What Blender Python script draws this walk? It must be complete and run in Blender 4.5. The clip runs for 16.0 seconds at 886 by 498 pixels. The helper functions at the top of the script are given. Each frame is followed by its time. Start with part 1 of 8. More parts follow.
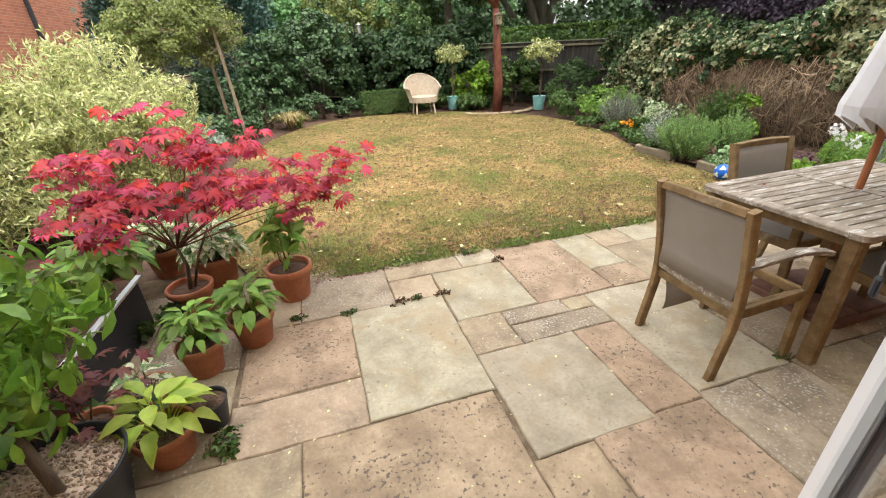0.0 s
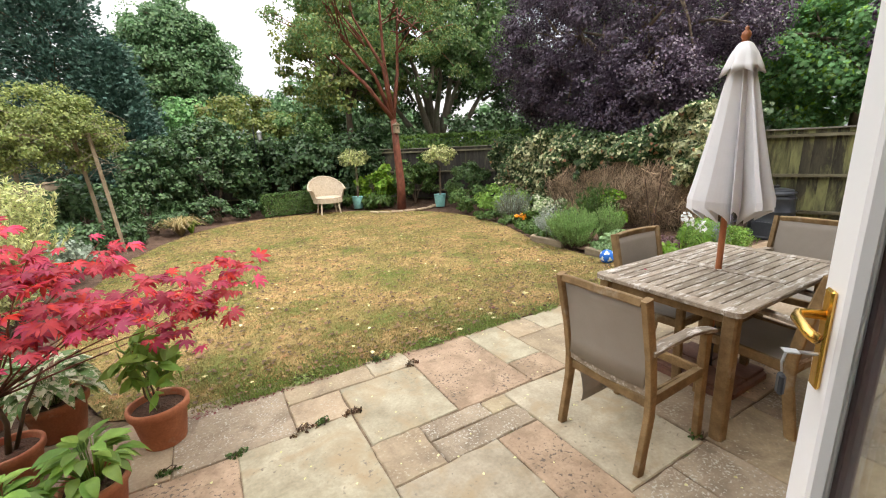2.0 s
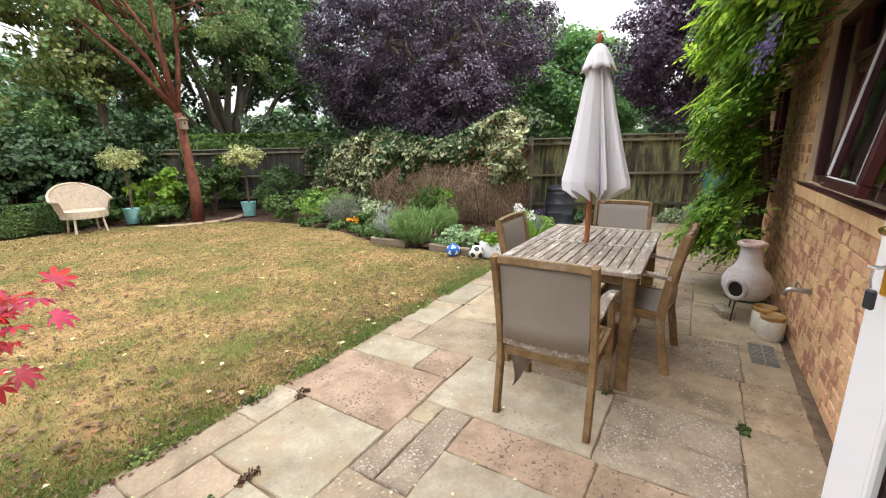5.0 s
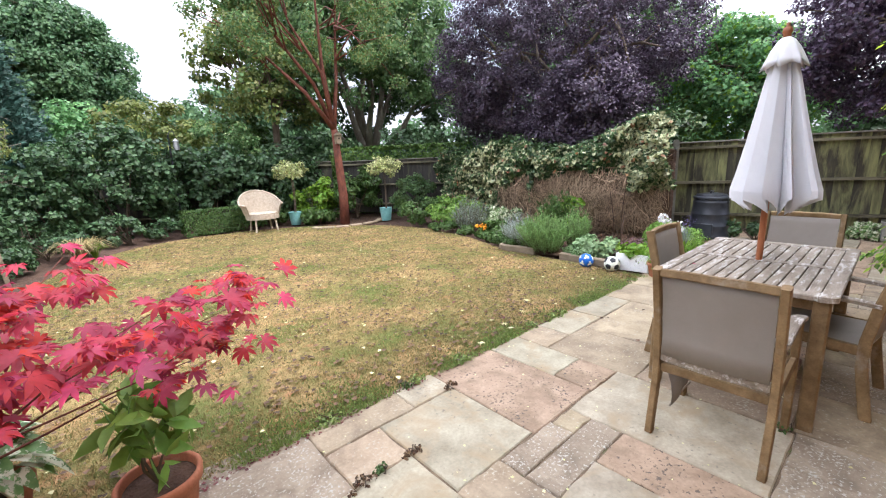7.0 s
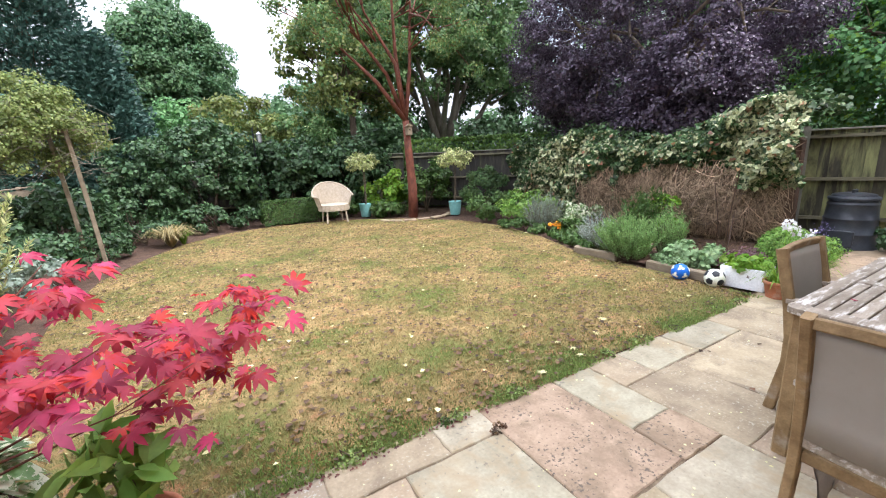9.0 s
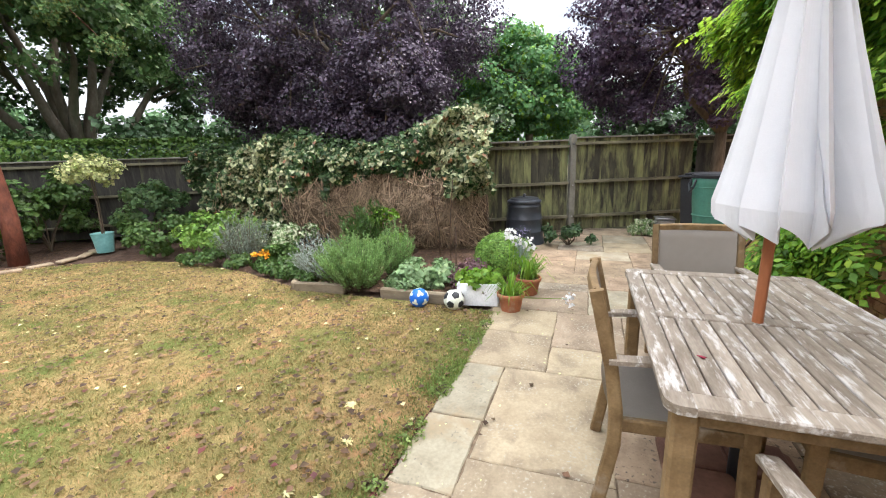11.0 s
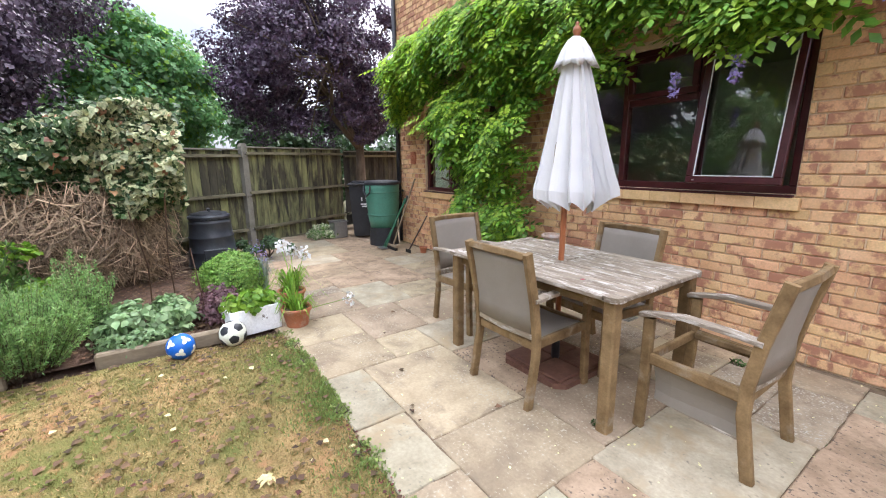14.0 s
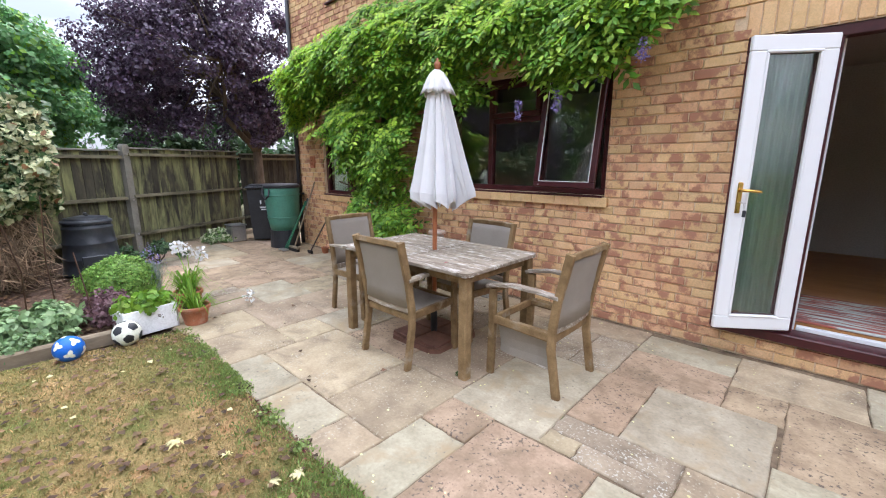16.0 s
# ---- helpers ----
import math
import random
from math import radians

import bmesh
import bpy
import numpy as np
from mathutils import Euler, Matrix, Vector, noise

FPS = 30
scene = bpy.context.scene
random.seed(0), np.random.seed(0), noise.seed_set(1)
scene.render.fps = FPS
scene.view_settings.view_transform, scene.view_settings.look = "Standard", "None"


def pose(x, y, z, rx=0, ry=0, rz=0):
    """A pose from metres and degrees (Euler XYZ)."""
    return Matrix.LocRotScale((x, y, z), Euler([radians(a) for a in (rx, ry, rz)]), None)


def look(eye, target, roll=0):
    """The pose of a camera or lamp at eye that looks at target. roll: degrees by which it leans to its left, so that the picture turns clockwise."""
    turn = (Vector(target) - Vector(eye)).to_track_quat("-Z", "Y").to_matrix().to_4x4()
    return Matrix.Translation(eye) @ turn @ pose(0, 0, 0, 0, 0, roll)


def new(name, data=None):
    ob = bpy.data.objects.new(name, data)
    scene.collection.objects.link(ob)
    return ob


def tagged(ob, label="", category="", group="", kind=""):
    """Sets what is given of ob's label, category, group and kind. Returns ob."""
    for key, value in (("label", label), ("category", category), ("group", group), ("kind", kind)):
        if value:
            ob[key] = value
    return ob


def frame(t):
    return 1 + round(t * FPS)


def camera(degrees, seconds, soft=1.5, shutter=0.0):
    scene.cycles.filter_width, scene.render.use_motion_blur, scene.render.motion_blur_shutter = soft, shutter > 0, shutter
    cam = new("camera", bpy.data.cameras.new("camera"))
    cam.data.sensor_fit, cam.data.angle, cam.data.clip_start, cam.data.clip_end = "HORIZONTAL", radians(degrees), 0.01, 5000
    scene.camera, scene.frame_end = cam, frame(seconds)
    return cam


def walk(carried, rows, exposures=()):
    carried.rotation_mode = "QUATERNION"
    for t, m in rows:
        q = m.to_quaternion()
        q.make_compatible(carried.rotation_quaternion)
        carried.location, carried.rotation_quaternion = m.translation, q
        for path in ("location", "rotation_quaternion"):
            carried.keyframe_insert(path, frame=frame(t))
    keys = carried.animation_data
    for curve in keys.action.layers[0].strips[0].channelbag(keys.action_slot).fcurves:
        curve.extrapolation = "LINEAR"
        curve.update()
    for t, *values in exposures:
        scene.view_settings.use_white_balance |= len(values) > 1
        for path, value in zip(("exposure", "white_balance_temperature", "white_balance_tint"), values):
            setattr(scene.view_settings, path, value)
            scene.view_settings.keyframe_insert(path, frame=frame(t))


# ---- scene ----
cam = camera(94.6, 16.0, soft=1.1)
METRES, EYE, TILT, LEAN, TURN = 5.9, 1.5, 0.0, 0.0, -17.1
PATH = [
    (0, (-0.072, -0.128, 1.569), (0.433, 1.593, 0.684), -2.8),
    (0.5, (-0.066, -0.111, 1.611), (0.494, 1.687, 0.939), -3.1),
    (1, (-0.081, -0.094, 1.624), (0.579, 1.709, 1.065), -3.0),
    (1.5, (-0.058, -0.07, 1.617), (0.731, 1.694, 1.102), -2.8),
    (2, (0.017, -0.011, 1.588), (0.982, 1.673, 1.105), -2.6),
    (2.5, (0.031, 0.138, 1.5), (1.189, 1.702, 1.039), -2.2),
    (3, (-0.018, 0.367, 1.465), (1.317, 1.785, 1.011), -2.2),
    (3.5, (0.0, 0.49, 1.446), (1.482, 1.75, 0.98), -2.5),
    (3.7, (-0.006, 0.548, 1.421), (1.535, 1.739, 0.967), -1.9),
    (5.8, (-0.402, 0.654, 1.437), (1.252, 1.676, 0.966), -1.2),
    (6, (-0.424, 0.666, 1.434), (1.194, 1.749, 0.975), -1.3),
    (6.5, (-0.46, 0.699, 1.442), (1.024, 1.967, 1.005), -1.5),
    (7, (-0.467, 0.727, 1.462), (0.831, 2.19, 1.044), -2.4),
    (7.5, (-0.446, 0.777, 1.458), (0.649, 2.4, 1.047), -2.2),
    (8, (-0.388, 0.813, 1.468), (0.507, 2.553, 1.055), -2.6),
    (8.2, (-0.349, 0.818, 1.481), (0.475, 2.592, 1.06), -2.7),
    (10.3, (0.684, 1.599, 1.414), (2.292, 2.704, 0.972), -2.2),
    (10.5, (0.794, 1.674, 1.41), (2.48, 2.66, 0.98), -2.4),
    (11, (1.034, 1.933, 1.405), (2.871, 2.592, 0.968), -2.0),
    (11.5, (1.277, 2.195, 1.4), (3.206, 2.501, 0.968), -2.2),
    (12, (1.505, 2.471, 1.365), (3.459, 2.458, 0.937), -1.9),
    (12.5, (1.581, 2.759, 1.35), (3.505, 2.414, 0.929), -1.2),
    (13, (1.495, 3.046, 1.37), (3.344, 2.407, 0.954), -0.5),
    (13.5, (1.297, 3.238, 1.368), (3.041, 2.352, 0.95), -0.8),
    (14, (1.098, 3.41, 1.392), (2.714, 2.31, 0.971), -0.8),
    (14.5, (0.912, 3.573, 1.409), (2.397, 2.3, 0.992), -0.8),
    (15, (0.761, 3.621, 1.412), (2.13, 2.223, 0.999), -0.6),
    (15.5, (0.589, 3.621, 1.412), (1.883, 2.154, 0.998), -0.4),
    (16, (0.575, 3.602, 1.418), (1.912, 2.172, 1.01), 0.0),
]
walk(cam, [(t, look(eye, target, roll)) for t, eye, target, roll in PATH], exposures=[(0, 1.5, 6850, 12), (3.5, 1.5, 6950, 12), (6, 1.58, 6250, 16), (8, 1.60, 5950, 17), (10.5, 1.6, 6300, 12), (12, 1.62, 6450, 12), (13, 1.68, 6300, 14), (14, 1.66, 6100, 16), (15, 1.53, 6000, 16), (16, 1.52, 5950, 16)])

# ---- world, sun and exposure ----
world = bpy.data.worlds.new("sky")
scene.world = world
world.use_nodes = True
wn, wl = world.node_tree.nodes, world.node_tree.links
sky = wn.new("ShaderNodeTexSky")
sky.sky_type = "NISHITA"
sky.sun_disc = False
SUN_EL, SUN_AZ = radians(52), radians(150)
sky.sun_elevation, sky.sun_rotation = SUN_EL, SUN_AZ
sky.air_density, sky.dust_density = 1.0, 3.0
wtc = wn.new("ShaderNodeTexCoord")
wmap = wn.new("ShaderNodeMapping")
wmap.inputs["Scale"].default_value = (1.0, 1.0, 2.6)
wl.new(wtc.outputs["Generated"], wmap.inputs["Vector"])
cloud = wn.new("ShaderNodeTexNoise")
cloud.inputs["Scale"].default_value = 2.2
cloud.inputs["Detail"].default_value = 6
wl.new(wmap.outputs["Vector"], cloud.inputs["Vector"])
cramp = wn.new("ShaderNodeValToRGB")
cramp.color_ramp.elements[0].position, cramp.color_ramp.elements[0].color = 0.36, (3.7, 4.1, 4.7, 1)
cramp.color_ramp.elements[1].position, cramp.color_ramp.elements[1].color = 0.64, (10.9, 11.0, 11.2, 1)
wl.new(cloud.outputs["Fac"], cramp.inputs["Fac"])
wmix = wn.new("ShaderNodeMixRGB")
wmix.inputs["Fac"].default_value = 0.88
wl.new(sky.outputs["Color"], wmix.inputs["Color1"])
wl.new(cramp.outputs["Color"], wmix.inputs["Color2"])
wsep = wn.new("ShaderNodeSeparateXYZ")
wl.new(wtc.outputs["Generated"], wsep.inputs[0])
wrise = wn.new("ShaderNodeMapRange")
wrise.inputs["From Min"].default_value, wrise.inputs["From Max"].default_value = 0.0, 1.0
wrise.inputs["To Min"].default_value, wrise.inputs["To Max"].default_value = 0.26, 1.30
wl.new(wsep.outputs["Z"], wrise.inputs["Value"])
wmul = wn.new("ShaderNodeVectorMath")
wmul.operation = "SCALE"
wl.new(wmix.outputs["Color"], wmul.inputs[0])
wl.new(wrise.outputs[0], wmul.inputs["Scale"])
bg = wn["Background"]
bg.inputs["Strength"].default_value = 0.16
wl.new(wmul.outputs[0], bg.inputs["Color"])

sun = new("sun", bpy.data.lights.new("sun", "SUN"))
sun.data.energy, sun.data.angle, sun.data.color = 1.3, radians(14), (1.0, 0.95, 0.88)
sun.matrix_world = Euler((math.pi / 2 - SUN_EL, 0, math.pi - SUN_AZ)).to_matrix().to_4x4()
scene.view_settings.exposure = 1.5

# ---- materials ----


def material(name, dark, light, scale=6.0, rough=0.8, bump=0.3, bump_scale=60.0, vary=0.25, metal=0.0, stain=None, stain_at=(0.5, 0.62),
             stain_scale=1.3, trans=0.0, stretch=(1, 1, 1), dist=0.004, spec=0.4, hue=0.0, grain_by=0.25, spots=None, spots_at=(0.6, 0.66), spots_scale=30.0, warp=0.0):
    """A surface: two tones by noise, a finer grain, a larger stain, and a change from piece to piece."""
    m = bpy.data.materials.new(name)
    m.use_nodes = True
    n, l = m.node_tree.nodes, m.node_tree.links
    p = n["Principled BSDF"]
    tc = n.new("ShaderNodeTexCoord")
    mp = n.new("ShaderNodeMapping")
    mp.inputs["Scale"].default_value = stretch
    info = n.new("ShaderNodeObjectInfo")
    geo = n.new("ShaderNodeNewGeometry")
    add = n.new("ShaderNodeMath")
    add.operation = "ADD"
    l.new(info.outputs["Random"], add.inputs[0])
    l.new(geo.outputs["Random Per Island"], add.inputs[1])
    fr = n.new("ShaderNodeMath")
    fr.operation = "FRACT"
    l.new(add.outputs[0], fr.inputs[0])
    off = n.new("ShaderNodeVectorMath")
    off.operation = "MULTIPLY_ADD"
    off.inputs[1].default_value = (1, 1, 1)
    l.new(geo.outputs["Position"], off.inputs[0])
    comb = n.new("ShaderNodeCombineXYZ")
    mul = n.new("ShaderNodeMath")
    mul.operation = "MULTIPLY"
    mul.inputs[1].default_value = 37.0
    l.new(fr.outputs[0], mul.inputs[0])
    l.new(mul.outputs[0], comb.inputs[0])
    l.new(comb.outputs[0], off.inputs[2])
    l.new(off.outputs[0], mp.inputs["Vector"])
    a = n.new("ShaderNodeTexNoise")
    a.inputs["Scale"].default_value = scale
    a.inputs["Detail"].default_value = 5
    a.inputs["Roughness"].default_value = 0.68
    a.inputs["Distortion"].default_value = warp * 0.5
    l.new(mp.outputs[0], a.inputs["Vector"])
    b = n.new("ShaderNodeTexNoise")
    b.inputs["Scale"].default_value = bump_scale
    b.inputs["Detail"].default_value = 4
    l.new(mp.outputs[0], b.inputs["Vector"])
    ra = n.new("ShaderNodeMapRange")
    ra.inputs["From Min"].default_value, ra.inputs["From Max"].default_value = 0.3, 0.7
    l.new(a.outputs["Fac"], ra.inputs["Value"])
    mix = n.new("ShaderNodeMixRGB")
    mix.inputs["Color1"].default_value, mix.inputs["Color2"].default_value = (*dark, 1), (*light, 1)
    l.new(ra.outputs[0], mix.inputs["Fac"])
    hs = n.new("ShaderNodeHueSaturation")
    l.new(mix.outputs[0], hs.inputs["Color"])
    val = n.new("ShaderNodeMapRange")
    val.inputs["To Min"].default_value, val.inputs["To Max"].default_value = 1 - vary, 1 + vary
    l.new(fr.outputs[0], val.inputs["Value"])
    grain = n.new("ShaderNodeMapRange")
    grain.inputs["To Min"].default_value, grain.inputs["To Max"].default_value = 1 - grain_by, 1 + grain_by
    l.new(b.outputs["Fac"], grain.inputs["Value"])
    vm = n.new("ShaderNodeMath")
    vm.operation = "MULTIPLY"
    l.new(val.outputs[0], vm.inputs[0])
    l.new(grain.outputs[0], vm.inputs[1])
    l.new(vm.outputs[0], hs.inputs["Value"])
    if hue:
        m2 = n.new("ShaderNodeMath")
        m2.operation = "MULTIPLY"
        m2.inputs[1].default_value = 7.31
        l.new(fr.outputs[0], m2.inputs[0])
        f2 = n.new("ShaderNodeMath")
        f2.operation = "FRACT"
        l.new(m2.outputs[0], f2.inputs[0])
        hr = n.new("ShaderNodeMapRange")
        hr.inputs["To Min"].default_value, hr.inputs["To Max"].default_value = 0.5 - hue, 0.5 + hue
        l.new(f2.outputs[0], hr.inputs["Value"])
        l.new(hr.outputs[0], hs.inputs["Hue"])
    out = hs.outputs[0]
    if stain:
        s = n.new("ShaderNodeTexNoise")
        s.inputs["Scale"].default_value = stain_scale
        s.inputs["Detail"].default_value = 7
        s.inputs["Distortion"].default_value = warp
        s.inputs["Roughness"].default_value = 0.65
        l.new(mp.outputs[0], s.inputs["Vector"])
        sr = n.new("ShaderNodeMapRange")
        sr.inputs["From Min"].default_value, sr.inputs["From Max"].default_value = stain_at
        l.new(s.outputs["Fac"], sr.inputs["Value"])
        sm = n.new("ShaderNodeMixRGB")
        sm.inputs["Color2"].default_value = (*stain, 1)
        l.new(sr.outputs[0], sm.inputs["Fac"])
        l.new(out, sm.inputs["Color1"])
        out = sm.outputs[0]
    if spots:
        s = n.new("ShaderNodeTexNoise")
        s.inputs["Scale"].default_value = spots_scale
        s.inputs["Detail"].default_value = 3
        big = n.new("ShaderNodeTexNoise")
        big.inputs["Scale"].default_value = spots_scale * 0.09
        big.inputs["Detail"].default_value = 2
        l.new(mp.outputs[0], s.inputs["Vector"])
        l.new(mp.outputs[0], big.inputs["Vector"])
        sa = n.new("ShaderNodeMath")
        sa.operation = "MULTIPLY_ADD"
        sa.inputs[1].default_value = 0.35
        l.new(big.outputs["Fac"], sa.inputs[0])
        l.new(s.outputs["Fac"], sa.inputs[2])
        sr = n.new("ShaderNodeMapRange")
        sr.inputs["From Min"].default_value, sr.inputs["From Max"].default_value = spots_at[0] + 0.175, spots_at[1] + 0.175
        l.new(sa.outputs[0], sr.inputs["Value"])
        sm = n.new("ShaderNodeMixRGB")
        sm.inputs["Color2"].default_value = (*spots, 1)
        l.new(sr.outputs[0], sm.inputs["Fac"])
        l.new(out, sm.inputs["Color1"])
        out = sm.outputs[0]
    l.new(out, p.inputs["Base Color"])
    p.inputs["Roughness"].default_value = rough
    p.inputs["Metallic"].default_value = metal
    p.inputs["Specular IOR Level"].default_value = spec
    if bump:
        bp = n.new("ShaderNodeBump")
        bp.inputs["Strength"].default_value = bump
        bp.inputs["Distance"].default_value = dist
        l.new(b.outputs["Fac"], bp.inputs["Height"])
        l.new(bp.outputs[0], p.inputs["Normal"])
    if trans:
        t = n.new("ShaderNodeBsdfTranslucent")
        l.new(out, t.inputs["Color"])
        ms = n.new("ShaderNodeMixShader")
        ms.inputs[0].default_value = trans
        l.new(p.outputs[0], ms.inputs[1])
        l.new(t.outputs[0], ms.inputs[2])
        l.new(ms.outputs[0], n["Material Output"].inputs["Surface"])
    return m


def leafmat(name, dark, light, scale=1.5, vary=0.35, trans=0.3, rough=0.5, hue=0.015, stain=None, stain_at=(0.55, 0.65), stain_scale=3.0):
    return material(name, dark, light, scale=scale, rough=rough, bump=0, bump_scale=25, vary=vary, trans=trans, hue=hue, stain=stain, stain_at=stain_at, stain_scale=stain_scale)


M = {}
M["teak"] = material("weathered_teak", (0.14, 0.085, 0.035), (0.30, 0.20, 0.095), scale=9, bump_scale=120, rough=0.75, vary=0.15, stain=(0.34, 0.29, 0.22), stain_at=(0.56, 0.72), stain_scale=5)
M["teak_top"] = material("silvered_teak", (0.165, 0.128, 0.09), (0.38, 0.32, 0.25), scale=16, bump_scale=150, rough=0.8, vary=0.14, stretch=(0.2, 1, 1), stain=(0.56, 0.52, 0.47), stain_at=(0.52, 0.64), stain_scale=34, bump=0.5)
M["sling"] = material("taupe_mesh", (0.255, 0.225, 0.19), (0.31, 0.275, 0.235), scale=3, bump_scale=900, rough=0.85, vary=0.05, bump=0.4, dist=0.001)
M["cloth"] = material("cream_canvas", (0.72, 0.725, 0.74), (0.80, 0.80, 0.81), scale=3, bump_scale=300, rough=0.9, vary=0.0, trans=0.12, dist=0.001, grain_by=0.04)
M["pole"] = material("varnished_pole", (0.28, 0.09, 0.035), (0.42, 0.16, 0.07), scale=14, bump_scale=60, rough=0.45, stretch=(1, 1, 0.2))
M["terracotta"] = material("terracotta", (0.34, 0.12, 0.06), (0.50, 0.20, 0.11), scale=7, bump_scale=90, rough=0.8, vary=0.12, stain=(0.50, 0.36, 0.28), stain_at=(0.58, 0.75), stain_scale=5)
M["brick"] = material("buff_brick", (0.60, 0.36, 0.18), (0.77, 0.52, 0.29), scale=5, bump_scale=110, rough=0.9, vary=0.10, hue=0.012, stain=(0.40, 0.19, 0.115), stain_at=(0.50, 0.57), stain_scale=7.5, stretch=(1, 1, 0.8), bump=0.5, grain_by=0.3)
M["sillbrick"] = material("plain_buff_brick", (0.60, 0.38, 0.18), (0.76, 0.52, 0.28), scale=6, bump_scale=110, rough=0.9, vary=0.05, hue=0.006, stain=(0.42, 0.26, 0.14), stain_at=(0.60, 0.75), stain_scale=6, bump=0.5)
M["mortar"] = material("mortar", (0.60, 0.45, 0.29), (0.76, 0.61, 0.43), scale=8, bump_scale=150, rough=0.95, vary=0.05)
M["brick_red"] = material("orange_brick", (0.34, 0.125, 0.075), (0.46, 0.19, 0.11), scale=5, bump_scale=60, rough=0.9, vary=0.12)
M["slab_buff"] = material("buff_sandstone", (0.29, 0.22, 0.14), (0.44, 0.35, 0.235), scale=4.0, bump_scale=60, rough=0.8, vary=0.14, hue=0.012, stain=(0.20, 0.155, 0.105), stain_at=(0.47, 0.70), stain_scale=3.4, bump=0.8, spots=(0.42, 0.38, 0.29), spots_at=(0.62, 0.70), spots_scale=60, warp=0.5)
M["slab_pink"] = material("pink_sandstone", (0.28, 0.20, 0.125), (0.46, 0.345, 0.23), scale=4.0, bump_scale=60, rough=0.8, vary=0.10, hue=0.008, stain=(0.23, 0.165, 0.105), stain_at=(0.46, 0.64), stain_scale=4.5, bump=0.8, spots=(0.13, 0.10, 0.075), spots_at=(0.60, 0.68), spots_scale=48, warp=0.15)
M["slab_grey"] = material("grey_green_sandstone", (0.25, 0.215, 0.145), (0.45, 0.40, 0.29), scale=4.0, bump_scale=55, rough=0.8, vary=0.10, hue=0.008, stain=(0.34, 0.26, 0.155), stain_at=(0.50, 0.68), stain_scale=3.2, bump=0.7, spots=(0.19, 0.165, 0.125), spots_at=(0.64, 0.76), spots_scale=34, warp=0.6)
M["slab_spot"] = material("lichen_spotted_sandstone", (0.23, 0.18, 0.125), (0.38, 0.31, 0.22), scale=3.2, bump_scale=45, rough=0.85, vary=0.10, stain=(0.13, 0.10, 0.07), stain_at=(0.49, 0.74), stain_scale=4, bump=0.6, spots=(0.44, 0.41, 0.34), spots_at=(0.57, 0.66), spots_scale=70, warp=0.5)
M["joint"] = material("joint_dirt", (0.09, 0.062, 0.038), (0.27, 0.20, 0.13), scale=9, bump_scale=160, rough=1, vary=0.05, stain=(0.10, 0.13, 0.04), stain_at=(0.60, 0.66), stain_scale=4, bump=0.8, dist=0.01)
M["lawn"] = material("dry_lawn", (0.21, 0.155, 0.06), (0.56, 0.385, 0.18), scale=5.5, bump_scale=150, rough=1, vary=0.0, stain=(0.15, 0.185, 0.05), stain_at=(0.43, 0.62), stain_scale=1.1, bump=1.0, dist=0.025, spec=0.1, grain_by=0.7, spots=(0.46, 0.26, 0.13), spots_at=(0.56, 0.72), spots_scale=7)
# Bare soil and mulch; also the dark of the block behind the ivy gaps.
M["soil"] = material("soil_mulch_and_gap_shade", (0.05, 0.028, 0.018), (0.15, 0.09, 0.06), scale=9, bump_scale=70, rough=1, vary=0.0, bump=1, dist=0.02)
M["ground"] = material("rough_ground", (0.05, 0.055, 0.02), (0.11, 0.09, 0.04), scale=2, bump_scale=30, rough=1, vary=0.0)
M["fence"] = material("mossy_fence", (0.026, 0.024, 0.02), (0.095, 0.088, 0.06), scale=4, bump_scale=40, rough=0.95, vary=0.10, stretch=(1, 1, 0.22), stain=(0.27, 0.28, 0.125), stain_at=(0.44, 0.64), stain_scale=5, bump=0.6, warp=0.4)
# Dark grey boards; also carries the painted shade of the panel under the maroon tree.
M["fence_dark"] = material("grey_and_shaded_fence", (0.022, 0.021, 0.02), (0.085, 0.078, 0.065), scale=5, bump_scale=40, rough=0.95, vary=0.15, stretch=(1, 1, 0.2), stain=(0.11, 0.115, 0.06), stain_at=(0.55, 0.7), stain_scale=5, bump=0.6)
M["rail"] = material("bleached_rail", (0.10, 0.09, 0.055), (0.26, 0.24, 0.16), scale=5, bump_scale=50, rough=0.95, vary=0.08, stretch=(0.3, 0.3, 1), stain=(0.05, 0.045, 0.03), stain_at=(0.52, 0.66), stain_scale=4)
M["concrete"] = material("concrete_post", (0.17, 0.16, 0.13), (0.28, 0.27, 0.23), scale=5, bump_scale=90, rough=0.95, vary=0.05, stain=(0.13, 0.14, 0.07), stain_at=(0.55, 0.7))
M["bark"] = material("bark", (0.07, 0.05, 0.035), (0.17, 0.13, 0.09), scale=12, bump_scale=40, rough=0.95, vary=0.1, stretch=(1, 1, 0.3), bump=0.8, dist=0.01)
M["greybark"] = material("grey_bark", (0.13, 0.11, 0.08), (0.26, 0.23, 0.18), scale=7, bump_scale=30, rough=0.95, vary=0.08, stretch=(1, 1, 0.4), bump=0.6, dist=0.01, stain=(0.08, 0.10, 0.05), stain_at=(0.52, 0.7))
M["redbark"] = material("peeling_red_bark", (0.08, 0.025, 0.016), (0.23, 0.075, 0.043), scale=9, bump_scale=30, rough=0.7, vary=0.05, stretch=(1, 1, 0.5), bump=1, dist=0.015)
M["twig"] = material("dry_twig", (0.15, 0.10, 0.065), (0.58, 0.43, 0.29), scale=4, bump_scale=60, rough=0.95, vary=0.75)
M["white"] = material("white_plastic", (0.77, 0.78, 0.79), (0.80, 0.81, 0.82), scale=2, bump_scale=50, rough=0.3, vary=0.0, bump=0, grain_by=0.01)
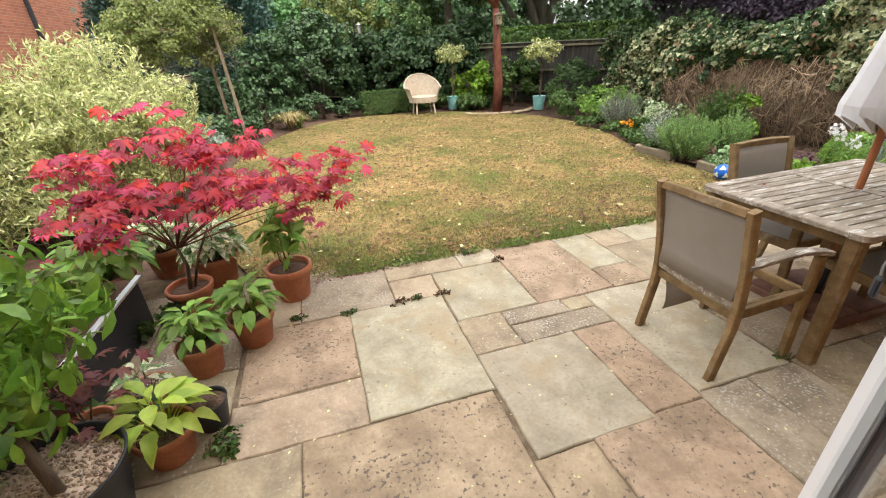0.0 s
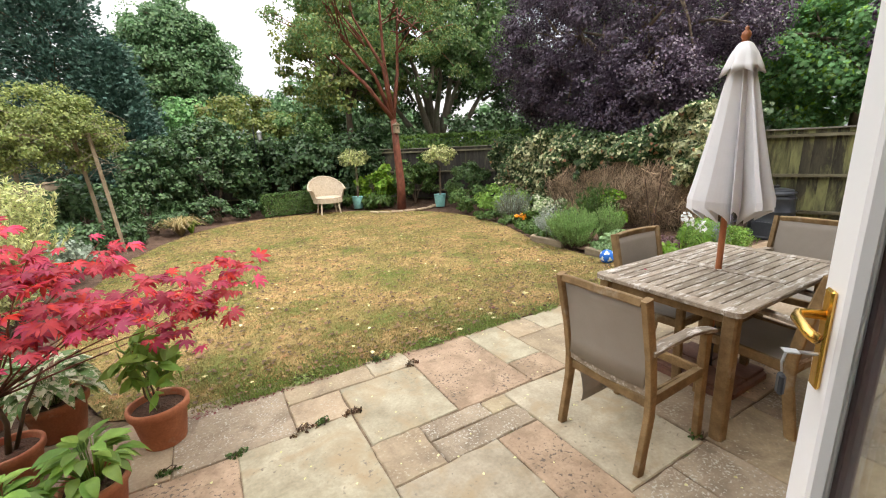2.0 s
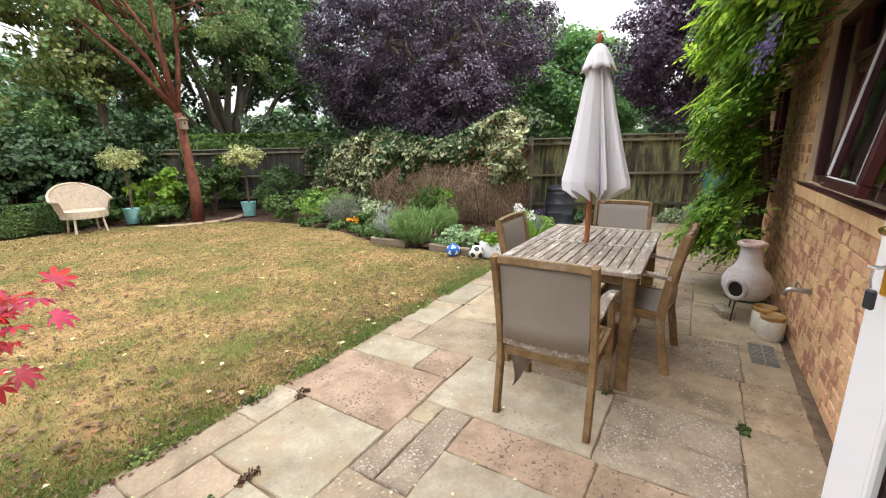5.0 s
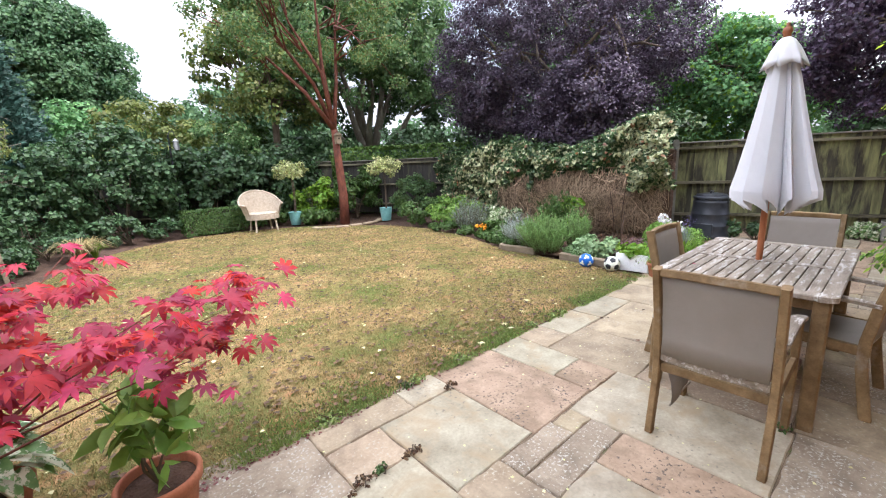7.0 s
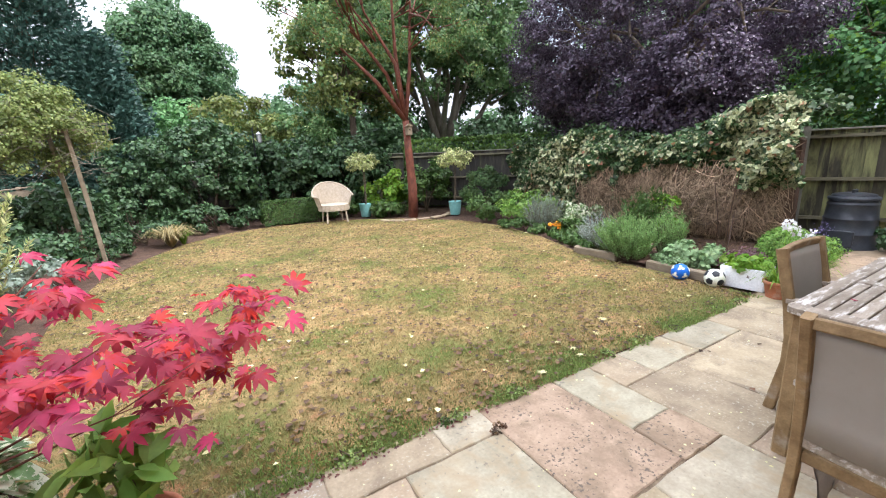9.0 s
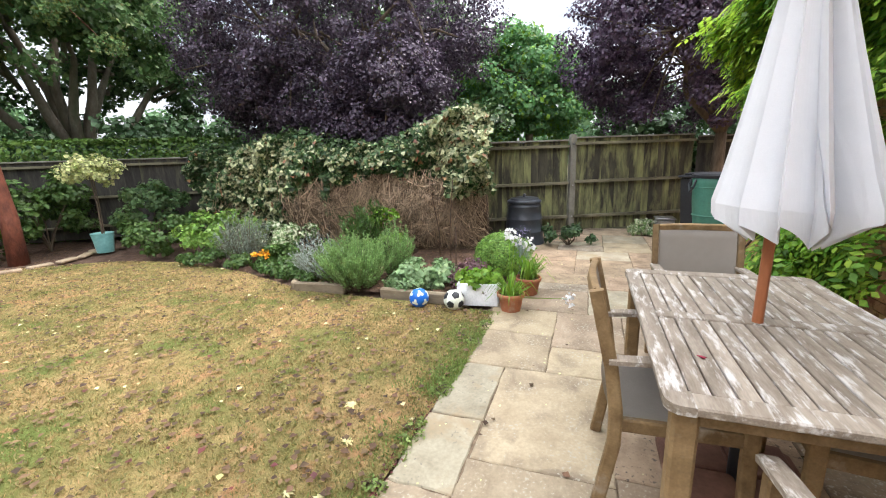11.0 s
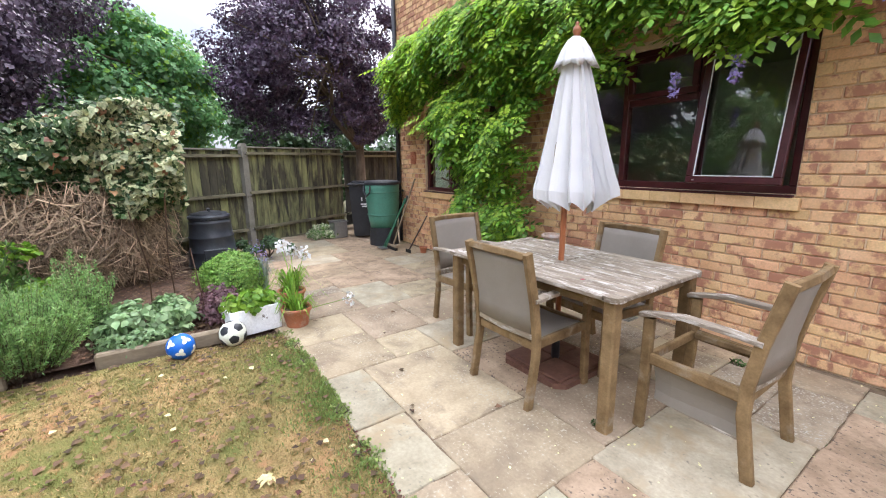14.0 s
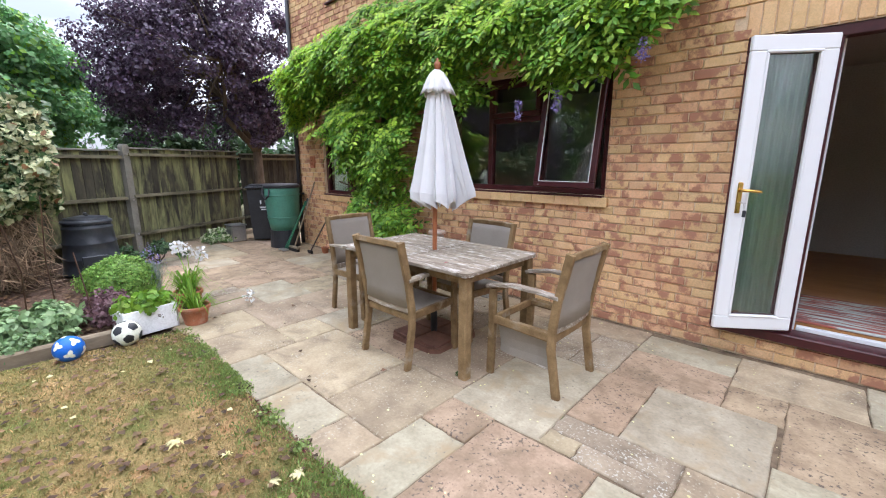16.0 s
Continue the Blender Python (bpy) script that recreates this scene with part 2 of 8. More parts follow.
M["mahog"] = material("mahogany_frame", (0.040, 0.008, 0.010), (0.075, 0.016, 0.018), scale=10, bump_scale=60, rough=0.35, vary=0.05, bump=0.1)
M["brass"] = material("brass", (0.70, 0.42, 0.10), (0.80, 0.52, 0.16), scale=4, bump_scale=40, rough=0.25, vary=0, metal=1, bump=0.03)
M["steel"] = material("grey_metal", (0.35, 0.35, 0.35), (0.50, 0.50, 0.50), scale=4, bump_scale=60, rough=0.4, vary=0, metal=0.9, bump=0.05)
M["black"] = material("black_plastic", (0.018, 0.02, 0.024), (0.035, 0.038, 0.045), scale=3, bump_scale=40, rough=0.5, vary=0.1, bump=0.1)
M["greenbin"] = material("green_plastic", (0.06, 0.20, 0.15), (0.09, 0.27, 0.20), scale=3, bump_scale=40, rough=0.5, vary=0.0, bump=0.1, stain=(0.11, 0.19, 0.14), stain_at=(0.5, 0.8))
M["baseplate"] = material("brown_base_plate", (0.11, 0.05, 0.035), (0.22, 0.11, 0.075), scale=6, bump_scale=60, rough=0.7, vary=0)
M["teal"] = material("teal_glaze", (0.17, 0.42, 0.40), (0.25, 0.52, 0.50), scale=5, bump_scale=20, rough=0.3, vary=0.05, bump=0.05)
M["wicker"] = material("cream_wicker", (0.38, 0.31, 0.23), (0.56, 0.48, 0.37), scale=20, bump_scale=200, rough=0.8, vary=0.05, bump=0.9, dist=0.006)
M["clay"] = material("whitewashed_clay", (0.40, 0.37, 0.34), (0.60, 0.57, 0.54), scale=5, bump_scale=60, rough=0.85, vary=0.03, stain=(0.50, 0.33, 0.22), stain_at=(0.58, 0.75), stain_scale=4)
M["pinkclay"] = material("worn_pink_clay", (0.42, 0.30, 0.24), (0.62, 0.48, 0.40), scale=8, bump_scale=60, rough=0.85, vary=0.03, stain=(0.60, 0.57, 0.53), stain_at=(0.5, 0.62), stain_scale=6)
M["jar"] = material("stoneware", (0.62, 0.58, 0.50), (0.72, 0.68, 0.60), scale=4, bump_scale=60, rough=0.3, vary=0.04, bump=0.05)
M["jar_rim"] = material("ochre_glaze", (0.30, 0.16, 0.05), (0.50, 0.32, 0.13), scale=10, bump_scale=40, rough=0.25, vary=0.1, bump=0.05)
# Near-black for tool heads and the fire mouth; also paints shade inside hollows.
M["dark"] = material("soot_and_shade_black", (0.01, 0.009, 0.008), (0.03, 0.025, 0.02), scale=6, rough=0.95)
M["timber"] = material("grey_timber", (0.17, 0.13, 0.085), (0.31, 0.25, 0.17), scale=8, bump_scale=60, rough=0.9, vary=0.15, stretch=(0.4, 0.4, 1))
M["gravel"] = material("pale_gravel", (0.25, 0.17, 0.12), (0.55, 0.45, 0.35), scale=10, bump_scale=60, rough=0.9, vary=0.45)
M["roof"] = material("dark_roof_tiles", (0.05, 0.035, 0.03), (0.11, 0.08, 0.07), scale=4, bump_scale=30, rough=0.9)
M["blue"] = material("blue_vinyl", (0.01, 0.11, 0.50), (0.015, 0.16, 0.62), scale=3, rough=0.4, bump=0.05, vary=0)
M["bin"] = material("black_bin_plastic", (0.028, 0.032, 0.040), (0.06, 0.068, 0.082), scale=3, bump_scale=40, rough=0.35, vary=0.1, bump=0.1)
M["rimsteel"] = material("galvanised_rim", (0.62, 0.66, 0.70), (0.75, 0.78, 0.80), scale=4, bump_scale=60, rough=0.35, vary=0, metal=0.5, bump=0.05)
M["bluetub"] = material("dark_blue_plastic", (0.018, 0.06, 0.085), (0.03, 0.09, 0.12), scale=3, bump_scale=40, rough=0.6, vary=0, bump=0.1)
M["pale"] = material("pale_vinyl", (0.70, 0.74, 0.60), (0.80, 0.82, 0.72), scale=3, rough=0.4, bump=0.05, vary=0)
M["plaster"] = material("painted_plaster", (0.62, 0.61, 0.58), (0.68, 0.67, 0.64), scale=1, rough=0.9, bump=0.05, vary=0)
M["floorwood"] = material("oak_floor", (0.34, 0.15, 0.05), (0.48, 0.24, 0.095), scale=5, rough=0.4, stretch=(0.2, 1, 1), vary=0.1)
M["curtain"] = material("sage_curtain", (0.50, 0.63, 0.52), (0.58, 0.70, 0.60), scale=3, rough=0.9, vary=0.02, bump_scale=200, trans=0.2, grain_by=0.05)
M["rug"] = material("woven_rug", (0.12, 0.10, 0.11), (0.72, 0.22, 0.16), scale=14, rough=0.95, stretch=(0.3, 2.5, 1), stain=(0.55, 0.60, 0.55), stain_at=(0.5, 0.55), stain_scale=11)
M["green_paint"] = material("green_metal", (0.02, 0.12, 0.06), (0.03, 0.17, 0.09), scale=3, rough=0.4)

L = {}
L["red"] = leafmat("maple_red", (0.30, 0.018, 0.045), (0.56, 0.055, 0.10), scale=5, vary=0.30, trans=0.35, stain=(0.62, 0.035, 0.02), stain_at=(0.54, 0.6), stain_scale=2.6)
L["dull"] = leafmat("maple_dull", (0.10, 0.028, 0.028), (0.22, 0.06, 0.05))
L["purple"] = leafmat("plum_purple", (0.036, 0.024, 0.042), (0.115, 0.085, 0.12), vary=0.5, trans=0.25, rough=0.38, stain=(0.19, 0.14, 0.20), stain_scale=1.0)
L["purple_b"] = leafmat("maroon", (0.045, 0.028, 0.052), (0.125, 0.082, 0.135), vary=0.45, trans=0.22, rough=0.36, stain=(0.20, 0.14, 0.21), stain_scale=1.2)
L["syc"] = leafmat("sycamore_leaf", (0.045, 0.11, 0.04), (0.16, 0.25, 0.085), scale=0.7, trans=0.42)
L["airy"] = leafmat("light_maple_leaf", (0.06, 0.145, 0.05), (0.20, 0.33, 0.12), scale=0.9, trans=0.5, stain=(0.42, 0.47, 0.22), stain_scale=1.3)
L["hazel"] = leafmat("hazel_leaf", (0.09, 0.23, 0.09), (0.24, 0.45, 0.17), scale=0.9, trans=0.45)
L["yel"] = leafmat("yellow_green_leaf", (0.08, 0.13, 0.025), (0.25, 0.28, 0.08), scale=0.9, trans=0.4, stain=(0.34, 0.33, 0.14), stain_scale=1.1)
L["climber"] = leafmat("climber_leaf", (0.10, 0.16, 0.04), (0.32, 0.36, 0.12), scale=1.6, vary=0.45, trans=0.4)
L["conifer"] = leafmat("blue_conifer", (0.022, 0.06, 0.045), (0.075, 0.15, 0.115), scale=1.0, trans=0.12)
L["dome"] = leafmat("lime_tree_leaf", (0.045, 0.12, 0.055), (0.17, 0.29, 0.12), scale=0.5, trans=0.35)
L["laurel"] = leafmat("dark_laurel", (0.020, 0.060, 0.022), (0.10, 0.175, 0.07), scale=0.9, trans=0.25, rough=0.5, vary=0.5)
L["mid"] = leafmat("mid_green_leaf", (0.035, 0.085, 0.018), (0.11, 0.19, 0.045), scale=2, trans=0.3)
L["bright_mid"] = leafmat("hedge_leaf", (0.05, 0.12, 0.02), (0.17, 0.28, 0.06), scale=2, trans=0.3)
L["bright"] = leafmat("bright_green_leaf", (0.10, 0.23, 0.02), (0.27, 0.44, 0.05), scale=1.5, trans=0.4)
L["wist"] = leafmat("wisteria_leaf", (0.05, 0.16, 0.022), (0.27, 0.50, 0.065), scale=3.0, vary=0.5, trans=0.4, stain=(0.48, 0.68, 0.09), stain_at=(0.50, 0.60), stain_scale=1.3)
L["bayleaf"] = leafmat("bay_leaf", (0.06, 0.18, 0.025), (0.32, 0.50, 0.075), scale=4, vary=0.5, trans=0.42, rough=0.3)
L["tanleaf"] = leafmat("straw_leaf", (0.20, 0.17, 0.06), (0.50, 0.40, 0.20), scale=6, vary=0.4, trans=0.3)
L["lime"] = leafmat("lime_hosta", (0.28, 0.42, 0.05), (0.52, 0.62, 0.12), scale=4, trans=0.35)
L["hosta"] = leafmat("hosta_leaf", (0.12, 0.24, 0.04), (0.27, 0.44, 0.09), scale=4, trans=0.35)
L["varieg"] = leafmat("cream_edged_leaf", (0.07, 0.16, 0.04), (0.20, 0.32, 0.10), scale=10, trans=0.25, stain=(0.62, 0.64, 0.45), stain_at=(0.50, 0.53), stain_scale=18)
L["ivy"] = leafmat("variegated_ivy", (0.018, 0.055, 0.018), (0.10, 0.17, 0.06), scale=1.5, vary=0.6, trans=0.2, stain=(0.52, 0.52, 0.30), stain_at=(0.60, 0.63), stain_scale=11)
L["dead"] = leafmat("dead_ivy_leaf", (0.16, 0.07, 0.03), (0.42, 0.22, 0.11), scale=4, vary=0.4, trans=0.1)
L["young"] = leafmat("young_wisteria_leaf", (0.30, 0.52, 0.04), (0.58, 0.76, 0.10), scale=2, vary=0.3, trans=0.5)
L["ivy_pale"] = leafmat("pale_ivy", (0.10, 0.16, 0.06), (0.66, 0.64, 0.38), scale=22, vary=0.4, trans=0.25)
L["whitevar"] = leafmat("cream_shrub", (0.17, 0.27, 0.06), (0.82, 0.79, 0.44), scale=7, vary=0.45, trans=0.4)
L["box"] = leafmat("box_leaf", (0.11, 0.24, 0.04), (0.28, 0.46, 0.09), scale=6, trans=0.3)
L["rose"] = leafmat("rosemary_leaf", (0.15, 0.30, 0.09), (0.33, 0.50, 0.18), scale=5, trans=0.35)
L["silver_pale"] = leafmat("pale_silver_leaf", (0.30, 0.37, 0.33), (0.58, 0.65, 0.60), scale=5, trans=0.25)
L["silver"] = leafmat("silver_leaf", (0.13, 0.18, 0.13), (0.34, 0.41, 0.33), scale=5, trans=0.25)
L["sage"] = leafmat("sage_leaf", (0.14, 0.25, 0.11), (0.30, 0.42, 0.20), scale=5, trans=0.3)
L["grass"] = leafmat("grass_blade", (0.25, 0.18, 0.07), (0.60, 0.42, 0.20), scale=4.2, vary=0.5, trans=0.3, stain=(0.17, 0.20, 0.06), stain_at=(0.41, 0.60), stain_scale=1.3)
L["green_grass"] = leafmat("green_grass", (0.15, 0.23, 0.055), (0.33, 0.42, 0.13), scale=5, trans=0.4)
L["litter"] = leafmat("fallen_leaf", (0.04, 0.024, 0.013), (0.19, 0.11, 0.055), scale=9, vary=0.6, trans=0.02, rough=0.8)
L["litter_y"] = leafmat("fallen_yellow_leaf", (0.50, 0.45, 0.18), (0.75, 0.72, 0.42), scale=9, vary=0.2, trans=0.1, rough=0.8)
L["flower"] = leafmat("white_petal", (0.70, 0.70, 0.70), (0.85, 0.85, 0.85), vary=0.05)
L["orange"] = leafmat("orange_petal", (0.80, 0.32, 0.02), (0.90, 0.48, 0.03), vary=0.1)
L["lilac"] = leafmat("lilac_petal", (0.22, 0.17, 0.45), (0.40, 0.33, 0.62), vary=0.2)
L["heather"] = leafmat("heather", (0.11, 0.055, 0.065), (0.23, 0.13, 0.14), vary=0.3)


def glass_mat(name, tint, base=0.15, most=0.8):
    m = bpy.data.materials.new(name)
    m.use_nodes = True
    n, l = m.node_tree.nodes, m.node_tree.links
    n.remove(n["Principled BSDF"])
    t, g, mx, f = n.new("ShaderNodeBsdfTransparent"), n.new("ShaderNodeBsdfGlossy"), n.new("ShaderNodeMixShader"), n.new("ShaderNodeLayerWeight")
    t.inputs["Color"].default_value = (*tint, 1)
    g.inputs["Roughness"].default_value = 0.0
    f.inputs["Blend"].default_value = 0.5
    pw = n.new("ShaderNodeMath")
    pw.operation = "POWER"
    pw.inputs[1].default_value = 5.0
    l.new(f.outputs["Facing"], pw.inputs[0])
    mr = n.new("ShaderNodeMapRange")
    mr.inputs["To Min"].default_value, mr.inputs["To Max"].default_value = base, most
    l.new(pw.outputs[0], mr.inputs["Value"])
    l.new(mr.outputs[0], mx.inputs[0])
    l.new(t.outputs[0], mx.inputs[1])
    l.new(g.outputs[0], mx.inputs[2])
    l.new(mx.outputs[0], n["Material Output"].inputs["Surface"])
    return m


M["glass"] = glass_mat("window_glass", (0.86, 0.90, 0.88))
M["thinglass"] = glass_mat("door_glass", (0.93, 0.95, 0.94), 0.07)
M["darkglass"] = glass_mat("dark_room_glass", (0.10, 0.11, 0.12), 0.05, 0.35)

# ---- builders ----


def part(name, bm, mat, parent=None, label="", smooth=False):
    me = bpy.data.meshes.new(name)
    bm.to_mesh(me)
    bm.free()
    if smooth:
        me.polygons.foreach_set("use_smooth", [True] * len(me.polygons))
    me.materials.append(mat)
    ob = new(name, me)
    ob.parent = parent
    return tagged(ob, label)


def thing(name, x, y, z, rz, label, category, group="", kind=""):
    ob = new(name)
    ob.matrix_world = pose(x, y, z, 0, 0, rz)
    return tagged(ob, label, category, group, kind)


def box(bm, cx, cy, cz, sx, sy, sz, m=None, bevel=0.0):
    """Adds a box of full size sx, sy, sz about a centre."""
    r = bmesh.ops.create_cube(bm, size=1, matrix=(m or Matrix()) @ Matrix.Translation((cx, cy, cz)) @ Matrix.Diagonal((sx, sy, sz, 1)))
    if bevel:
        es = list({e for v in r["verts"] for e in v.link_edges})
        bmesh.ops.bevel(bm, geom=es, offset=bevel, segments=1, affect="EDGES", profile=0.5)
    return bm


def boxes(*rows, bevel=0.0):
    bm = bmesh.new()
    for r in rows:
        box(bm, *r, bevel=bevel)
    return bm


def lathe(profile, seg=32, cap=True, wobble=0.0, cx=0.0, cy=0.0):
    """A turned shape from (radius, height) pairs."""
    bm = bmesh.new()
    rings = []
    for r, z in profile:
        rings.append([bm.verts.new((cx + r * math.cos(2 * math.pi * i / seg), cy + r * math.sin(2 * math.pi * i / seg), z + wobble * math.sin(3 * i))) for i in range(seg)])
    for a, b in zip(rings, rings[1:]):
        for i in range(seg):
            bm.faces.new((a[i], a[(i + 1) % seg], b[(i + 1) % seg], b[i]))
    if cap:
        if profile[0][0] > 0:
            bm.faces.new(list(reversed(rings[0])))
        if profile[-1][0] > 0:
            bm.faces.new(rings[-1])
    return bm


def tube_into(bm, pts, radii, seg=8):
    """A bent, tapering tube along points."""
    pts = [Vector(p) for p in pts]
    if not hasattr(radii, "__len__"):
        radii = [radii] * len(pts)
    rings = []
    side = None
    for i, p in enumerate(pts):
        d = (pts[min(i + 1, len(pts) - 1)] - pts[max(i - 1, 0)]).normalized()
        if side is None:
            side = d.orthogonal().normalized()
        side = (side - d * side.dot(d)).normalized()
        up = d.cross(side)
        rings.append([bm.verts.new(p + radii[i] * (side * math.cos(2 * math.pi * k / seg) + up * math.sin(2 * math.pi * k / seg))) for k in range(seg)])
    for a, b in zip(rings, rings[1:]):
        for k in range(seg):
            bm.faces.new((a[k], a[(k + 1) % seg], b[(k + 1) % seg], b[k]))
    bm.faces.new(list(reversed(rings[0])))
    bm.faces.new(rings[-1])
    return bm


def tube(pts, radii, seg=8):
    return tube_into(bmesh.new(), pts, radii, seg)


def prism(poly, depth, axis="y"):
    """A flat outline in (a, b), thickened by depth, centred; axis: the way of the thickness."""
    bm = bmesh.new()

    def at(a, b, h):
        return {"y": (a, h, b), "x": (h, a, b), "z": (a, b, h)}[axis]
    f = [bm.verts.new(at(a, b, -depth / 2)) for a, b in poly]
    g = [bm.verts.new(at(a, b, depth / 2)) for a, b in poly]
    bm.faces.new(f)
    bm.faces.new(list(reversed(g)))
    for i in range(len(poly)):
        j = (i + 1) % len(poly)
        bm.faces.new((f[j], f[i], g[i], g[j]))
    bmesh.ops.recalc_face_normals(bm, faces=bm.faces[:])
    return bm


SHAPES = {
    "kite": ([(0, 0, 0), (0.42, 0.5, 0.12), (0, 1, -0.05), (-0.42, 0.5, 0.12)], [(0, 1, 2), (0, 2, 3)]),
    "ivy": ([(0, 0, 0), (0.40, 0.0, 0.05), (0.46, 0.30, 0.02), (0.27, 0.52, 0.04), (0, 0.86, -0.12), (-0.27, 0.52, 0.04), (-0.46, 0.30, 0.02), (-0.40, 0.0, 0.05)], [(0, 1, 2, 3), (0, 3, 4), (0, 4, 5), (0, 5, 6, 7)]),
    "oval": ([(0, 0, 0), (0.30, 0.22, 0.07), (0.36, 0.55, 0.07), (0, 1, -0.14), (-0.36, 0.55, 0.07), (-0.30, 0.22, 0.07), (0, 0.5, 0)], [(0, 1, 6), (1, 2, 6), (2, 3, 6), (3, 4, 6), (4, 5, 6), (5, 0, 6)]),
    "bay": ([(0, 0, 0), (0.17, 0.3, 0.04), (0.17, 0.62, 0.03), (0, 1, -0.10), (-0.17, 0.62, 0.03), (-0.17, 0.3, 0.04), (0, 0.5, -0.01)], [(0, 1, 6), (1, 2, 6), (2, 3, 6), (3, 4, 6), (4, 5, 6), (5, 0, 6)]),
    "lance": ([(0, 0, 0), (0.13, 0.4, 0.03), (0, 1, -0.10), (-0.13, 0.4, 0.03)], [(0, 1, 2), (0, 2, 3)]),
    "blade": ([(-0.05, 0, 0), (0.05, 0, 0), (0.0, 1, 0.0)], [(0, 1, 2)]),
    "spray": ([(0, 0, 0), (0.20, 0.25, 0.03), (0.10, 0.32, 0), (0.30, 0.6, 0.03), (0.10, 0.6, 0), (0, 1, -0.1), (-0.10, 0.6, 0), (-0.30, 0.6, 0.03), (-0.10, 0.32, 0), (-0.20, 0.25, 0.03)], [(0, 1, 2, 8, 9), (2, 3, 4, 6, 7, 8), (4, 5, 6)]),
}


def maple_shape():
    v, n = [(0, 0.0, 0)], []
    lobes = [(-112, 0.5), (-72, 0.8), (-35, 0.95), (0, 1.0), (35, 0.95), (72, 0.8), (112, 0.5)]
    f = []
    for k, (a, r) in enumerate(lobes):
        a0 = radians(a)
        b = len(v)
        for da, rr, dz in ((-18, 0.42, 0.03), (-12, 0.70, 0.02), (0, 1.0, -0.20), (12, 0.70, 0.02), (18, 0.42, 0.03)):
            t = a0 + radians(da)
            v.append((rr * r * math.sin(t), rr * r * math.cos(t), dz))
        f.append((0, b + 4, b + 3, b + 2, b + 1, b))
    return v, f


def pinnate_shape():
    v, f = [], []
    spots = [(0.12, 1), (0.12, -1), (0.30, 1), (0.30, -1), (0.48, 1), (0.48, -1), (0.66, 1), (0.66, -1), (0.80, 0)]
    for y, s in spots:
        b = len(v)
        if s:
            d = Vector((s * 0.9, 0.45, -0.25)).normalized() * 0.30
        else:
            d = Vector((0, 0.28, -0.1))
        w = Vector((-d.y, d.x, 0)).normalized() * 0.078
        o = Vector((0, y, -0.25 * y * y))
        for q in (o, o + d * 0.45 + w + Vector((0, 0, 0.01)), o + d, o + d * 0.45 - w):
            v.append(tuple(q))
        f += [(b, b + 1, b + 2), (b, b + 2, b + 3)]
    return v, f


SHAPES["maple"] = maple_shape()
SHAPES["pinnate"] = pinnate_shape()
rng = np.random.default_rng(7)


def leaves(name, pts, ways, size, mat, parent=None, shape="kite", face=0.8, droop=0.3, vary=0.35, label="", kind="", up=0.6, grow=False):
    """Many leaves as one mesh. ways: which way each leaf faces; grow: leaves lie along their way instead."""
    tv, tf = SHAPES[shape]
    tv = np.array(tv, float)
    pts, ways = np.asarray(pts, float), np.asarray(ways, float)
    n = len(pts)
    w = ways + rng.normal(0, face, (n, 3))
    if not grow:
        w[:, 2] += up
    w /= np.linalg.norm(w, axis=1, keepdims=True) + 1e-9
    t = rng.normal(0, 1, (n, 3))
    if grow:
        y = w
        x = np.cross(t, y)
        x /= np.linalg.norm(x, axis=1, keepdims=True) + 1e-9
        z = np.cross(x, y)
    else:
        t[:, 2] -= droop * 2
        y = t - w * np.sum(t * w, axis=1, keepdims=True)
        y /= np.linalg.norm(y, axis=1, keepdims=True) + 1e-9
        z, x = w, np.cross(y, w)
    s = size * (1 + vary * rng.uniform(-1, 1, (n, 1, 1)))
    basis = np.stack([x, y, z], axis=1)
    verts = (np.einsum("kc,ncd->nkd", tv, basis) * s + pts[:, None, :]).reshape(-1, 3)
    me = bpy.data.meshes.new(name)
    k = len(tv)
    me.vertices.add(len(verts))
    me.vertices.foreach_set("co", verts.ravel())
    base = np.concatenate([np.array(f) for f in tf])
    totals = np.array([len(f) for f in tf])
    idx = (base[None, :] + k * np.arange(n)[:, None]).ravel()
    tot = np.tile(totals, n)
    me.loops.add(len(idx))
    me.loops.foreach_set("vertex_index", idx.astype(np.int32))
    me.polygons.add(len(tot))
    me.polygons.foreach_set("loop_start", np.concatenate([[0], np.cumsum(tot)[:-1]]).astype(np.int32))
    me.update(calc_edges=True)
    me.materials.append(mat)
    ob = new(name, me)
    ob.parent = parent
    return tagged(ob, label, kind=kind)


def ball(n, flat=1.0):
    d = rng.normal(0, 1, (n, 3))
    d /= np.linalg.norm(d, axis=1, keepdims=True)
    return d * np.array([1, 1, flat])


def crown(center, radii, clumps, clump_r, per, inner=0.35, low=-0.8):
    """Leaf places in uneven clumps round a crown, with the way each faces."""
    c, r = np.array(center, float), np.array(radii, float)
    d = ball(clumps * 2)
    d = d[d[:, 2] > low][:clumps]
    k = len(d)
    rad = (inner + (1 - inner) * rng.uniform(0, 1, (k, 1)) ** 0.5) * rng.uniform(0.85, 1.08, (k, 1))
    cc = c + d * r * rad
    cr = clump_r * rng.uniform(0.6, 1.3, (k, 1, 1))
    q = ball(k * per).reshape(k, per, 3) * rng.uniform(0.3, 1, (k, per, 1)) ** 0.5 * cr * np.array([1, 1, 0.65])
    p = (cc[:, None, :] + q).reshape(-1, 3)
    w = (q / (np.linalg.norm(q, axis=2, keepdims=True) + 1e-9) + 0.6 * d[:, None, :]).reshape(-1, 3)
    return p, w


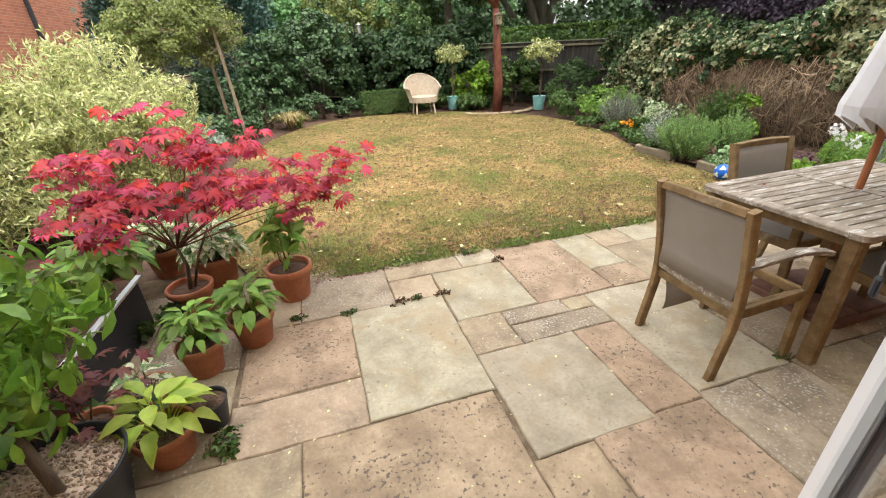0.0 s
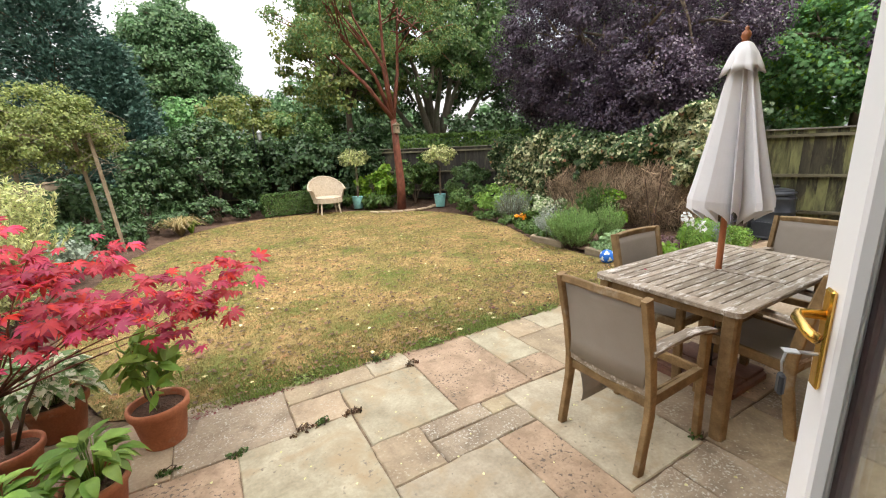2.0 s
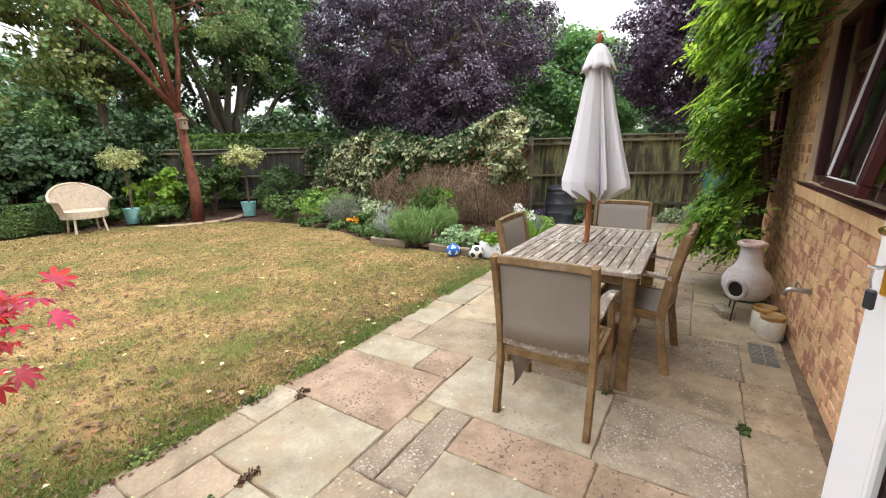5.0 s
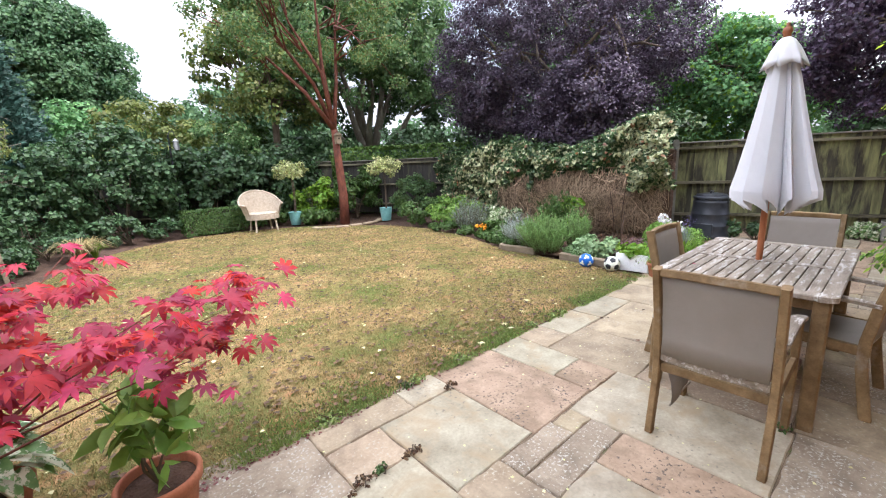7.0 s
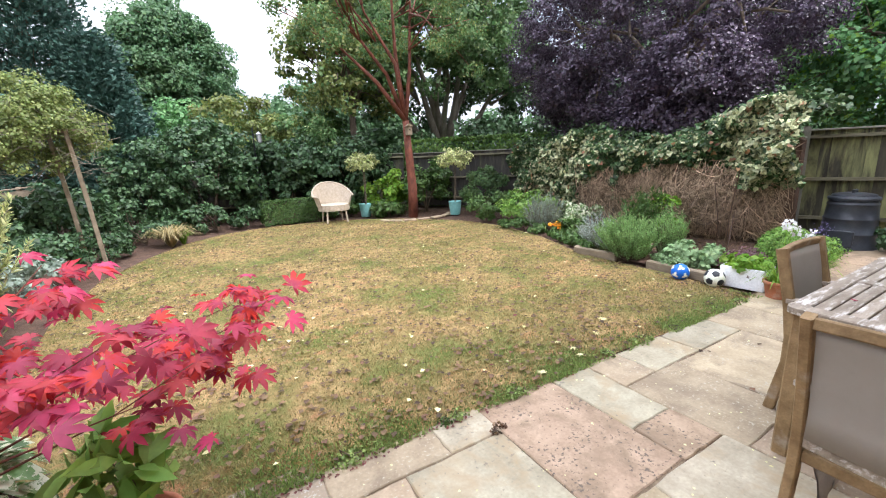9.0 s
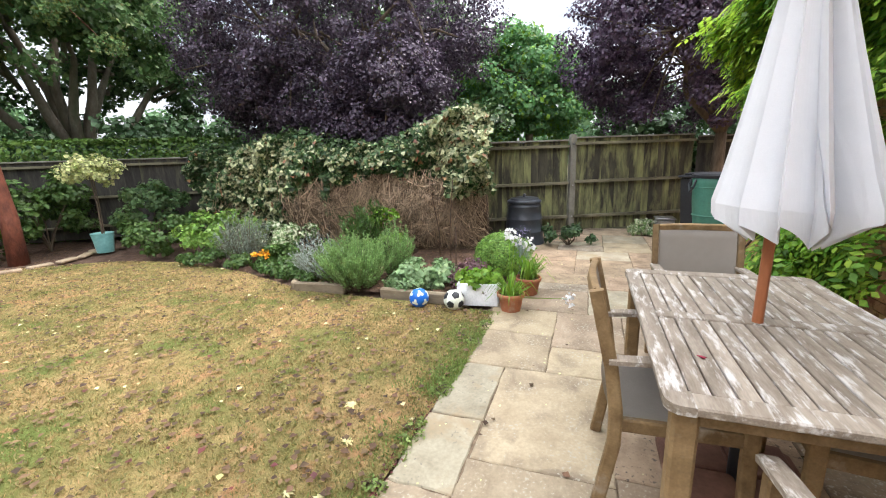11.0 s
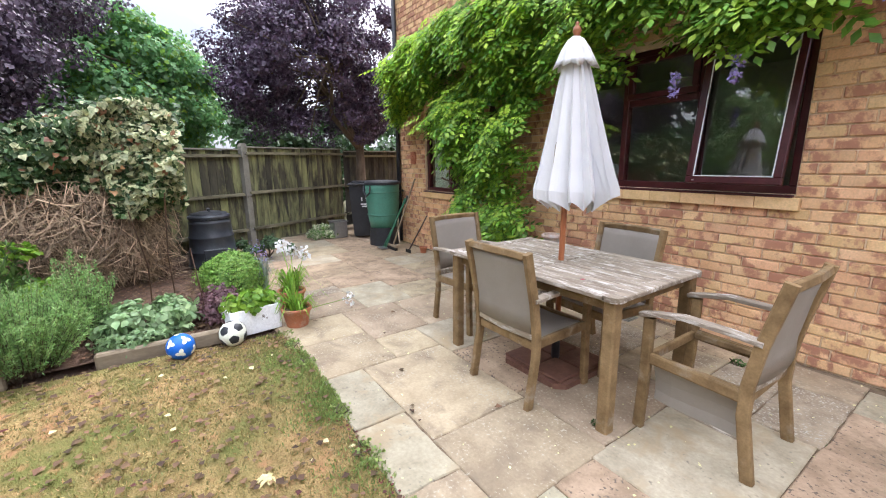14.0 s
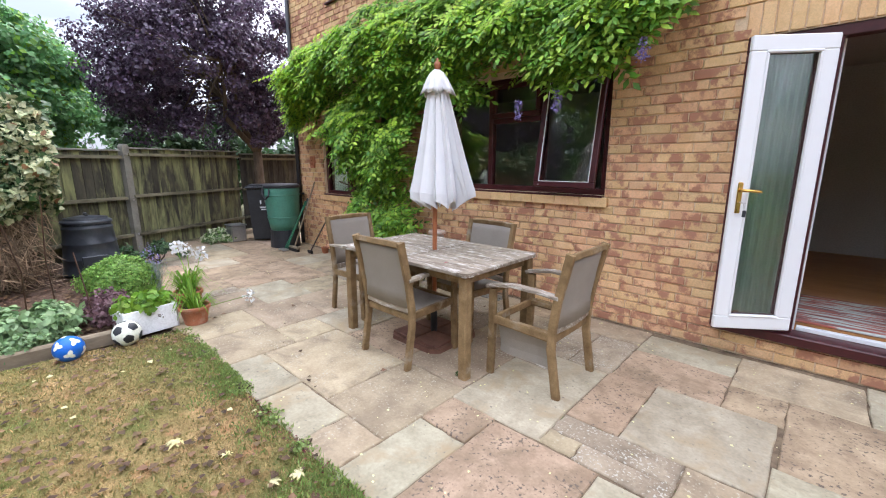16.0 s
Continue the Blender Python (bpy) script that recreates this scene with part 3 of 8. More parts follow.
def branches(bm, base, tips, r0, seg=7, bend=0.15, r1=0.012):
    for tip in tips:
        a, b = Vector(base), Vector(tip)
        m1 = a.lerp(b, 0.35) + Vector((random.uniform(-1, 1), random.uniform(-1, 1), random.uniform(0, 1))) * bend
        m2 = a.lerp(b, 0.7) + Vector((random.uniform(-1, 1), random.uniform(-1, 1), random.uniform(0, 1))) * bend
        tube_into(bm, [a, m1, m2, b], [r0, r0 * 0.7, r0 * 0.4, r1], seg)
    return bm


def tree(name, x, y, trunk, r0, tips, center, radii, clumps, clump_r, per, size, leaf, bark, label, shape="kite", inner=0.35, low=-0.8, category="tree", droop=0.3, second=None, extra=(), share=0.18, holes=None):
    """A tree of a trunk with limbs and a clumped crown; trunk: points from the base up to the fork."""
    t = thing(name, x, y, 0, 0, label, category)
    bm = tube(trunk, [r0 * (1.25 - 0.5 * i / max(1, len(trunk) - 1)) for i in range(len(trunk))], 12)
    part("trunk", bm, bark, t, smooth=True)
    for tip in tips:
        part("limb", branches(bmesh.new(), trunk[-1], [tip], r0 * 0.6, bend=0.3), bark, t, smooth=True)
    bm = bmesh.new()
    p, w = crown(center, radii, clumps, clump_r, per, inner, low)
    for c2, r2, k2 in extra:
        p2, w2 = crown(c2, r2, k2, clump_r, per, inner, -1)
        p, w = np.concatenate([p, p2]), np.concatenate([w, w2])
    if holes is not None:
        m = np.array([noise.noise(Vector(q) * 1.25) + 0.5 * noise.noise(Vector(q) * 3.1) for q in p]) > holes
        p, w = p[m], w[m]
    for i in rng.choice(len(p), 40, replace=False):
        q = Vector(p[i])
        a = min((Vector(tp) for tp in tips), key=lambda v: (v - q).length)
        a = Vector(trunk[-1]).lerp(a, random.uniform(0.5, 1))
        tube_into(bm, [a, a.lerp(q, 0.5) + Vector((0, 0, 0.15)), q], [r0 * 0.22, r0 * 0.13, 0.008], 5)
    tagged(part("branchwork", bm, bark, t, smooth=True), kind="stuff")
    leaves("crown", p, w, size, leaf, t, shape, droop=droop, kind="stuff")
    if second:
        m = rng.uniform(0, 1, len(p)) < share
        leaves("crown_highlights", p[m] + rng.normal(0, 0.05, (m.sum(), 3)), w[m], size, second, t, shape, droop=droop, kind="stuff")
    return t


def shrub(name, x, y, radii, n, size, leaf, label, clump_r=0.14, clumps=None, z=0.0, shape="kite", category="shrub", lift=0.0, stems=6, inner=0.4, group="", low=-0.75, bark="bark", up=0.6, droop=0.3, face=0.8):
    t = thing(name, x, y, z, 0, label, category, group)
    rx, ry, rz = radii
    bm = bmesh.new()
    tips = [(random.uniform(-0.6, 0.6) * rx, random.uniform(-0.6, 0.6) * ry, lift + rz * random.uniform(0.9, 1.5)) for _ in range(stems)]
    branches(bm, (0, 0, -0.02), tips, min(0.02, 0.04 * rz + 0.006), seg=5, bend=0.04, r1=0.003)
    part("stems", bm, M[bark], t)
    clumps = clumps or max(12, n // 90)
    p, w = crown((0, 0, lift + rz), (rx, ry, rz), clumps, clump_r, max(4, n // clumps), inner, low)
    p[:, 2] = np.maximum(p[:, 2], 0.01)
    leaves("foliage", p, w, size, leaf, t, shape, up=up, droop=droop, face=face, kind="stuff")
    return t


def sprigs(name, x, y, radii, stems, h, per, size, leaf, label, z=0.0, lean=(0, 0)):
    """An upright bush of many needle-clad stems."""
    t = thing(name, x, y, z, 0, label, "shrub")
    bm = bmesh.new()
    ps, ws = [], []
    for k in range(stems):
        a, q = random.uniform(0, 2 * math.pi), math.sqrt(random.uniform(0, 1))
        hh = h * random.uniform(0.65, 1.1) * (1 - 0.35 * q * q)
        b = Vector((radii[0] * 0.45 * q * math.cos(a), radii[1] * 0.45 * q * math.sin(a), 0))
        e = Vector((radii[0] * q * math.cos(a) + lean[0], radii[1] * q * math.sin(a) + lean[1], hh)) + Vector((random.uniform(-.04, .04), random.uniform(-.04, .04), 0))
        m = b.lerp(e, 0.5) + Vector((0, 0, hh * 0.06)) + (e - b) * 0.08 * Vector((1, 1, 0)).length * random.uniform(0, 1)
        tube_into(bm, [b, m, e], [0.004, 0.0025, 0.001], 3)
        d = np.array((e - b).normalized())
        s = rng.uniform(0.12, 1.0, per)[:, None]
        b_, m_, e_ = np.array(b), np.array(m), np.array(e)
        ps.append((1 - s) ** 2 * b_ + 2 * s * (1 - s) * m_ + s * s * e_)
        r = rng.normal(0, 0.75, (per, 3))
        ws.append(d + r)
    tagged(part("stems", bm, M["bark"], t), kind="stuff")
    leaves("foliage", np.concatenate(ps), np.concatenate(ws), size, leaf, t, "lance", face=0.1, grow=True, kind="stuff")
    return t

# ---- ground, lawn, beds ----


def sheet(name, outline, z, mat, label="", inner=0, wav=0.0):
    bm = bmesh.new()
    vs = [bm.verts.new((x, y, z)) for x, y in outline]
    bm.faces.new(vs)
    bmesh.ops.triangulate(bm, faces=bm.faces[:])
    if inner:
        for _ in range(inner):
            bmesh.ops.subdivide_edges(bm, edges=[e for e in bm.edges if e.calc_length() > 0.25], cuts=1, use_grid_fill=False)
            bmesh.ops.triangulate(bm, faces=bm.faces[:])
        for v in bm.verts:
            v.co.z += wav * noise.noise(v.co * 1.5)
    for f in bm.faces:
        if f.normal.z < 0:
            f.normal_flip()
    return tagged(part(name, bm, mat), label, kind="structure")


LAWN = [(-0.30, 2.80), (-0.75, 3.05), (-1.05, 3.7), (-1.35, 4.7), (-1.45, 6.4), (-1.30, 8.0), (-0.85, 9.3), (-0.35, 10.3), (0.35, 11.0), (1.4, 11.35), (2.6, 11.25), (3.6, 10.75), (4.5, 9.9), (5.2, 8.7), (5.35, 7.6), (5.1, 6.2), (4.75, 5.2), (4.62, 4.7), (4.60, 3.6), (4.52, 2.70), (3.8, 2.68), (2.9, 2.74), (1.6, 2.76), (0.6, 2.80)]
tagged(sheet("ground", [(-70, -60), (90, -60), (90, 110), (-70, 110)], -0.06, M["ground"]), "rough green ground running to the distance")
tagged(sheet("soil_bed", [(-3.3, 2.9), (4.0, 2.6), (4.6, 2.72), (8.7, 2.72), (9.2, 2.0), (9.6, 16.5), (-9, 16.5), (-9, 2.9)], -0.035, M["soil"]), "dark bare soil of the planting beds")
tagged(sheet("lawn", LAWN, 0.0, M["lawn"], inner=5, wav=0.010), "dry patchy straw and green lawn")

# ---- paving ----
tagged(sheet("paving_bed", [(-3.2, -0.5), (10.2, -0.5), (9.8, 0.2), (8.9, 2.2), (8.4, 2.78), (4.5, 2.76), (4.4, 2.70), (2.0, 2.735), (-0.2, 2.78), (-0.5, 2.95), (-1.0, 3.3), (-3.2, 3.3)], -0.009, M["joint"]), "dirt-filled joints under the stone paving")
patio = tagged(new("paving"), "riven sandstone patio of mixed buff, pink and grey slabs", kind="structure")
srng = random.Random(5)


def slab(x0, y0, x1, y1, mat, gap=0.003):
    bm = bmesh.new()
    n = 6
    a, b, c, d = x0 + gap, y0 + gap, x1 - gap, y1 - gap

    def j():
        return srng.uniform(-0.0055, 0.0055)
    ring = []
    for k in range(n):
        ring.append((a + (c - a) * k / n + j(), b + j()))
    for k in range(n):
        ring.append((c + j(), b + (d - b) * k / n + j()))
    for k in range(n):
        ring.append((c - (c - a) * k / n + j(), d + j()))
    for k in range(n):
        ring.append((a + j(), d - (d - b) * k / n + j()))
    mx, my = (a + c) / 2, (b + d) / 2
    tilt_x, tilt_y, up = srng.uniform(-0.003, 0.003), srng.uniform(-0.003, 0.003), srng.uniform(-0.002, 0.003)
    top, edge, low = [], [], []
    for x, y in ring:
        h = up + tilt_x * (x - mx) + tilt_y * (y - my)
        qx, qy = x + (mx - x) / max(abs(mx - x), 0.05) * 0.006, y + (my - y) / max(abs(my - y), 0.05) * 0.006
        top.append(bm.verts.new((qx, qy, h)))
        edge.append(bm.verts.new((x, y, h - 0.006)))
        low.append(bm.verts.new((x, y, -0.03)))
    m = len(ring)
    bm.faces.new(top)
    for i in range(m):
        k = (i + 1) % m
        bm.faces.new((edge[i], edge[k], top[k], top[i]))
        bm.faces.new((low[i], low[k], edge[k], edge[i]))
    return part("slab", bm, M[mat], patio)


def fill(x0, y0, x1, y1):
    """Random coursed slabs over a rectangle."""
    w, h = x1 - x0, y1 - y0
    if w > 1.0 and w >= h:
        c = x0 + w * srng.choice((0.4, 0.5, 0.6))
        fill(x0, y0, c, y1)
        fill(c, y0, x1, y1)
    elif h > 0.95:
        c = y0 + h * srng.choice((0.38, 0.5, 0.62))
        fill(x0, y0, x1, c)
        fill(x0, c, x1, y1)
    elif w > 0.6 and srng.random() < 0.35:
        c = x0 + w * srng.choice((0.4, 0.6))
        fill(x0, y0, c, y1)
        fill(c, y0, x1, y1)
    else:
        slab(x0, y0, x1, y1, srng.choice(("slab_buff", "slab_buff", "slab_buff", "slab_pink", "slab_grey", "slab_spot")))


for x0, y0, x1, y1, mt in (
    (-0.36, 2.24, 0.27, 2.90, "slab_spot"), (0.27, 2.545, 0.87, 2.80, "slab_buff"), (0.27, 2.24, 0.60, 2.545, "slab_buff"), (0.87, 2.55, 1.19, 2.80, "slab_grey"),
    (0.60, 1.90, 1.18, 2.545, "slab_grey"), (-0.05, 1.29, 0.59, 2.24, "slab_grey"), (-0.68, 1.62, -0.05, 2.24, "slab_pink"), (-0.68, 2.24, -0.36, 2.92, "slab_buff"),
    (-0.70, 1.29, -0.05, 1.62, "slab_buff"), (0.59, 1.56, 0.89, 1.90, "slab_buff"), (0.89, 1.56, 1.51, 1.74, "slab_spot"), (0.89, 1.74, 1.32, 1.89, "slab_spot"), (1.32, 1.74, 1.51, 1.88, "slab_buff"),
    (1.18, 1.89, 1.77, 2.78, "slab_pink"), (1.77, 2.16, 2.10, 2.77, "slab_grey"), (1.77, 1.88, 2.10, 2.16, "slab_pink"), (2.10, 2.43, 2.42, 2.75, "slab_buff"),
    (2.42, 2.43, 2.95, 2.74, "slab_grey"), (2.95, 2.42, 3.56, 2.73, "slab_grey"), (2.10, 1.76, 2.66, 2.43, "slab_buff"), (2.66, 1.77, 3.56, 2.42, "slab_buff"),
    (3.56, 2.15, 4.13, 2.71, "slab_buff"), (3.56, 1.77, 3.95, 2.15, "slab_buff"), (3.95, 1.62, 4.66, 2.15, "slab_buff"), (4.13, 2.15, 4.66, 2.74, "slab_buff"),
    (1.51, 0.93, 2.12, 1.88, "slab_grey"), (1.21, 0.90, 1.51, 1.56, "slab_pink"), (0.59, 0.87, 1.21, 1.56, "slab_grey"), (0.87, 0.40, 1.50, 0.90, "slab_pink"),
    (0.87, 0.04, 1.50, 0.40, "slab_grey"), (0.57, 0.53, 0.87, 0.87, "slab_pink"), (0.22, 0.02, 0.87, 0.53, "slab_buff"), (-0.36, 0.53, 0.57, 1.29, "slab_pink"),
    (-1.05, 0.65, -0.36, 1.29, "slab_buff"), (-0.45, -0.02, 0.22, 0.53, "slab_grey"), (1.81, 0.32, 2.14, 0.93, "slab_spot"), (1.50, 0.32, 1.81, 0.93, "slab_spot"),
    (1.50, 0.0, 2.14, 0.32, "slab_buff"), (2.14, 0.29, 2.64, 0.95, "slab_buff"), (2.14, 0.0, 2.64, 0.29, "slab_pink"), (2.64, 0.27, 3.22, 0.95, "slab_spot"), (2.64, 0.0, 3.22, 0.27, "slab_buff"),
    (2.12, 0.95, 2.72, 1.76, "slab_buff"), (2.72, 0.95, 3.40, 1.77, "slab_pink"), (3.22, 0.57, 3.56, 0.95, "slab_buff"), (3.22, 0.0, 4.05, 0.57, "slab_buff"), (3.40, 0.95, 3.95, 1.77, "slab_grey")):
    slab(x0, y0, x1, y1, mt)
for x0, y0, x1, y1 in ((3.95, 0.95, 4.66, 1.62), (3.56, 0.57, 4.66, 0.95), (4.05, 0.0, 4.66, 0.57), (4.66, 0.0, 7.2, 2.74), (7.2, 0.0, 8.5, 2.74), (8.5, 0.0, 9.2, 2.0),
                       (-1.8, 1.29, -0.70, 2.95), (-1.8, -0.35, -1.05, 1.29), (-1.05, -0.35, -0.45, 0.65), (7.2, -0.6, 9.5, 0.0), (-2.6, -0.35, -1.8, 2.95)):
    fill(x0, y0, x1, y1)

# ---- house ----
WY = -0.06
OPEN = [(-0.50, 1.10, 0.17, 2.26), (2.03, 3.95, 1.14, 2.27), (5.30, 6.66, 0.94, 2.12), (5.2, 6.35, 3.72, 4.6)]


def wall_with_holes(name, x0, x1, z0, z1, y, depth, holes, mat, label):
    bm = bmesh.new()
    xs = sorted({x0, x1, *[v for h in holes for v in h[:2] if x0 < v < x1]})
    zs = sorted({z0, z1, *[v for h in holes for v in h[2:] if z0 < v < z1]})
    for a, b in zip(xs, xs[1:]):
        run = None
        for c, d in zip(zs, zs[1:]):
            inside = any(h[0] <= (a + b) / 2 <= h[1] and h[2] <= (c + d) / 2 <= h[3] for h in holes)
            if not inside:
                box(bm, (a + b) / 2, y - depth / 2, (c + d) / 2, b - a, depth, d - c)
    bmesh.ops.remove_doubles(bm, verts=bm.verts[:], dist=0.0005)
    return tagged(part(name, bm, mat), label, kind="structure")


wall = wall_with_holes("wall_house", -6.0, 7.5, -0.03, 5.2, WY - 0.004, 0.28, OPEN, M["mortar"], "buff brick house wall with sandy mortar")
tagged(part("wall_house_side", boxes((7.36, -4.2, 2.58, 0.28, 7.7, 5.22)), M["brick"]), "side wall of the buff brick house", kind="structure")

# Room behind the door.
RX0, RX1, RY, RZ0, RZ1 = -2.2, 1.95, -3.9, 0.24, 2.62
tagged(part("floor", boxes(((RX0 + RX1) / 2, (RY - 0.2) / 2 - 0.17, RZ0 - 0.05, RX1 - RX0, -RY - 0.2, 0.10)), M["floorwood"]), "polished orange oak floor of the room", kind="structure")
tagged(part("ceiling", boxes(((RX0 + RX1) / 2, RY / 2 - 0.1, RZ1 + 0.05, RX1 - RX0, -RY, 0.10)), M["plaster"]), "white ceiling of the room", kind="structure")
tagged(part("wall_room_back", boxes(((RX0 + RX1) / 2, RY - 0.05, 1.4, RX1 - RX0 + 0.2, 0.1, 2.6)), M["plaster"]), "off-white back wall of the room", kind="structure")
tagged(part("wall_room_east", boxes((RX1 + 0.05, RY / 2 - 0.17, 1.4, 0.1, -RY - 0.35, 2.6)), M["plaster"]), "off-white side wall of the room", kind="structure")
tagged(part("wall_room_west", boxes((RX0 - 0.05, RY / 2 - 0.17, 1.4, 0.1, -RY - 0.35, 2.6)), M["plaster"]), "off-white side wall of the room", kind="structure")
rug = tagged(part("rug", boxes((0.0, -0.80, RZ0 + 0.012, 1.25, 0.85, 0.016), bevel=0.004), M["rug"]), "worn red and grey striped woven rug on the oak floor", "rug")

# Kitchen behind the windows.
tagged(part("wall_kitchen_back", boxes((4.6, -3.2, 1.4, 5.2, 0.1, 2.6)), M["plaster"]), "plain kitchen back wall", kind="structure")
tagged(part("wall_kitchen_west", boxes((2.02, -1.7, 1.4, 0.04, 2.8, 2.6)), M["plaster"]), "plain kitchen side wall", kind="structure")
tagged(part("floor_kitchen", boxes((4.65, -1.75, 0.15, 5.1, 2.8, 0.1)), M["floorwood"]), "kitchen floor", kind="structure")
tagged(part("ceiling_kitchen", boxes((4.65, -1.75, 2.6, 5.1, 2.8, 0.1)), M["plaster"]), "kitchen ceiling", kind="structure")


def frame_boxes(x0, x1, z0, z1, w, y, d, bars=()):
    bm = boxes(((x0 + x1) / 2, y, z0 + w / 2, x1 - x0, d, w), ((x0 + x1) / 2, y, z1 - w / 2, x1 - x0, d, w),
               (x0 + w / 2, y, (z0 + z1) / 2, w, d, z1 - z0 - 2 * w), (x1 - w / 2, y, (z0 + z1) / 2, w, d, z1 - z0 - 2 * w), bevel=0.006)
    for kind, v, a, b in bars:
        if kind == "v":
            box(bm, v, y, (a + b) / 2, w, d, b - a, bevel=0.006)
        else:
            box(bm, (a + b) / 2, y, v, b - a, d, w, bevel=0.006)
    return bm


def swing(top, degrees):
    """Turns a top-hung sash outwards about its upper edge."""
    return Matrix.Translation((0, WY - 0.036, top)) @ Matrix.Rotation(radians(degrees), 4, "X") @ Matrix.Translation((0, -(WY - 0.036), -top))


def window(name, x0, x1, z0, z1, bars, panes, label, sashes=(), ajar=0):
    w = tagged(new(name), label, kind="structure")
    part("window_frame", frame_boxes(x0, x1, z0, z1, 0.055, WY - 0.075, 0.07, bars), M["mahog"], w)
    part("window_sill", boxes(((x0 + x1) / 2, WY - 0.03, z0 - 0.012, x1 - x0 - 0.01, 0.15, 0.022), bevel=0.005), M["mahog"], w)
    for k, (a, b, c, d) in enumerate(panes):
        g = part("pane", boxes(((a + b) / 2, WY - 0.08, (c + d) / 2, b - a, 0.006, d - c)), M["glass"], w)
        g.visible_shadow = False
        if k == 0 and ajar:
            g.matrix_world = swing(d, ajar)
    for k, (a, b, c, d) in enumerate(sashes):
        s = part("casement", frame_boxes(a, b, c, d, 0.05, WY - 0.036, 0.045), M["mahog"], w, "top-hung casement standing ajar" if k == 0 and ajar else "")
        if k == 0 and ajar:
            s.matrix_world = swing(d, ajar)
            part("casement_gasket", frame_boxes(a + 0.05, b - 0.05, c + 0.05, d - 0.05, 0.008, WY - 0.020, 0.012), M["white"], s, "pale glazing gasket").matrix_parent_inverse = Matrix.Identity(4)
            part("stay", boxes((b - 0.06, WY - 0.07, c + 0.02, 0.012, 0.14, 0.006)), M["steel"], s)
    return w


x0, x1, z0, z1 = OPEN[1]
window("window_kitchen", x0, x1, z0, z1, [("v", 2.70, z0 + .055, z1 - .055), ("v", 3.33, z0 + .055, z1 - .055), ("h", 1.86, 2.73, 3.30)],
       [(2.08, 2.67, z0 + .05, z1 - .05), (2.73, 3.30, z0 + .05, 1.84), (2.73, 3.30, 1.88, z1 - .05), (3.36, 3.90, z0 + .05, z1 - .05)],
       "wide mahogany-brown kitchen window of four panes in the brick wall", [(2.075, 2.675, z0 + .05, z1 - .05), (2.725, 3.305, 1.885, z1 - .05)], ajar=9)
x0, x1, z0, z1 = OPEN[2]
window("window_utility", x0, x1, z0, z1, [("v", 6.05, z0 + .055, z1 - .055)], [(5.35, 6.02, z0 + .05, z1 - .05), (6.08, 6.61, z0 + .05, z1 - .05)],
       "mahogany-brown two-light window half covered by the climber", [(5.345, 6.03, z0 + .05, z1 - .05)])
x0, x1, z0, z1 = OPEN[3]
window("window_upper", x0, x1, z0, z1, [], [(x0 + .05, x1 - .05, z0 + .05, z1 - .05)], "upper brown-framed window high in the brick wall")
tagged(part("curtain", prism([(6.12 + 0.02 * k, -0.16 + 0.02 * math.sin(2.2 * k)) for k in range(21)] + [(6.52 - 0.02 * k, -0.175 + 0.02 * math.sin(2.2 * (20 - k))) for k in range(21)], 1.1, "z"), M["pale"]), "white gathered curtain behind the kitchen glass", "curtain").location.z = 1.52
lamp = thing("table_lamp", 3.62, -0.42, 1.14, 0, "small white lamp on the kitchen window ledge", "lamp")
part("lamp_base", lathe([(0.03, 0), (0.05, 0.01), (0.06, 0.05), (0.03, 0.09), (0.012, 0.12)]), M["white"], lamp, smooth=True)
part("lamp_shade", lathe([(0.09, 0.10), (0.03, 0.20)], cap=False), M["cloth"], lamp, smooth=True)
tagged(part("window_ledge", boxes((2.99, -0.45, 1.11, 1.9, 0.2, 0.04)), M["plaster"]), "white kitchen ledge inside the window", kind="structure")

# Garden door: outer frame, side light, open leaf, threshold.
door = tagged(new("door_garden"), "open white garden door with a dark brown outer frame and a side light", kind="structure")
dx0, dx1, dz0, dz1 = OPEN[0]
part("door_frame", boxes(((dx0 + dx1) / 2, WY - 0.06, dz1 - 0.035, dx1 - dx0, 0.09, 0.07), (dx1 - 0.03, WY - 0.06, (dz0 + dz1) / 2, 0.06, 0.09, dz1 - dz0 - 0.14),
                         (dx0 + 0.03, WY - 0.06, (dz0 + dz1) / 2, 0.06, 0.09, dz1 - dz0 - 0.14), (0.665, WY - 0.06, (dz0 + dz1) / 2, 0.07, 0.09, dz1 - dz0 - 0.14), bevel=0.006), M["mahog"], door)
part("threshold", boxes(((dx0 + dx1) / 2, WY - 0.03, dz0 + 0.035, dx1 - dx0, 0.17, 0.07), bevel=0.008), M["mahog"], door)
part("inner_trim", boxes((0.625, WY - 0.13, (dz0 + dz1) / 2, 0.012, 0.05, dz1 - dz0 - 0.14), (0.06, WY - 0.13, dz0 + 0.085, 1.10, 0.05, 0.03), bevel=0.003), M["white"], door)
g = part("side_pane", boxes((0.87, WY - 0.06, (dz0 + dz1) / 2, 0.35, 0.006, dz1 - dz0 - 0.13)), M["thinglass"], door)
g.visible_shadow = False

LEAF_W, LEAF_H, LEAF_A = 0.50, 1.93, 36.0
leaf = part("leaf", frame_boxes(0, LEAF_W, 0.27, 0.27 + LEAF_H, 0.092, 0.018, 0.036), M["white"], door, "white inner face of the open door leaf")
leaf.matrix_world = pose(0.66, WY + 0.01, 0, 0, 0, LEAF_A)
bm = frame_boxes(0, LEAF_W, 0.27, 0.27 + LEAF_H, 0.105, -0.014, 0.022)
o = part("leaf_back", bm, M["mahog"], leaf, "dark brown outer face of the leaf")
bm = frame_boxes(0.088, LEAF_W - 0.088, 0.358, 0.182 + LEAF_H, 0.018, 0.028, 0.03)
part("glazing_bead", bm, M["white"], leaf)
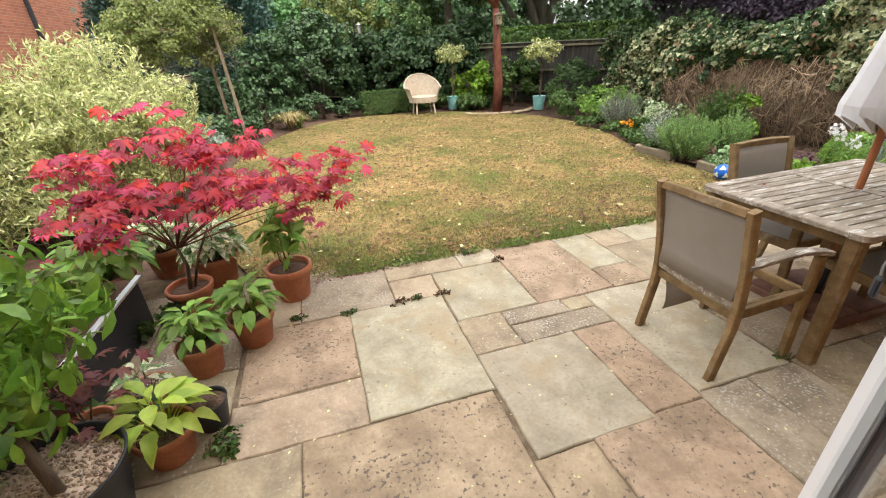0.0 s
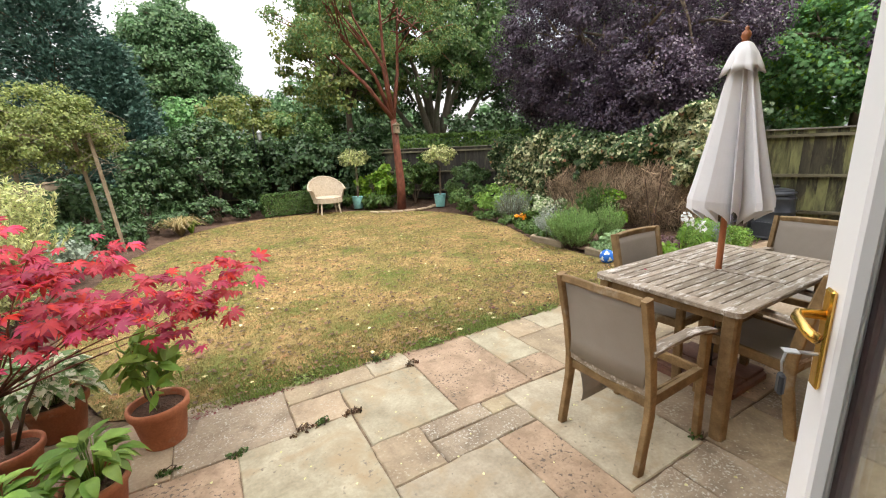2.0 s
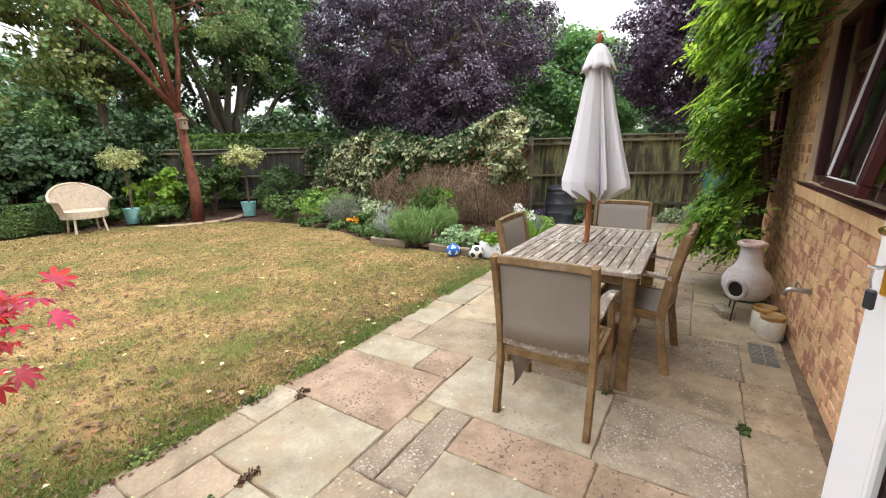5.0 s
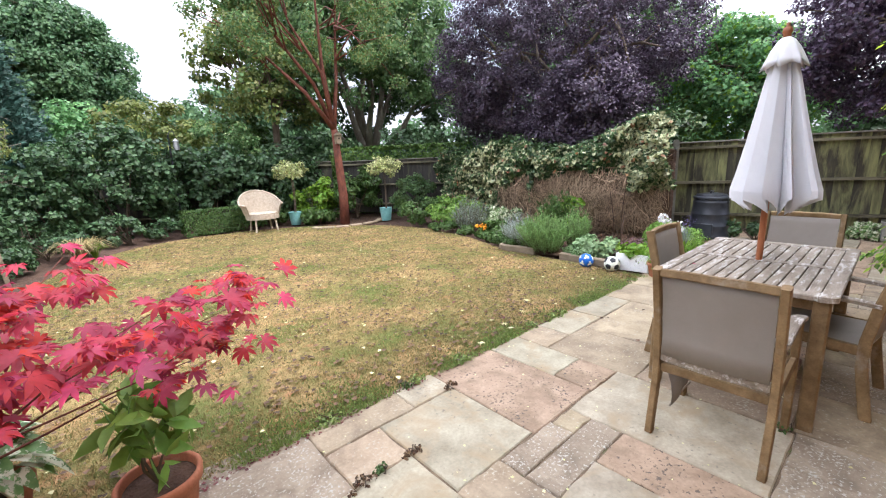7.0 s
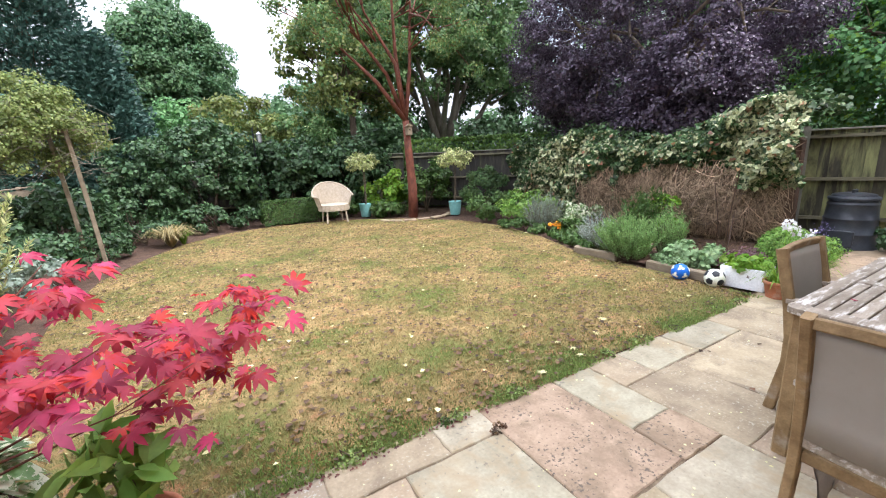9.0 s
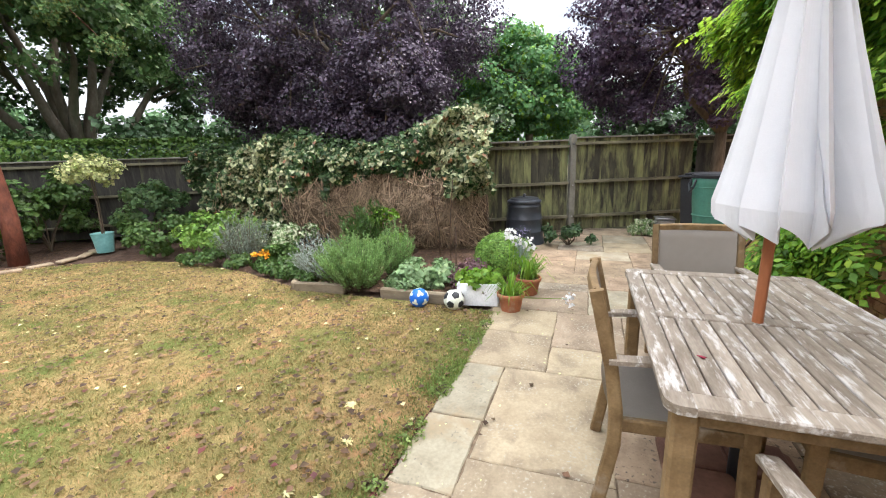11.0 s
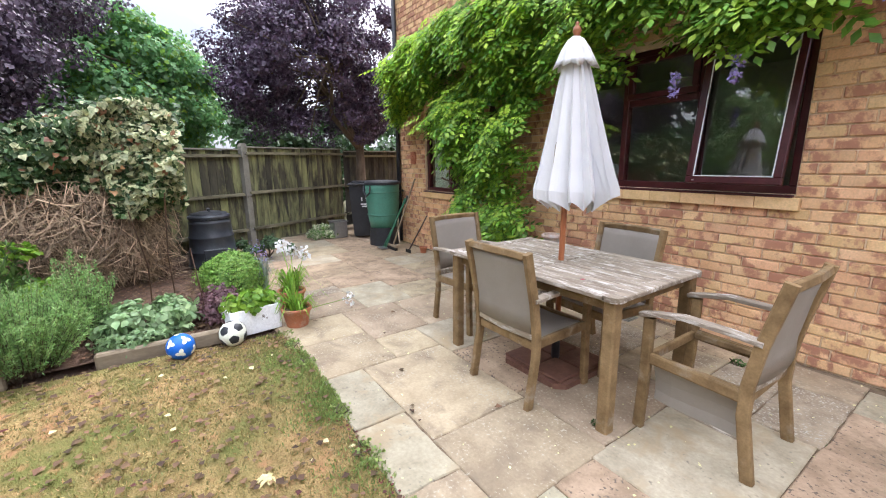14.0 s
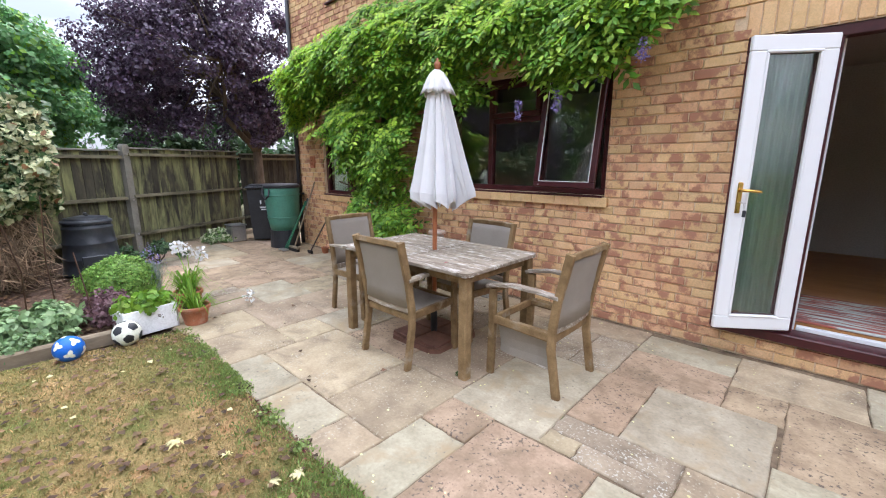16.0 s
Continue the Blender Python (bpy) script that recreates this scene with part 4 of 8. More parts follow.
g = part("leaf_pane", boxes((LEAF_W / 2, 0.002, 0.27 + LEAF_H / 2, LEAF_W - 0.18, 0.006, LEAF_H - 0.18)), M["thinglass"], leaf)
g.visible_shadow = False
part("handle_plate", boxes((LEAF_W - 0.045, 0.041, 1.195, 0.032, 0.010, 0.205), bevel=0.004), M["brass"], leaf, "brass handle plate")
part("handle", tube([(LEAF_W - 0.045, 0.045, 1.245), (LEAF_W - 0.045, 0.085, 1.245), (LEAF_W - 0.07, 0.095, 1.245), (LEAF_W - 0.135, 0.095, 1.24), (LEAF_W - 0.15, 0.088, 1.237)], 0.010, 10), M["brass"], leaf, "curved brass lever handle", smooth=True)
bm = tube([(LEAF_W - 0.05, 0.045, 1.165), (LEAF_W - 0.05, 0.075, 1.165)], 0.004, 6)
box(bm, LEAF_W - 0.05, 0.088, 1.165, 0.022, 0.026, 0.003, bevel=0.001)
tube_into(bm, [(LEAF_W - 0.05, 0.095, 1.16), (LEAF_W - 0.052, 0.10, 1.14), (LEAF_W - 0.055, 0.098, 1.12)], 0.0025, 6)
part("key", bm, M["steel"], leaf, "steel key in the lock")
part("key_fob", boxes((LEAF_W - 0.058, 0.098, 1.095, 0.022, 0.012, 0.045), bevel=0.004), M["black"], leaf, "black key fob")
n = 36
cz = [(0.71 + 0.35 * k / n, -0.175 + 0.022 * math.sin(k * 1.35)) for k in range(n + 1)]
cur = tagged(part("curtain", prism(cz + [(x, y - 0.006) for x, y in reversed(cz)], 1.93, "z"), M["curtain"], smooth=False), "sage green full-length curtain gathered behind the side light", "curtain")
cur.location.z = 1.26

chair_in = thing("side_chair", -0.25, -2.1, RZ0, 200, "dark wooden dining chair with curved legs on the oak floor", "chair")
M["darkwood"] = material("dark_polished_wood", (0.03, 0.014, 0.008), (0.07, 0.035, 0.02), rough=0.4)
for sx in (-0.19, 0.19):
    part("leg", tube([(sx, -0.19, 0), (sx, -0.17, 0.22), (sx, -0.19, 0.44)], [0.012, 0.02, 0.022], 8), M["darkwood"], chair_in, smooth=True)
    part("leg", tube([(sx, 0.24, 0), (sx, 0.19, 0.25), (sx, 0.19, 0.45), (sx, 0.25, 0.92)], [0.014, 0.02, 0.022, 0.015], 8), M["darkwood"], chair_in, smooth=True)
part("seat", boxes((0, 0, 0.455, 0.44, 0.43, 0.05), bevel=0.015), M["darkwood"], chair_in)
part("top_rail", boxes((0, 0.25, 0.90, 0.44, 0.025, 0.07), bevel=0.01), M["darkwood"], chair_in)

# Downpipe, wall plaque, tap, drain.
pipe = thing("downpipe", 7.43, WY + 0.055, 0, 0, "dark grey plastic downpipe on the corner of the house", "downpipe")
part("pipe", tube([(0, 0, 0.02), (0, 0, 5.15)], 0.034, 14), M["black"], pipe, smooth=True)
for z in (0.9, 2.6, 4.3):
    part("bracket", boxes((0, -0.02, z, 0.11, 0.07, 0.035), bevel=0.004), M["black"], pipe)
pl = thing("wall_plaque", 6.98, WY + 0.004, 1.44, 0, "small terracotta face plaque on the brick wall", "plaque")
part("plaque", prism([(-0.055, -0.09), (0.055, -0.09), (0.07, 0.03), (0.06, 0.10), (-0.06, 0.10), (-0.07, 0.03)], 0.035), M["terracotta"], pl).location.y = 0.018
part("relief", lathe([(0.0, 0.0), (0.04, 0.0), (0.035, 0.02), (0.0, 0.03)], cap=False), M["terracotta"], pl).matrix_local = pose(0, 0.035, 0.0, -90)
tap = thing("tap", 3.10, WY, 0.50, 0, "old brass garden tap with orange hose connector on the wall", "tap")
part("body", tube([(0, 0, 0), (0, 0.07, 0), (0, 0.11, 0.005), (0, 0.135, -0.01), (0, 0.14, -0.05)], [0.02, 0.014, 0.017, 0.014, 0.012], 10), M["steel"], tap, smooth=True)
part("handle", boxes((0, 0.09, 0.055, 0.055, 0.012, 0.012), (0, 0.09, 0.03, 0.012, 0.012, 0.05), bevel=0.003), M["steel"], tap)
part("hose_connector", tube([(0, 0.14, -0.045), (0, 0.14, -0.085)], 0.016, 10), M["jar_rim"], tap, smooth=True)
drain = thing("drain_grate", 3.12, 0.13, 0.004, 0, "grey slotted drain grate set in the paving", "drain")
bm = frame_boxes(-0.17, 0.17, -0.08, 0.08, 0.012, 0, 0.01)
bm.transform(Matrix.Rotation(radians(-90), 4, "X"))
for k in range(14):
    box(bm, -0.148 + k * 0.0228, 0, 0, 0.010, 0.14, 0.010)
box(bm, 0, 0, 0, 0.32, 0.010, 0.011)
part("grate", bm, M["concrete"], drain)
# Black sheet paints the shade below the slots; there is no real well.
part("shadow_well", boxes((0, 0, -0.006, 0.32, 0.14, 0.004)), M["dark"], drain)

# ---- garden furniture ----


def sweep(path, w, d, side=(0, 1, 0), bev=0.004):
    """A bar of rectangular section along a path; side is its width's way."""
    bm = bmesh.new()
    s = Vector(side).normalized()
    pts = [Vector(p) for p in path]
    rings = []
    for i, p in enumerate(pts):
        t = (pts[min(i + 1, len(pts) - 1)] - pts[max(i - 1, 0)]).normalized()
        u = t.cross(s).normalized()
        rings.append([bm.verts.new(p + s * a * w / 2 + u * b * d / 2) for a, b in ((-0.75, -1), (0.75, -1), (1, -0.7), (1, 0.7), (0.75, 1), (-0.75, 1), (-1, 0.7), (-1, -0.7))])
    for a, b in zip(rings, rings[1:]):
        for k in range(8):
            bm.faces.new((a[k], a[(k + 1) % 8], b[(k + 1) % 8], b[k]))
    bm.faces.new(list(reversed(rings[0])))
    bm.faces.new(rings[-1])
    bmesh.ops.recalc_face_normals(bm, faces=bm.faces[:])
    return bm


def patio_chair(x, y, rz, label, fallen=False):
    """Faces +x; the origin is under the middle of the seat."""
    t = thing("patio_chair", x, y, 0, rz, label, "chair", "chairs round the garden table")
    for s in (-0.245, 0.245):
        part("back_leg", sweep([(-0.25, s, 0), (-0.225, s, 0.15), (-0.20, s, 0.30), (-0.20, s, 0.44), (-0.225, s, 0.62), (-0.265, s, 0.80), (-0.29, s, 0.915)], 0.035, 0.05), M["teak"], t)
        part("front_leg", sweep([(0.25, s, 0), (0.24, s, 0.3), (0.24, s, 0.61)], 0.036, 0.05), M["teak"], t)
        part("side_rail", sweep([(-0.19, s, 0.385), (0.0, s, 0.392), (0.23, s, 0.40)], 0.026, 0.055), M["teak"], t)
        part("armrest", sweep([(-0.235, s, 0.645), (-0.1, s, 0.655), (0.08, s, 0.66), (0.2, s, 0.64), (0.285, s, 0.62)], 0.055, 0.024), M["teak_top"], t, "silvered armrest")
    bm = sweep([(-0.29, -0.225, 0.895), (-0.30, -0.12, 0.90), (-0.305, 0, 0.90), (-0.30, 0.12, 0.90), (-0.29, 0.225, 0.895)], 0.04, 0.03, (0.2, 0, 1))
    part("top_rail", bm, M["teak"], t)
    part("lower_rail", sweep([(-0.205, -0.225, 0.43), (-0.225, 0, 0.43), (-0.205, 0.225, 0.43)], 0.045, 0.026, (0, 0, 1)), M["teak_top"], t)
    part("seat_rail_back", sweep([(-0.195, -0.225, 0.365), (-0.195, 0.225, 0.365)], 0.045, 0.024, (0, 0, 1)), M["teak"], t)
    part("seat_rail_front", sweep([(0.235, -0.225, 0.395), (0.235, 0.225, 0.395)], 0.05, 0.024, (0, 0, 1)), M["teak"], t)
    zs = [(0.225 + 0.0, 0.45), (0.222, 0.55), (0.238, 0.65), (0.253, 0.75), (0.27, 0.83), (0.282, 0.885)]
    bm = bmesh.new()
    ny = 8
    f, b = [], []
    for xx, z in zs:
        f.append([bm.verts.new((-xx - 0.018 * (1 - (2 * k / ny - 1) ** 2) + 0.003, -0.223 + 0.446 * k / ny, z)) for k in range(ny + 1)])
        b.append([bm.verts.new((-xx - 0.018 * (1 - (2 * k / ny - 1) ** 2) - 0.003, -0.223 + 0.446 * k / ny, z)) for k in range(ny + 1)])
    for g in (f, b):
        for r, q in zip(g, g[1:]):
            for k in range(ny):
                bm.faces.new((r[k], r[k + 1], q[k + 1], q[k]))
    for r, q in ((f[0], b[0]), (f[-1], b[-1])):
        for k in range(ny):
            bm.faces.new((r[k], r[k + 1], q[k + 1], q[k]))
    bmesh.ops.recalc_face_normals(bm, faces=bm.faces[:])
    part("backrest", bm, M["sling"], t, "taupe mesh back panel", smooth=True)
    if fallen:
        bm = bmesh.new()
        pr = [(0.215, 0.385), (0.205, 0.33), (0.185, 0.27), (0.175, 0.20), (0.18, 0.145)]
        rows = [[bm.verts.new((xx, y1 + e + 0.012 * math.sin(xx * 14), z1 + 0.03 * (xx + 0.18) * (0.4 - z1) * 4)) for xx in (-0.17, -0.07, 0.03, 0.13, 0.21)] for e in (0, 0.005) for y1, z1 in pr]
        for g in (rows[:5], rows[5:]):
            for r, q in zip(g, g[1:]):
                for k in range(4):
                    bm.faces.new((r[k], r[k + 1], q[k + 1], q[k]))
        bmesh.ops.recalc_face_normals(bm, faces=bm.faces[:])
        part("seat", bm, M["sling"], t, "taupe mesh seat hanging loose below its frame")
        part("seat_hem", tube([(-0.17, 0.18, 0.143), (0.03, 0.184, 0.146), (0.21, 0.178, 0.155)], 0.006, 6), M["teak_top"], t, "pale stiffened hem of the loose seat")
        for s in (-0.22, 0.22):
            part("side_cleat", boxes((0.02, s, 0.40, 0.40, 0.02, 0.03), bevel=0.004), M["teak"], t)
    else:
        bm = bmesh.new()
        nx = 8
        rows = []
        for e in (0, -0.006):
            rows.append([[bm.verts.new((-0.19 + 0.43 * i / nx, -0.225 + 0.45 * k / nx, 0.412 + e - 0.03 * (1 - (2 * k / nx - 1) ** 2) * math.sin(math.pi * (i + 1) / (nx + 2)))) for k in range(nx + 1)] for i in range(nx + 1)])
        for g in rows:
            for r, q in zip(g, g[1:]):
                for k in range(nx):
                    bm.faces.new((r[k], r[k + 1], q[k + 1], q[k]))
        bmesh.ops.recalc_face_normals(bm, faces=bm.faces[:])
        part("seat", bm, M["sling"], t, "taupe mesh seat panel", smooth=True)
    return t


patio_chair(1.87, 1.225, 0, "teak armchair with taupe mesh back and loose hanging seat", fallen=True)
patio_chair(2.80, 1.60, -90, "teak armchair with taupe mesh pushed in on the lawn side")
patio_chair(3.80, 1.245, 180, "teak armchair with taupe mesh at the table end near the fence")
patio_chair(2.76, 0.93, 86, "teak armchair with taupe mesh on the house side of the table")

TX0, TX1, TY0, TY1, TZ = 2.14, 3.53, 0.855, 1.715, 0.745
table = thing("garden_table", (TX0 + TX1) / 2, (TY0 + TY1) / 2, 0, 0, "weathered silver-grey slatted teak table on the patio", "table")
hw, hd = (TX1 - TX0) / 2, (TY1 - TY0) / 2
bm = bmesh.new()
for s in (-1, 1):
    box(bm, s * (hw - 0.04), 0, TZ - 0.014, 0.08, 2 * hd - 0.14, 0.028, bevel=0.005)
    box(bm, 0, s * (hd - 0.035), TZ - 0.014, 2 * hw - 0.14, 0.07, 0.028, bevel=0.005)
for sx in (-1, 1):
    for sy in (-1, 1):
        poly = [(0, 0), (sx * -0.08, 0), (sx * -0.08, sy * -0.07), (0, sy * -0.07)]
        cxx, cyy = sx * (hw - 0.045), sy * (hd - 0.045)
        bm2 = prism([(cxx + 0.045 * sx * math.cos(a) if a is not None else 0, cyy + 0.045 * sy * math.sin(a)) for a in [math.pi / 2 * k / 5 for k in range(6)]] + [(sx * (hw - 0.085), sy * hd), (sx * (hw - 0.085), sy * (hd - 0.075)), (sx * hw, sy * (hd - 0.075))], 0.028, "z")
        bm2.transform(Matrix.Translation((0, 0, TZ - 0.0142)))
        me2 = bpy.data.meshes.new("tmp")
        bm2.to_mesh(me2)
        bm2.free()
        bm.from_mesh(me2)
        bpy.data.meshes.remove(me2)
part("top_frame", bm, M["teak_top"], table, "silvered top frame")
part("centre_bar", boxes((0, -0.0, TZ - 0.013, 0.07, 2 * hd - 0.142, 0.026), bevel=0.004), M["teak_top"], table)
ns = 12
sw = (2 * hd - 0.142) / ns
for k in range(ns):
    for a, b in ((-hw + 0.082, -0.037), (0.037, hw - 0.082)):
        part("slat", boxes(((a + b) / 2, -hd + 0.071 + sw * (k + 0.5), TZ - 0.015, b - a, sw - 0.007, 0.022), bevel=0.003), M["teak_top"], table)
part("apron", boxes((0, hd - 0.075, TZ - 0.062, 2 * hw - 0.16, 0.022, 0.065), (0, -hd + 0.075, TZ - 0.062, 2 * hw - 0.16, 0.022, 0.065),
                    (hw - 0.075, 0, TZ - 0.062, 0.022, 2 * hd - 0.16, 0.065), (-hw + 0.075, 0, TZ - 0.062, 0.022, 2 * hd - 0.16, 0.065), (0, 0, TZ - 0.055, 0.06, 2 * hd - 0.18, 0.05), bevel=0.003), M["teak"], table)
for sx in (-1, 1):
    for sy in (-1, 1):
        part("leg", sweep([(sx * (hw - 0.055), sy * (hd - 0.055), 0), (sx * (hw - 0.058), sy * (hd - 0.058), TZ - 0.03)], 0.068, 0.068), M["teak"], table)

UX, UY = 2.83, 1.30
umb = thing("parasol", UX, UY, 0, 0, "closed cream canvas parasol on a wooden pole through the table", "parasol")
part("base_plate", prism([(-0.27, -0.21), (-0.21, -0.27), (0.21, -0.27), (0.27, -0.21), (0.27, 0.21), (0.21, 0.27), (-0.21, 0.27), (-0.27, 0.21)], 0.035, "z"), M["baseplate"], umb, "flat red-brown base plate").location.z = 0.0185
for sx in (-1, 1):
    for sy in (-1, 1):
        part("base_slab", boxes((sx * 0.125, sy * 0.125, 0.046, 0.235, 0.235, 0.022), bevel=0.006), M["baseplate"], umb, "red-brown weight slab on the base")
part("base_tube", tube([(0, 0, 0.035), (0, 0, 0.34)], 0.028, 14), M["black"], umb, "dark steel pole socket", smooth=True)
part("pole", tube([(0, 0, 0.05), (-0.012, -0.004, 1.05), (-0.035, -0.012, 2.10)], 0.0185, 14), M["pole"], umb, "varnished red-brown pole", smooth=True)
part("finial", lathe([(0.0, 2.09), (0.022, 2.09), (0.018, 2.105), (0.026, 2.12), (0.022, 2.14), (0.008, 2.155), (0.012, 2.165), (0.0, 2.175)], 14, cap=False, cx=-0.036, cy=-0.012), M["pole"], umb, smooth=True)


def canopy(levels, folds, seed):
    """Cloth hanging in sharp pleats: rings of (radius, height, pleat depth, hem drop at the fold)."""
    r = random.Random(seed)
    fine = []
    for a, b in zip(levels, levels[1:]):
        k = 4 if b[1] < a[1] - 0.05 and a[1] > 1.2 else 1
        fine += [tuple(p + (q - p) * i / k for p, q in zip(a, b)) for i in range(k)]
    levels = fine + [levels[-1]]
    am = [r.uniform(0.55, 1.25) for _ in range(folds)]
    ph = [r.uniform(0.35, 0.65) for _ in range(folds)]
    bm = bmesh.new()
    seg = folds * 12
    rings = []
    for li, (rad, z, pleat, hem) in enumerate(levels):
        ring = []
        for i in range(seg):
            k, u = i // 12, (i % 12) / 12
            a = 2 * math.pi * i / seg
            f = u / ph[k] if u < ph[k] else (1 - u) / (1 - ph[k])
            f = 0.6 * f + 0.4 * (0.5 - 0.5 * math.cos(math.pi * f))
            q = rad * (1 - pleat * am[k] * f ** 0.8) * (1 + 0.08 * math.sin(2 * a + 0.6))
            tw = 0.45 * pleat * am[k] * f + 0.10 * math.sin(k * 1.7) * (1 - z / 2.2)
            zz = z - hem * (1 - 2.0 * f) * am[k]
            cx, cy = -0.062 + 0.028 * (z - 1.05), -0.045 + 0.034 * (z - 1.05)
            ring.append(bm.verts.new((cx + q * math.cos(a + tw), cy + q * math.sin(a + tw), zz)))
        rings.append(ring)
    for a, b in zip(rings, rings[1:]):
        for i in range(seg):
            bm.faces.new((a[i], a[(i + 1) % seg], b[(i + 1) % seg], b[i]))
    return bm


bm = canopy([(0.030, 2.06, 0.0, 0), (0.060, 1.99, 0.25, 0), (0.095, 1.85, 0.36, 0), (0.13, 1.68, 0.42, 0), (0.17, 1.5, 0.46, 0), (0.212, 1.32, 0.48, 0.0), (0.243, 1.20, 0.50, -0.012), (0.243, 1.115, 0.60, -0.052), (0.236, 1.118, 0.60, -0.052), (0.20, 1.22, 0.5, -0.01), (0.17, 1.32, 0.45, 0.0), (0.05, 1.6, 0.2, 0.0)], 12, 4)
part("canopy", bm, M["cloth"], umb, "cream canvas canopy hanging in folds")
bm = canopy([(0.014, 2.098, 0.0, 0), (0.045, 2.075, 0.05, 0), (0.075, 2.03, 0.14, 0), (0.105, 1.965, 0.24, 0.0), (0.128, 1.925, 0.28, 0.015), (0.120, 1.93, 0.28, 0.015), (0.09, 1.98, 0.2, 0)], 8, 9)
part("top_valance", bm, M["cloth"], umb, "small cream cap over the canopy", smooth=True)
for k in range(8):
    a = 2 * math.pi * k / 8
    part("rib", tube([(0.02 * math.cos(a), 0.02 * math.sin(a), 2.03), (0.13 * math.cos(a) - 0.01, 0.13 * math.sin(a), 1.20)], 0.006, 5), M["timber"], umb)

# ---- fence, posts ----


def fence_run(name, ax, ay, bx, by, h, label, posts=True, mat="fence", board=0.125):
    dx, dy = bx - ax, by - ay
    ln = math.hypot(dx, dy)
    t = thing(name, ax, ay, 0, math.degrees(math.atan2(dy, dx)), label, "fence")
    n = max(2, int(ln / board))
    proto = None
    for k in range(n):
        r = srng.uniform(-0.008, 0.008)
        bm = bmesh.new()
        box(bm, 0, 0, h / 2, ln / n + 0.012, 0.012, h - 0.06)
        for v in bm.verts:
            v.co.y += 0.0045 * (1 if v.co.x > 0 else -1)
        bd = part("board", bm, M[mat], t)
        bd.location = ((k + 0.5) * ln / n, 0.0, 0.02 + r)
    for z in (0.30, h * 0.55, h - 0.10):
        part("rail", prism([(0.0, 0.015), (0.0, 0.085), (ln, 0.085), (ln, 0.015)], 0.045, "z"), M["rail"], t, "bleached moss-edged arris rail").location.z = z
        part("rail_back", boxes((ln / 2, -0.04, z, ln, 0.035, 0.05)), M[mat], t)
    part("capping", boxes((ln / 2, 0.01, h + 0.0, ln, 0.08, 0.025), bevel=0.004), M["concrete"], t, "pale grey capping strip")
    return t


def slat_fence(ax, ay, bx, by, h, label):
    """Overlapping horizontal boards between timber posts."""
    dx, dy = bx - ax, by - ay
    ln = math.hypot(dx, dy)
    t = thing("fence", ax, ay, 0, math.degrees(math.atan2(dy, dx)), label, "fence")
    bays = max(1, round(ln / 1.8))
    for k in range(bays + 1):
        part("fence_post", boxes((ln * k / bays, -0.03, h / 2 + 0.03, 0.08, 0.08, h + 0.06), bevel=0.008), M["timber"], t)
    for k in range(bays):
        for q in range(int(h / 0.125)):
            bm = boxes((0, 0, 0, ln / bays - 0.01, 0.014, 0.14), bevel=0.003)
            bm.transform(Matrix.Rotation(radians(7 + srng.uniform(-1.5, 1.5)), 4, "X"))
            part("board", bm, M["timber"], t).location = (ln * (k + 0.5) / bays, 0.025 + srng.uniform(-0.004, 0.004), 0.07 + q * 0.125)
    part("capping", boxes((ln / 2, 0.01, h + 0.03, ln, 0.07, 0.025), bevel=0.004), M["timber"], t)
    return t


def post(x, y, h, rz, label="square grey concrete fence post"):
    t = thing("fence_post", x, y, 0, rz, label, "post", "concrete posts of the fence")
    part("shaft", prism([(-0.05, -0.05), (0.05, -0.05), (0.05, h - 0.02), (0.03, h + 0.02), (-0.03, h + 0.02), (-0.05, h - 0.02)], 0.10), M["concrete"], t)
    for z in (0.3, 0.85, h - 0.14):
        part("bolt", boxes((0, 0.056, z, 0.025, 0.012, 0.025)), M["steel"], t)
    return t

# The boundary fence: slanted along the far side of the paving, then round the corner to the house.
fence_run("fence", 9.62, 0.20, 8.70, 2.20, 1.66, "mossy green-stained boarded fence panel between grey posts")
fence_run("fence", 8.66, 2.30, 7.95, 3.95, 1.62, "mossy boarded fence panel running behind the ivy")
post(8.68, 2.22, 1.70, 116)
post(7.98, 3.62, 1.66, 114, "grey concrete fence post half hidden by ivy")
# Darker boards here put the shade under the maroon tree into the colour.
fence_run("fence", 10.15, -3.4, 9.66, 0.12, 1.62, "weathered fence panel, shade under the maroon tree put into its colour", mat="fence_dark")
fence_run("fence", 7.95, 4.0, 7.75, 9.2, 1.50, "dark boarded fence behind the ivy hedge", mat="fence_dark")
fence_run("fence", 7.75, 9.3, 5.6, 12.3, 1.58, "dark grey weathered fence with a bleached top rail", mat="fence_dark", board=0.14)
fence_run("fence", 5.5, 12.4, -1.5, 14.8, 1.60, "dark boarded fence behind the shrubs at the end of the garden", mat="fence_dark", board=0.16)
slat_fence(-3.1, 14.8, -3.1, 2.0, 1.15, "low weathered fence of overlapping boards along the side of the garden")
slat_fence(-3.1, 1.85, -3.1, -0.1, 1.15, "low weathered fence of overlapping boards beside the patio pots")

# ---- neighbouring house ----
m = M["brick_red"]
nt, lk = m.node_tree.nodes, m.node_tree.links
bt, gp, sx, cx = nt.new("ShaderNodeTexBrick"), nt.new("ShaderNodeNewGeometry"), nt.new("ShaderNodeSeparateXYZ"), nt.new("ShaderNodeCombineXYZ")
lk.new(gp.outputs["Position"], sx.inputs[0])
lk.new(sx.outputs["Y"], cx.inputs["X"])
lk.new(sx.outputs["Z"], cx.inputs["Y"])
lk.new(cx.outputs[0], bt.inputs["Vector"])
bt.inputs["Scale"].default_value, bt.inputs["Mortar Size"].default_value = 1.0, 0.006
bt.inputs["Brick Width"].default_value, bt.inputs["Row Height"].default_value = 0.225, 0.075
